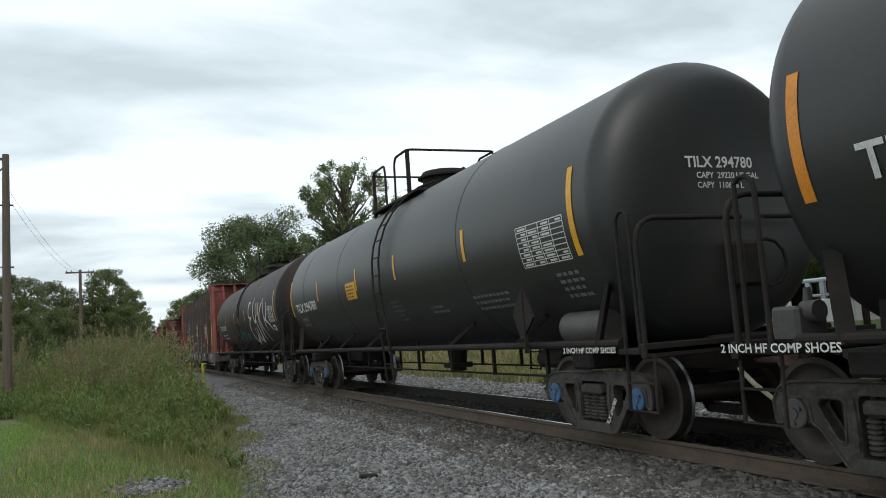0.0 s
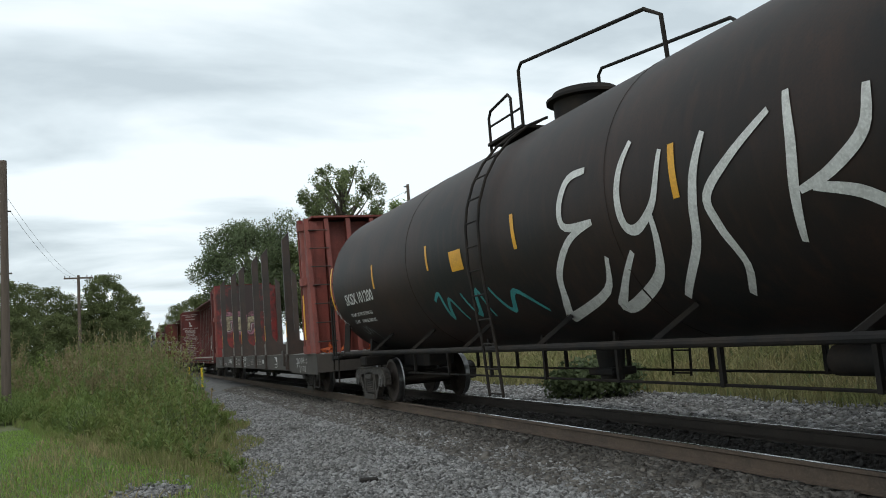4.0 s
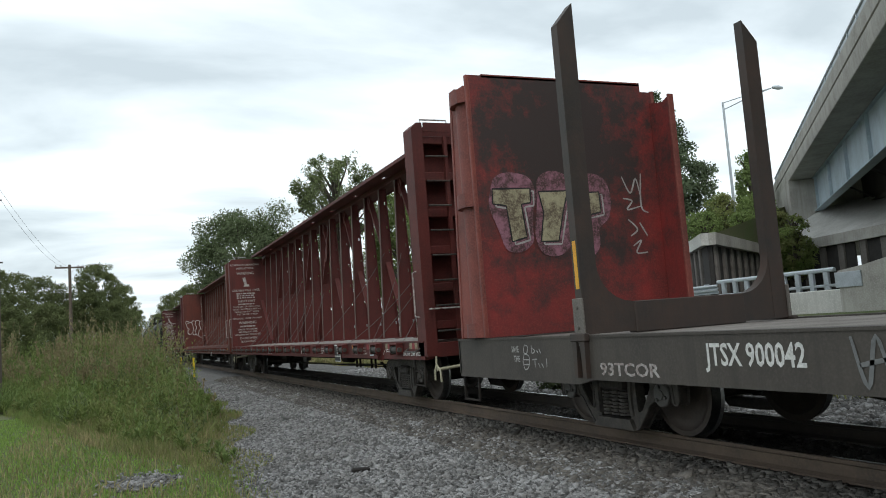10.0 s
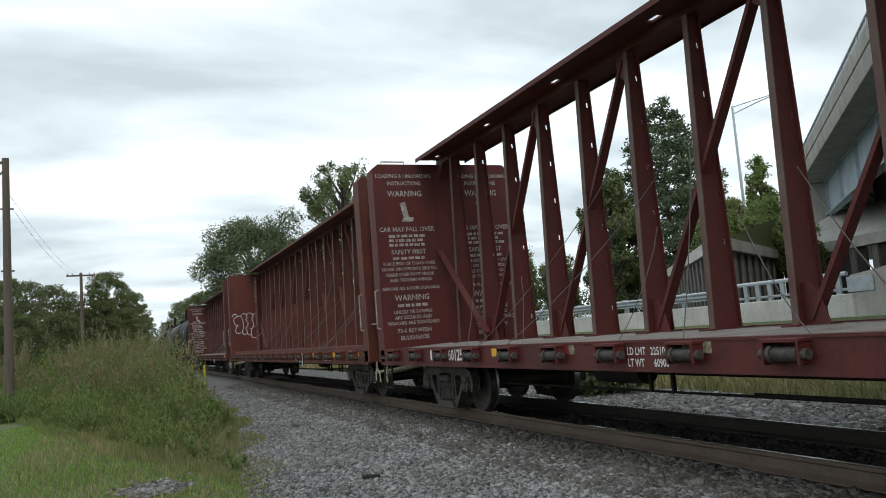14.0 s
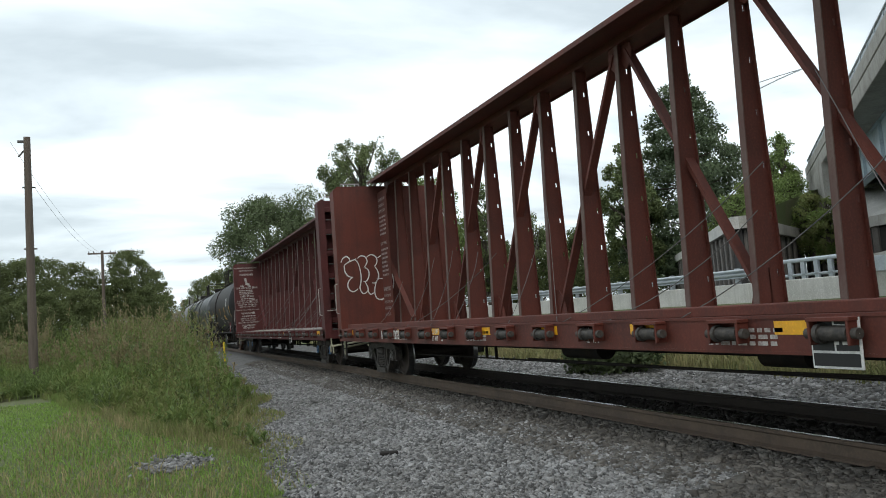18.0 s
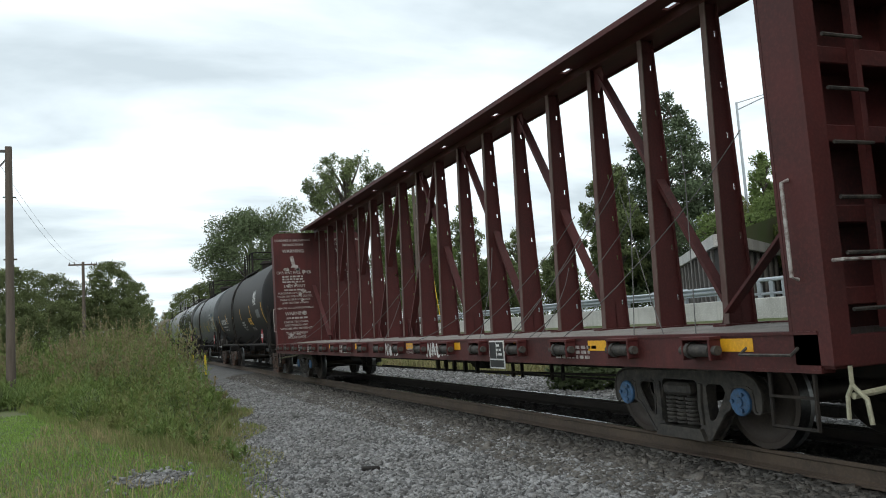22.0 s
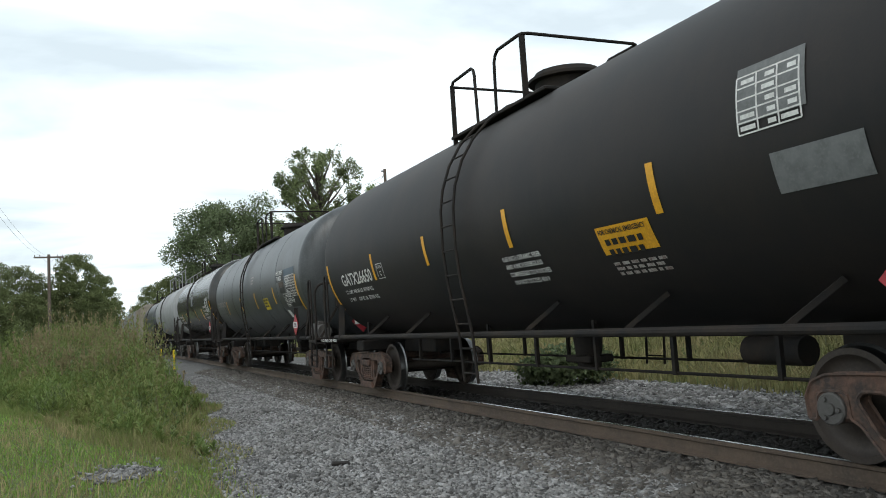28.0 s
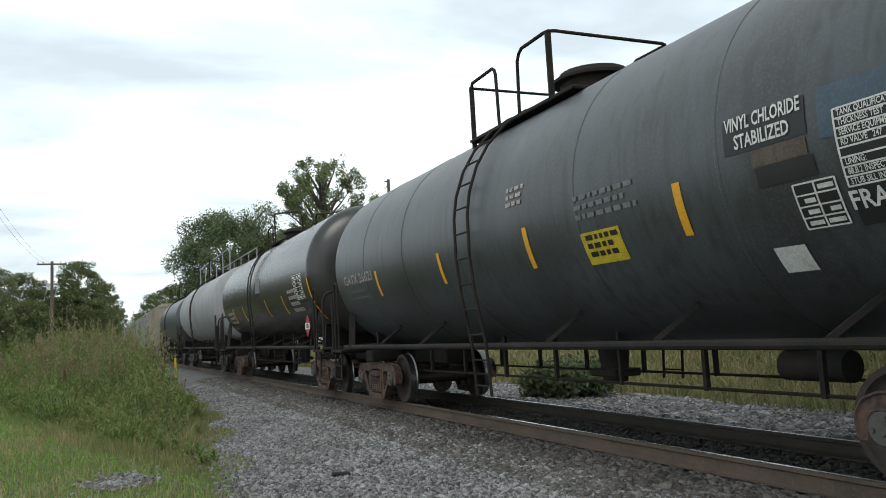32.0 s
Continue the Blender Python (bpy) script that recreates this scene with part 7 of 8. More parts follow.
car_e = centerbeam(80.57, M_beam_red, "oxide-red centerbeam flat car, empty, with stencilled bulkheads", caps=M_truck, shift=0.13)
warning_panel(car_e, 1, M_white_worn)
cables(car_e, 3, 14)
part("header_plate", Geo().box(-1.3, 1.3, -11.44, -11.425, 4.62, 4.78, 0.004), M_beam_red, car_e)
part("header_text", on_face("CAUTION", 0.09, -11.444, 0.0, 4.655, 1.0, True), M_white_worn, car_e)
M_red_faded = mat("reflective_red_faded", (0.24, 0.022, 0.026), 0.6, col2=(0.13, 0.02, 0.02), scale=6, bump=0.05, mix=0.5)
for y in (-10.72, -9.41, -8.37, -3.7, -2.45, -0.5, 1.9, 4.2, 7.2, 10.6):
    for k, paint in enumerate((M_spray_cream, M_red_faded, M_spray_cream)):
        part("reflective_patch", Geo().box(-1.5145, -1.5110, y - 0.135 * k, y - 0.135 * k + 0.125, 0.97, 1.075), paint, car_e)
part("reflective_patch", Geo().box(-1.5145, -1.5110, -8.22, -8.08, 0.965, 1.07), M_red_faded, car_e)
part("reflective_patch", Geo().box(-1.5145, -1.5110, -7.47, -7.02, 0.985, 1.065), M_orange, car_e, "worn orange patch")
part("paper_label", Geo().box(-1.5145, -1.5110, -7.52, -7.26, 0.87, 0.965), M_white_worn, car_e, "white-framed label")
part("label_field", Geo().box(-1.5165, -1.5150, -7.50, -7.28, 0.885, 0.95), M_spray_cream, car_e)
part("repair_plate", Geo().box(-1.5190, -1.5110, -8.52, -8.28, 0.84, 0.935, 0.003), M_galv, car_e, "bare grey steel plate")
for k in range(4):
    part("jack_pad_rib", Geo().prism([(-1.505, 0.76), (-1.505, 0.97), (-1.56, 0.97), (-1.535, 0.76)], "y", -8.86 - k * 0.09, -8.845 - k * 0.09), M_beam_red, car_e)
part("direction_arrow", Geo().prism([(-9.24, 0.955), (-9.21, 0.94), (-9.165, 0.90), (-9.155, 0.915), (-9.14, 0.865), (-9.19, 0.885), (-9.175, 0.89), (-9.225, 0.93)], "x", -1.5160, -1.5150), M_white, car_e)
chain = [(-6.40, 0.60), (-6.55, 0.60), (-6.68, 0.545), (-6.78, 0.485), (-6.90, 0.475), (-6.99, 0.53), (-7.03, 0.60), (-7.10, 0.66)]
for k, ((ya, za), (yb, zb)) in enumerate(zip(chain, chain[1:])):
    for j in range(2):
        y, z, dy, dz = ya + (yb - ya) * (j + 0.5) / 2, za + (zb - za) * (j + 0.5) / 2, (yb - ya) * 0.3, (zb - za) * 0.3
        wx, n = (0.022, 0.0) if j else (0.0, 0.022)
        part("chain_link", Geo().tube([(-0.7 - wx, y - dy, z - dz - n), (-0.7 - wx, y + dy, z + dz - n), (-0.7 + wx, y + dy, z + dz + n), (-0.7 + wx, y - dy, z - dz + n)], 0.012, 5, True), M_steel_black, car_e)
part("brake_lever", Geo().prism([(-7.0, 0.8), (-7.0, 0.68), (-7.35, 0.66), (-7.42, 0.72), (-7.9, 0.78), (-7.9, 0.8)], "x", -0.75, -0.65), M_steel_black, car_e)
sill_text(car_e, "IH 11-7  IL 73-0", -2.05, 0.86, 0.10, 0.75)
sill_text(car_e, "JACK HERE", -9.3, 0.92, 0.052)
sill_text(car_e, "2 INCH HF COMP SHOES", -10.25, 0.86, 0.06)
sill_text(car_e, "601256", 7.76, 0.895, 0.165, 1.0)
part("reporting_mark", side_bars(-1.5155, 8.54, 0.895, 1, 0.5, 0.165, 0.2, rngt), M_white, car_e)
part("weight_line", on_side("LD LMT   225100", 0.075, -1.5155, 2.9, 0.96, 0.85), M_white, car_e)
part("weight_line", on_side("LT WT      60900", 0.075, -1.5155, 2.9, 0.845, 0.85), M_white, car_e)
part("reflective_patch", Geo().box(-1.5150, -1.511, 5.73, 6.14, 0.95, 1.06), M_yellow, car_e)
for y in (-3.6, -7.2):
    part("stencil_block", side_bars(-1.5155, y, 0.98, 3, 0.95, 0.032, 0.055, rngt), M_white_worn, car_e)
data_plate(car_e, -5.91)

car_f = centerbeam(104.1, M_beam_brown, "brown-red centerbeam flat car, empty, with white sprayed graffiti on its bulkhead", shift=-0.12, pitch=1.138, n=19, res=0.0, slotted=False)
sill_marks(car_f, 5, M_yellow)
cables(car_f, 8, 16)
part("deck_lip", Geo().box(-1.38, -1.26, -10.9, 10.9, 1.1, 1.2, 0.01), M_beam_brown, car_f)
part("weight_line", on_side("IH   11-7", 0.065, -1.5155, -1.07, 0.97, 0.85), M_white, car_f)
part("weight_line", on_side("IL   73-0", 0.065, -1.5155, -1.07, 0.86, 0.85), M_white, car_f)
sill_text(car_f, "273754", 6.69, 0.87, 0.165, 0.95)
part("reporting_mark", side_bars(-1.5155, 7.4, 0.87, 1, 0.4, 0.165, 0.2, rngt), M_white, car_f)
part("weight_line", on_side("LD LMT 200", 0.08, -1.5155, 4.2, 0.965, 0.85), M_white, car_f)
part("weight_line", on_side("LT WT     63", 0.08, -1.5155, 4.2, 0.845, 0.85), M_white, car_f)
spray(car_f, [[(4.85, 1.04), (4.8, 0.9), (4.74, 1.02), (4.7, 0.9)], [(4.62, 0.9), (4.6, 1.02), (4.5, 1.0), (4.6, 0.95)], [(4.45, 0.9), (4.4, 1.02), (4.34, 0.9)]], 0, -1.5160, M_spray_pink, 0.014, "faint pale tag")
data_plate(car_f, -4.65)
OUTLINE = [[(-1.56, 2.81), (-1.51, 2.91), (-1.41, 2.96), (-1.33, 2.90), (-1.34, 2.83)], [(-1.48, 2.74), (-1.35, 2.82), (-1.20, 2.87), (-1.15, 2.89)],
           [(-1.48, 2.74), (-1.47, 2.57), (-1.39, 2.45), (-1.28, 2.41)], [(-1.28, 2.41), (-1.38, 2.33), (-1.42, 2.19), (-1.36, 2.07), (-1.26, 2.04), (-1.15, 2.11)],
           [(-1.19, 2.87), (-1.11, 2.78), (-1.06, 2.57), (-1.05, 2.36), (-1.08, 2.21), (-1.10, 2.12), (-1.06, 2.01), (-1.00, 1.97), (-0.92, 2.01), (-0.89, 2.07)],
           [(-1.11, 2.90), (-1.03, 2.96), (-0.91, 2.93), (-0.86, 2.81), (-0.92, 2.69), (-0.96, 2.66)]]
OUTLINE2 = [[(-0.93, 2.65), (-0.84, 2.57), (-0.84, 2.42), (-0.91, 2.30), (-1.00, 2.29)],
            [(-0.95, 2.27), (-0.89, 2.14), (-0.88, 2.02), (-0.82, 1.94), (-0.73, 1.98)], [(-0.87, 2.92), (-0.76, 2.98), (-0.64, 2.94), (-0.59, 2.84), (-0.62, 2.72), (-0.68, 2.67)],
            [(-0.66, 2.66), (-0.59, 2.54), (-0.58, 2.38), (-0.67, 2.24), (-0.76, 2.24)], [(-0.57, 2.89), (-0.46, 2.94), (-0.34, 2.88), (-0.28, 2.72), (-0.32, 2.58)],
            [(-0.47, 2.52), (-0.36, 2.58), (-0.25, 2.50), (-0.18, 2.34), (-0.19, 2.13), (-0.28, 1.94), (-0.45, 1.82), (-0.57, 1.79), (-0.67, 1.84), (-0.71, 1.99), (-0.68, 2.17), (-0.61, 2.31), (-0.54, 2.34), (-0.43, 2.32)]]
spray(car_f, [[(x + 0.14, z) for x, z in st] for st in OUTLINE + OUTLINE2], 0, 11.024, M_white, 0.016, "white sprayed outline letters", True)
for k, (body, size, z) in enumerate((("LOADING AND", 0.07, 4.35), ("UNLOADING", 0.07, 4.2), ("INSTRUCTIONS", 0.07, 4.05), ("SAFETY FIRST", 0.075, 3.2), ("WARNING", 0.1, 2.0), ("DO NOT MOVE", 0.065, 1.84), ("UNLESS TIEDOWNS", 0.065, 1.68), ("ARE SECURED", 0.065, 1.52), ("IN KEYSLOTS", 0.065, 1.36))):
    part("stencil_line", on_side(body, size, -0.335, 10.95, z, 0.85), M_white_worn, car_f)
part("stencil_backing", Geo().box(-0.33, -0.32, 10.2, 11.02, 1.15, 4.6), M_beam_brown, car_f)
part("stencil_line", side_bars(-0.335, 10.95, 3.9, 5, 0.6, 0.05, 0.11, rngt), M_white_worn, car_f)
part("stencil_line", side_bars(-0.335, 10.95, 3.05, 7, 0.6, 0.05, 0.11, rngt), M_white_worn, car_f)

car_g = centerbeam(128.55, M_beam_dark, "dark red centerbeam flat car, empty, with worn loading instructions", M_cap_blue, 0.14)
warning_panel(car_g, 2, M_white_worn)
sill_marks(car_g, 6, M_yellow)
cables(car_g, 11, 16)
sill_text(car_g, "561155", 7.68, 0.895, 0.165, 1.0)
part("reporting_mark", side_bars(-1.5155, 8.58, 0.895, 1, 0.68, 0.165, 0.2, rngt), M_white, car_g)
part("reporting_mark", on_side("LD LMT 2259", 0.065, -1.5155, 2.89, 0.965, 0.85), M_white, car_g)
part("reporting_mark", on_side("LT WT    60100", 0.065, -1.5155, 2.89, 0.865, 0.85), M_white, car_g)
data_plate(car_g, -5.83)
rng = np.random.default_rng(44)
g = Geo()
for k in range(34):
    cx, cz2 = rng.choice([-0.86, 0.84]) + rng.normal(0, 0.22), rng.choice([3.55, 3.25, 3.0, 2.75, 2.45, 2.1, 1.35]) + rng.normal(0, 0.05)
    m = 7
    pts = [(cx + rng.uniform(0.02, 0.11) * math.cos(6.283 * j / m), 11.02, cz2 + rng.uniform(0.02, 0.1) * math.sin(6.283 * j / m)) for j in range(m)]
    g.add(pts, [tuple(range(m))])
part("peeled_paint", g, M_white_worn, car_g, "peeling pale paint flakes")
spray(car_g, [[(-0.72, 0.83), (-0.75, 1.05), (-0.86, 0.83), (-0.88, 1.06)], [(-0.95, 1.05), (-1.0, 0.83), (-1.05, 1.0), (-1.1, 0.83), (-1.14, 1.06)], [(-1.1, 0.83), (-1.19, 1.06), (-1.26, 0.83)], [(-1.13, 0.92), (-1.25, 0.92)], [(-1.29, 1.07), (-1.3, 1.0)],
              [(-1.47, 1.03), (-1.36, 1.02), (-1.4, 0.94), (-1.48, 0.88), (-1.34, 0.83)]], 0, -1.5160, M_white, 0.02, "white sprayed tag")
spray(car_g, [[(-2.97, 1.06), (-3.02, 0.83), (-3.1, 1.04), (-3.17, 0.83), (-3.24, 1.06)], [(-3.3, 0.84), (-3.34, 1.05), (-3.42, 0.86)], [(-3.5, 1.05), (-3.52, 0.85), (-3.62, 0.86)], [(-3.8, 1.04), (-3.7, 1.0), (-3.8, 0.94), (-3.7, 0.85)]], 0, -1.5160, M_white, 0.024, "white sprayed tag")
for k, line in enumerate(("OWNERSHIP SUBJECT TO A SECURITY", "AGREEMENT FILED WITH THE", "SURFACE TRANSPORTATION BOARD")):
    part("stencil_line", on_side(line, 0.036, -1.5155, -1.95 - (0.06 if k == 1 else 0), 1.0 - k * 0.06, 0.75), M_white_worn, car_g)
part("brake_rigging", Geo().box(-0.75, -0.35, -3.6, -2.0, 0.66, 0.78, 0.02), M_steel_black, car_g)
for y in (-1.6, -2.0, -2.4, -2.9, -3.4):
    part("hanger", Geo().box(-0.8, -0.74, y - 0.03, y + 0.03, 0.5, 0.84), M_steel_black, car_g)
for ya, yb in ((9.9, 9.4), (6.3, 5.9), (3.9, 3.4), (1.5, 1.06)):
    part("reflective_patch", Geo().box(-1.5148, -1.5110, yb, ya, 0.95, 1.07), M_yellow, car_g)


# ---- bulkhead flat car with stakes ----
def stake_flat(u):
    car = empty("stake_flat_car", "worn brown bulkhead flat car with tall steel stakes, empty", "flat car", "cars of the train", (X, u, 0))
    CARS.append((car, u))
    H, W, T = 11.62, 1.57, 4.8
    for s in (-1, 1):
        part("side_sill", Geo().prism([(-H, 0.58), (-H, 1.09), (H, 1.09), (H, 0.58), (H - 3.2, 0.58), (H - 3.5, 0.64), (-H + 3.5, 0.64), (-H + 3.2, 0.58)], "x", s * (W - 0.05), s * W).box(s * (W - 0.15), s * (W + 0.01), -H, H, 1.09, 1.115), M_flat_brown, car)
    part("floor", Geo().box(-W + 0.15, W - 0.15, -H + 0.1, H - 0.1, 1.0, 1.095), M_deck, car)
    part("center_sill", Geo().box(-0.35, 0.35, -H + 0.3, H - 0.3, 0.55, 1.0, 0.02).prism([(-6.5, 0.56), (-5.0, 0.34), (5.0, 0.34), (6.5, 0.56)], "x", -0.35, 0.35), M_steel_black, car)
    for k in range(10):
        y = -H + 1.6 + k * (2 * H - 3.2) / 9
        part("crossbearer", Geo().box(-W + 0.06, W - 0.06, y - 0.06, y + 0.06, 0.7, 1.0), M_steel_black, car)
    # stakes with curved feet on a cross bunk

    def stake(s):
        return Geo().prism([(s * 1.35, 1.12), (s * 1.57, 1.12), (s * 1.57, T - 0.2), (s * 1.35, T + 0.06)], "y", -0.065, 0.065)

    def stake_foot(s):
        curve = [(s * (1.349 - 0.45 * (1 - math.cos(q))), 1.9 - 0.45 * math.sin(q)) for q in [k * math.pi / 12 for k in range(7)]]
        return Geo().prism([(s * 1.349, 1.12)] + curve + [(s * 0.899, 1.12)], "y", -0.06, 0.06)

    def pocket(s):
        g = Geo().prism([(-0.13, 1.11), (-0.02, 1.11), (-0.05, 0.66), (-0.11, 0.66)], "x", s * (W + 0.002), s * (W + 0.06))
        return g.prism([(0.03, 1.11), (0.13, 1.11), (0.11, 0.66), (0.06, 0.66)], "x", s * (W + 0.002), s * (W + 0.06)).box(s * (W + 0.002), s * (W + 0.07), -0.15, 0.15, 1.05, 1.14, 0.01)
    for y in (-7.82, -4.0, -1.78, 1.74, 4.2, 8.27):
        for s in (-1, 1):
            dx = 0.0 if s < 0 else -0.22
            part("stake", (lambda s=s: stake(s)), M_stake, car, at=(dx, y, 0), key="stake%d" % s)
            part("stake_foot", (lambda s=s: stake_foot(s)), M_stake, car, at=(dx, y, 0), key="stake_foot%d" % s)
            part("pocket_plate", (lambda s=s: Geo().box(s * (W + 0.004), s * (W + 0.03), -0.1, 0.1, 1.0, 1.52, 0.008).cyl((s * (W + 0.03), 0, 1.42), (s * (W + 0.05), 0, 1.42), 0.022, 0.022, 8).cyl((s * (W + 0.03), 0, 1.2), (s * (W + 0.05), 0, 1.2), 0.022, 0.022, 8)), M_pile, car, "grey bolted plate", at=(dx, y, 0), key="pocket_plate%d" % s)
            part("stake_pocket", (lambda s=s: pocket(s)), M_stake, car, at=(dx if s > 0 else 0, y, 0), key="pocket%d" % s)
            part("reflective_strip", (lambda s=s: Geo().box(s * 1.567, s * 1.5735, -0.035, 0.03, 1.62, 2.15)), M_yellow, car, at=(dx, y, 0), key="strip%d" % s)
        part("bunk", lambda: Geo().box(-0.898, 0.678, -0.075, 0.075, 1.1, 1.45, 0.01), M_stake, car, at=(0, y, 0), key="bunk")
    for y in (-7.35,):
        part("pocket_lug", Geo().box(-W - 0.1, -W - 0.005, y - 0.22, y + 0.05, 0.78, 1.25, 0.02), M_stake, car)
    # bulkheads
    for s in (-1, 1):
        yi = s * 10.35 if s < 0 else s * 10.62
        yo = s * 11.35
        bulk = part("bulkhead", Geo().prism([(-1.55, 1.12), (1.55, 1.12), (1.55, T - 0.12), (1.35, T - 0.12), (1.35, T), (-1.55, T)], "y", yi, yi + s * 0.05), M_scorched, car, "scuffed dark red bulkhead plate")
        for q in (-1, 1):
            part("plate_edge", Geo().box(q * 1.61, q * 1.55, yi - s * 0.01, yi + s * 0.05, 1.12, T if q < 0 else T - 0.1, 0.01), M_bulk_red, bulk)
        yb = yo + s * 0.15
        yt = yi + s * 0.66
        for q in (-1, 1):
            part("corner_column", Geo().cyl((q * 1.39, yi + s * 0.32, 1.14), (q * 1.39, yi + s * 0.32, T - 0.2), 0.23, 0.23, 24), M_bulk_red, bulk)
            part("corner_back", Geo().box(q * 1.37, q * 1.0, yi + s * 0.05, yi + s * 0.55, 1.13, T - 0.1), M_bulk_red, bulk)
            for z in (1.13, 2.95, T - 0.36):
                part("column_band", Geo().prism([(q * 1.2, yi + s * 0.06), (q * 1.57, yi + s * 0.07), (q * 1.67, yi + s * 0.18), (q * 1.69, yi + s * 0.34), (q * 1.65, yi + s * 0.5), (q * 1.55, yi + s * 0.6), (q * 1.2, yi + s * 0.64)], "z", z, z + 0.2), M_bulk_red, bulk)
            part("side_plate", Geo().prism([(yi + s * 0.52, 1.13), (yb, 1.13), (yt, T - 0.05), (yi + s * 0.52, T - 0.05)], "x", q * 1.52, q * 1.55), M_bulk_red, bulk)
            if s < 0:
                part("yellow_strip", Geo().box(q * 1.605, q * 1.628, yi + s * 0.26, yi + s * 0.38, 1.5, 2.7), M_yellow, bulk)
            for xx in (1.5, 0.95, 0.34):
                part("raker", Geo().beam((q * xx, yb, 1.12), (q * xx, yt, T - 0.06), 0.12, 0.06, (0, 1, 0)).prism([(yi + s * 0.3, 1.13), (yb, 1.13), (yt, T - 0.06), (yi + s * 0.3, T - 0.06)], "x", q * xx - 0.012, q * xx + 0.012), M_bulk_red, bulk)
            for k in range(7):
                t = (k + 0.6) / 7.2
                yy, zz = yb + (yt - yb) * t, 1.12 + (T - 1.2) * t
                part("ladder_rung", Geo().cyl((q * 1.48, yy + s * 0.06, zz), (q * 0.95, yy + s * 0.06, zz), 0.014, 0.014, 6), M_truck, bulk)
        if s > 0:
            wing = part("corner_wing", Geo().prism([(yi - 0.01, 1.5), (yi - 0.2, 1.36), (yi - 0.47, 1.3), (yi - 0.47, T - 0.3), (yi - 0.3, T - 0.36), (yi - 0.01, T - 0.3)], "x", 1.5, 1.55), M_scorched, bulk, "dark red wing plate at the corner of the bulkhead")
            part("wing_edge", Geo().box(1.46, 1.56, yi - 0.51, yi - 0.47, 1.3, T - 0.29, 0.008), M_bulk_red, wing)
        part("back_sheet", Geo().box(-1.25, 1.25, yi + s * 0.28, yi + s * 0.34, 1.12, T - 0.1), M_bulk_red, bulk)
        part("cap_plate", Geo().box(-1.35, 1.35, yi, yi + s * 0.72, T - 0.03, T + 0.02), M_bulk_red, bulk)
        part("end_sill", Geo().box(-W, W, s * (H - 0.05), s * (H + 0.03), 0.62, 1.09, 0.01), M_flat_brown, car)
        for q in (-1, 1):
            part("step", Geo().tube([(q * (W - 0.05), s * (H - 0.02), 0.6), (q * (W - 0.04), s * (H - 0.02), 0.25), (q * (W - 0.04), s * (H - 0.5), 0.25), (q * (W - 0.05), s * (H - 0.5), 0.6)], 0.02, 6), M_steel_black, car)
        coupler(car, s * (H - 0.1), s)
        truck(car, s * 8.52, M_truck, M_cap_grey)
    return car


car_d = stake_flat(56.07)
part("reporting_mark", on_side("JTSX 900042", 0.18, -1.5735, 6.33, 0.83, 0.78), M_white, car_d)
spray(car_d, [[(-9.05, 0.98), (-9.2, 1.0), (-9.22, 0.86), (-9.08, 0.87), (-9.2, 0.78), (-9.05, 0.74)], [(-9.3, 0.98), (-9.4, 0.88), (-9.3, 0.86), (-9.28, 0.97)], [(-9.48, 0.86), (-9.47, 1.0), (-9.6, 1.01)], [(-9.75, 1.02), (-9.64, 0.95), (-9.74, 0.86)], [(-9.9, 0.87), (-9.85, 1.02), (-9.78, 0.9), (-9.92, 0.95)],
              [(-10.02, 1.03), (-9.97, 0.97), (-10.1, 0.92), (-10.0, 0.86)], [(-9.4, 0.8), (-9.55, 0.74), (-9.48, 0.65), (-9.6, 0.62)], [(-9.7, 0.78), (-9.78, 0.66)], [(-9.95, 0.65), (-9.93, 0.78), (-10.05, 0.76)], [(-10.15, 0.8), (-10.1, 0.68), (-10.22, 0.66), (-10.2, 0.8)]], 0, -1.5760, M_white, 0.012, "white sprayed tag")
spray(car_d, [[(1.58, 1.07), (1.58, 0.91), (1.42, 0.93)], [(1.58, 0.98), (1.44, 1.0)], [(1.58, 1.07), (1.40, 1.09)], [(1.31, 1.08), (1.31, 0.92)], [(1.17, 1.08), (1.29, 1.0), (1.14, 0.93)],
              [(1.04, 1.06), (1.11, 0.96), (0.98, 0.95), (0.96, 1.06), (1.04, 1.06)], [(0.92, 0.94), (0.87, 1.06), (0.79, 1.02), (0.89, 0.99), (0.79, 0.93)], [(0.96, 1.0), (0.86, 1.1), (0.74, 1.02), (0.76, 0.9), (0.88, 0.88)],
              [(1.47, 0.86), (1.36, 0.78), (1.27, 0.88)], [(1.36, 0.78), (1.38, 0.69)], [(1.16, 0.86), (1.24, 0.81), (1.15, 0.75), (1.28, 0.69)], [(1.13, 0.69), (1.08, 0.85), (1.06, 0.76), (0.99, 0.85), (1.02, 0.70)]], 0, -1.5760, M_white, 0.014, "white sprayed tag")
spray(car_d, [[(0.6, 1.0), (0.5, 0.86), (0.42, 1.03), (0.38, 0.86), (0.6, 0.9)], [(-0.02, 1.05), (-0.1, 0.98), (0.0, 0.95), (0.12, 0.92), (0.1, 0.8)], [(-0.05, 0.93), (-0.2, 0.95), (-0.22, 0.8)]], 0, -1.5760, M_grey_text, 0.01, "faint grey sprayed figure")
spray(car_d, [[(-0.67, 1.05), (-0.8, 0.8), (-0.9, 1.08), (-1.0, 0.78), (-1.1, 1.05), (-1.2, 0.8)]], 0, -1.5760, M_grey_text, 0.012, "grey sprayed tag")
part("tag", on_side("93TCOR", 0.125, -1.5760, 7.97, 0.70, 1.45), M_white_worn, car_d, "white sprayed tag")
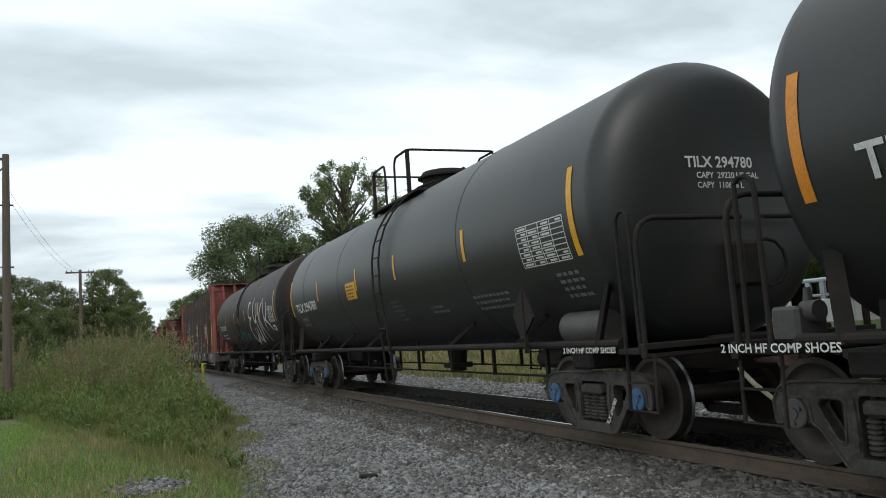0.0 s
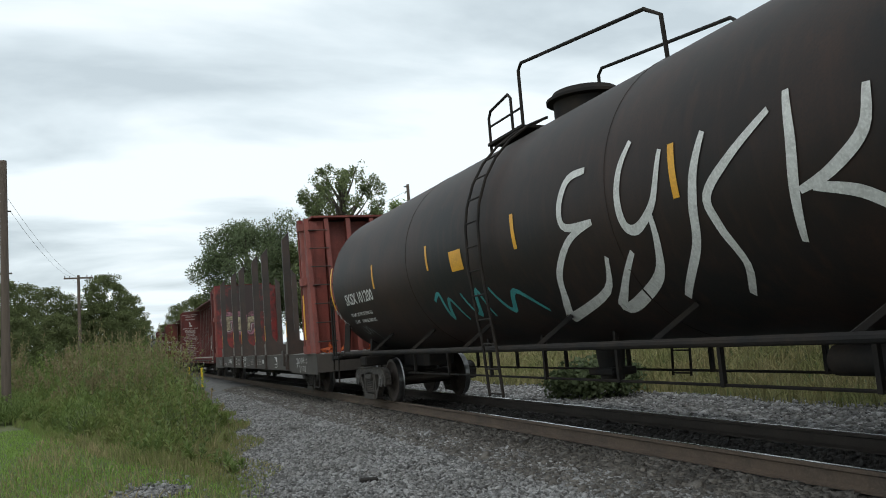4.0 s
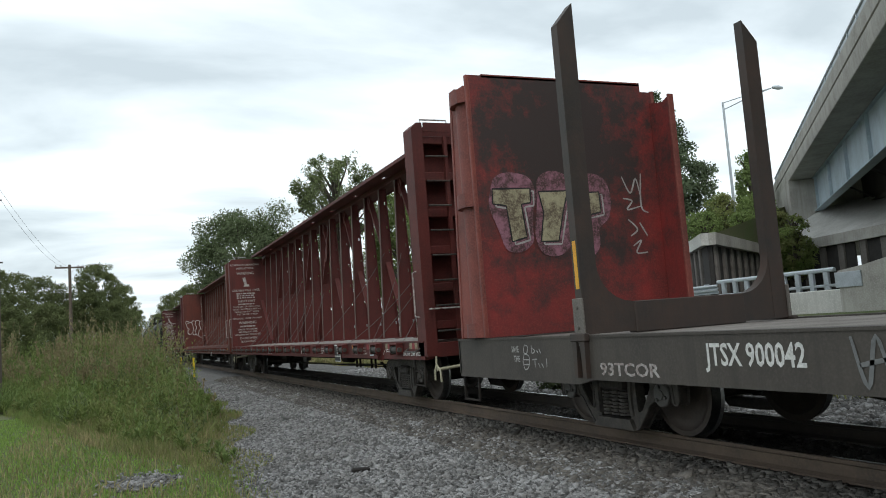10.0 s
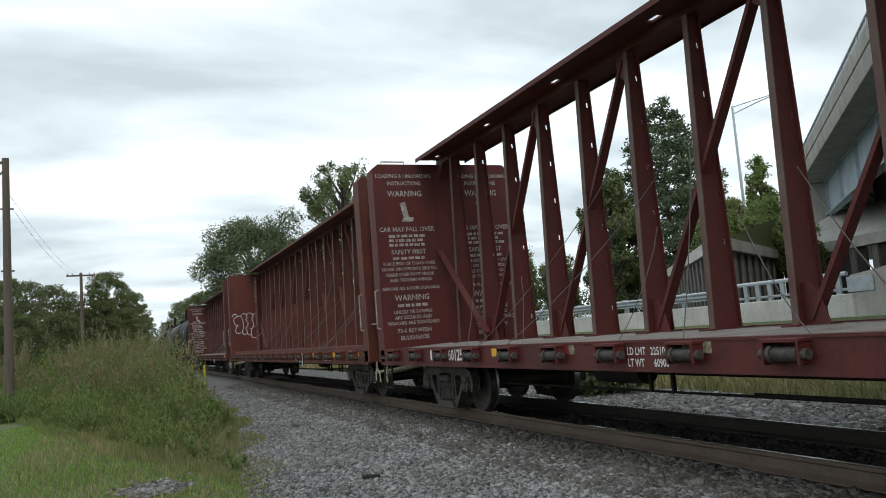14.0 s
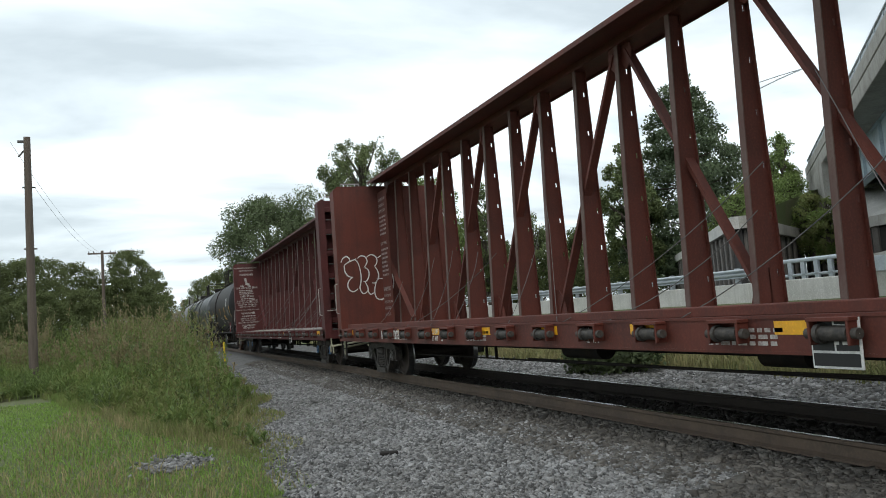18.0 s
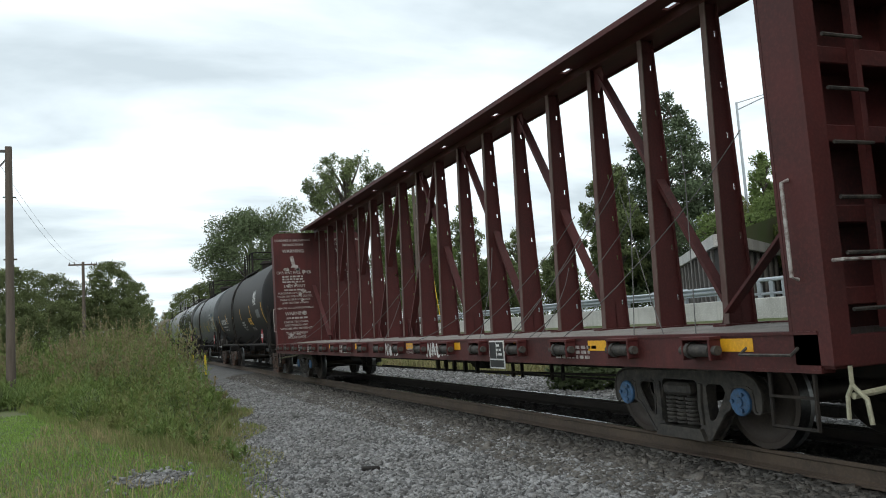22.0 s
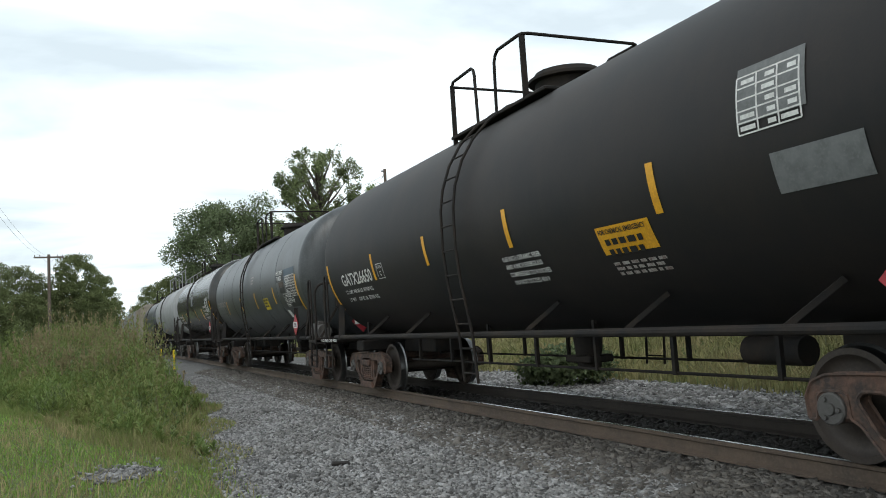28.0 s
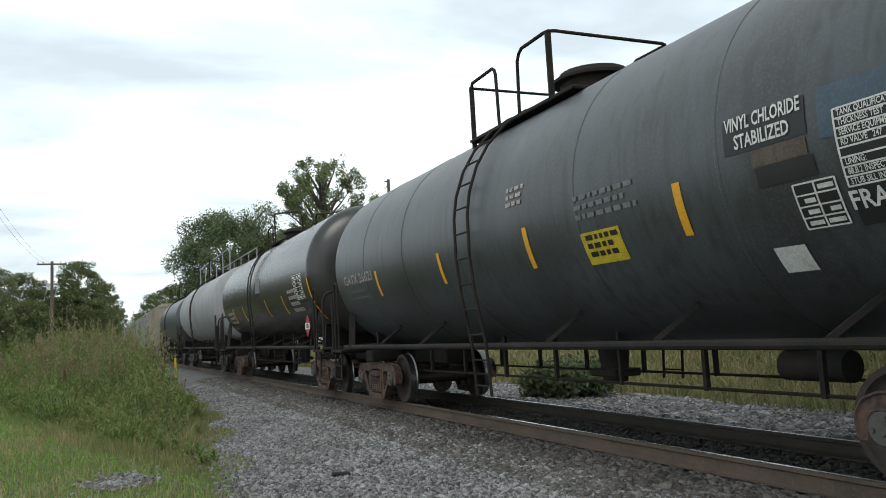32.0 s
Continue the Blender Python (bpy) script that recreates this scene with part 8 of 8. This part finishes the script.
spray(car_d, [[(4.85, 1.05), (4.75, 0.7), (4.65, 1.05), (4.55, 0.68)], [(4.8, 0.85), (4.55, 0.9)]], 0, -1.5760, M_grey_text, 0.018, "grey sprayed tag")
spray(car_d, [[(2.05, 1.05), (1.98, 0.7), (1.9, 1.0), (1.82, 0.68)]], 0, -1.5760, M_grey_text, 0.014, "grey sprayed tag")
part("tag", on_side("SAVE", 0.075, -1.5760, 9.95, 0.93, 0.8), M_spray, car_d, "chalky written words")
part("tag", on_side("THE", 0.075, -1.5760, 9.9, 0.81, 0.8), M_spray, car_d, "chalky written words")
spray(car_d, [[(9.6, 1.02), (9.52, 1.0), (9.55, 0.92), (9.63, 0.93), (9.6, 1.02)], [(9.62, 0.91), (9.5, 0.88), (9.52, 0.76), (9.62, 0.72), (9.66, 0.82), (9.62, 0.91)], [(9.5, 0.84), (9.65, 0.84)], [(9.52, 0.78), (9.65, 0.78)],
              [(9.42, 1.02), (9.42, 0.92), (9.34, 0.95), (9.42, 0.98)], [(9.3, 0.95), (9.26, 0.92)], [(9.24, 0.97), (9.2, 0.92)], [(9.42, 0.84), (9.3, 0.85)], [(9.36, 0.85), (9.36, 0.75)], [(9.28, 0.8), (9.24, 0.75)], [(9.2, 0.8), (9.16, 0.75)], [(9.08, 0.86), (9.08, 0.76)]], 0, -1.5760, M_spray, 0.008, "chalky drawing of an insect beside words")
part("weight_line", on_side("LD LMT  184800", 0.075, -1.5735, 3.28, 0.93, 0.85), M_white_worn, car_d)
part("weight_line", on_side("LT WT    78200", 0.075, -1.5735, 3.28, 0.77, 0.85), M_white_worn, car_d)
part("weight_line", on_side("L   76-00", 0.065, -1.5735, -10.2, 0.95, 0.85), M_white_worn, car_d)
part("weight_line", on_side("IL  70-00", 0.065, -1.5735, -10.2, 0.85, 0.85), M_white_worn, car_d)
for y, w in ((3.75, 0.24),):
    pl = part("data_plate", Geo().box(-1.5755, -1.5725, y - w, y, 0.77, 1.04), M_white, car_d, "white-framed plate mark")
    part("field", Geo().box(-1.5785, -1.5760, y - w + 0.02, y - 0.02, 0.79, 1.02), M_flat_brown, pl)
    part("field_mark", on_side("C", 0.1, -1.5805, y - w * 0.35, 0.83), M_white, pl)
pl = part("data_plate", Geo().box(-1.5755, -1.5725, -6.0, -5.55, 0.72, 1.05), M_white, car_d, "white-framed inspection plate")
for a, b, c, d in ((-5.72, -5.57, 0.83, 1.03), (-5.84, -5.74, 0.83, 0.98), (-5.98, -5.86, 0.83, 0.90), (-5.98, -5.57, 0.74, 0.81)):
    part("field", Geo().box(-1.5785, -1.5760, a, b, c, d), M_flat_brown, pl)
part("paper_label", Geo().box(-1.5750, -1.5725, -3.42, -3.12, 0.84, 0.97), M_white, car_d, "small white paper label")
part("label_lines", side_bars(-1.5765, -3.14, 0.93, 3, 0.24, 0.015, 0.032, rngt), M_black, car_d)
for y in (0.55, -0.4, -1.6, -2.3):
    part("stencil_block", side_bars(-1.5735, y, 0.8 if y > 0 else 0.96, 2 if y > 0 else 4, 0.6, 0.022, 0.055, rngt), M_white_worn, car_d)
YG = 10.612
LETTERS = ([(-1.33, 3.17), (-0.73, 3.18), (-0.74, 2.97), (-0.89, 2.95), (-0.84, 2.48), (-1.08, 2.42), (-1.13, 2.93), (-1.34, 2.96)],
           [(-0.60, 3.13), (-0.11, 3.14), (-0.21, 2.86), (-0.33, 2.41), (-0.62, 2.41), (-0.54, 2.83)],
           [(0.02, 3.11), (0.42, 3.12), (0.43, 2.82), (0.17, 2.77), (0.12, 2.39), (-0.03, 2.4)])
CLOUDS = ([(-1.3, 3.36), (-1.05, 3.42), (-0.72, 3.36), (-0.62, 3.1), (-0.74, 2.75), (-0.72, 2.4), (-0.92, 2.26), (-1.18, 2.28), (-1.28, 2.6), (-1.42, 2.95)],
          [(-0.62, 3.34), (-0.36, 3.46), (-0.06, 3.36), (0.02, 3.05), (-0.08, 2.7), (-0.1, 2.35), (-0.32, 2.18), (-0.62, 2.22), (-0.72, 2.5), (-0.64, 2.9)],
          [(0.06, 3.32), (0.3, 3.42), (0.56, 3.32), (0.64, 3.0), (0.56, 2.7), (0.36, 2.6), (0.38, 2.3), (0.2, 2.14), (0.0, 2.2), (-0.06, 2.6)])
for k, (letter, cloud) in enumerate(zip(LETTERS, CLOUDS)):
    fine = rounded(cloud, 0.14)
    part("graffiti", Geo().add([(x, YG - 0.002 - 0.0004 * k, z) for x, z in fine], [tuple(range(len(fine)))]), M_spray_pink, car_d, "faded pink sprayed halo")
    part("graffiti", Geo().add([(x, YG - 0.005, z) for x, z in letter], [tuple(range(len(letter)))]), M_spray_cream, car_d, "faded cream sprayed letter")
    for j, (p, q) in enumerate(zip(letter, letter[1:] + letter[:1])):
        spray(car_d, [[p, q]], 0, YG - 0.006, M_black, 0.012, "black sprayed outline", True)
        spray(car_d, [[(p[0] * 1.0 + 0.05, p[1] - 0.04), (q[0] + 0.05, q[1] - 0.04)]], 0, YG - 0.0045, M_spray, 0.014, "pale sprayed outline", True)
spray(car_d, [[(0.85, 3.35), (0.98, 3.1), (1.1, 3.32), (1.16, 3.05)], [(0.84, 3.02), (1.0, 2.98), (0.9, 2.85), (1.15, 2.9)], [(1.2, 3.4), (1.16, 2.9), (1.28, 2.8)], [(0.9, 2.7), (1.05, 2.55), (0.92, 2.45)], [(1.1, 2.65), (1.22, 2.45)], [(0.95, 2.3), (1.1, 2.38), (1.0, 2.2), (1.2, 2.2)]], 0, YG - 0.003, M_spray, 0.014, "pale sprayed scribble", True)
rng = np.random.default_rng(61)
for cx, cy, sz in ((-1.05, -11.3, 0.2), (0.1, -11.36, 0.15)):
    g = Geo()
    for k in range(26):
        p = np.array([cx, cy, 1.2]) + rng.normal(0, sz * 0.4, 3) * (1, 0.5, 0.5)
        p[2] = max(p[2], 1.13)
        a, b2 = rng.normal(0, sz * 0.45, 3), rng.normal(0, sz * 0.3, 3)
        g.add([p - a, p - b2 * 0.5, p + a * 0.7, p + b2], [(0, 1, 2), (0, 2, 3)])
    CARS.append((tagged(part("plastic_scrap", g, M_crumple), "crumpled orange plastic lying on the flat car's end", "plastic scrap"), 56.07))


# ---- movement ----
def motions():
    """Roll the train: every car along the track, every wheelset about its axle."""
    for car, u in CARS:
        walk(car, [(t / 2, pose(X, u - gone(t / 2), 0)) for t in range(0, 65)])
    for w, y in WHEELS:
        walk(w, [(k / 10, pose(0, y, R_WHEEL, math.degrees(gone(k / 10) / R_WHEEL))) for k in range(0, 321)])


motions()
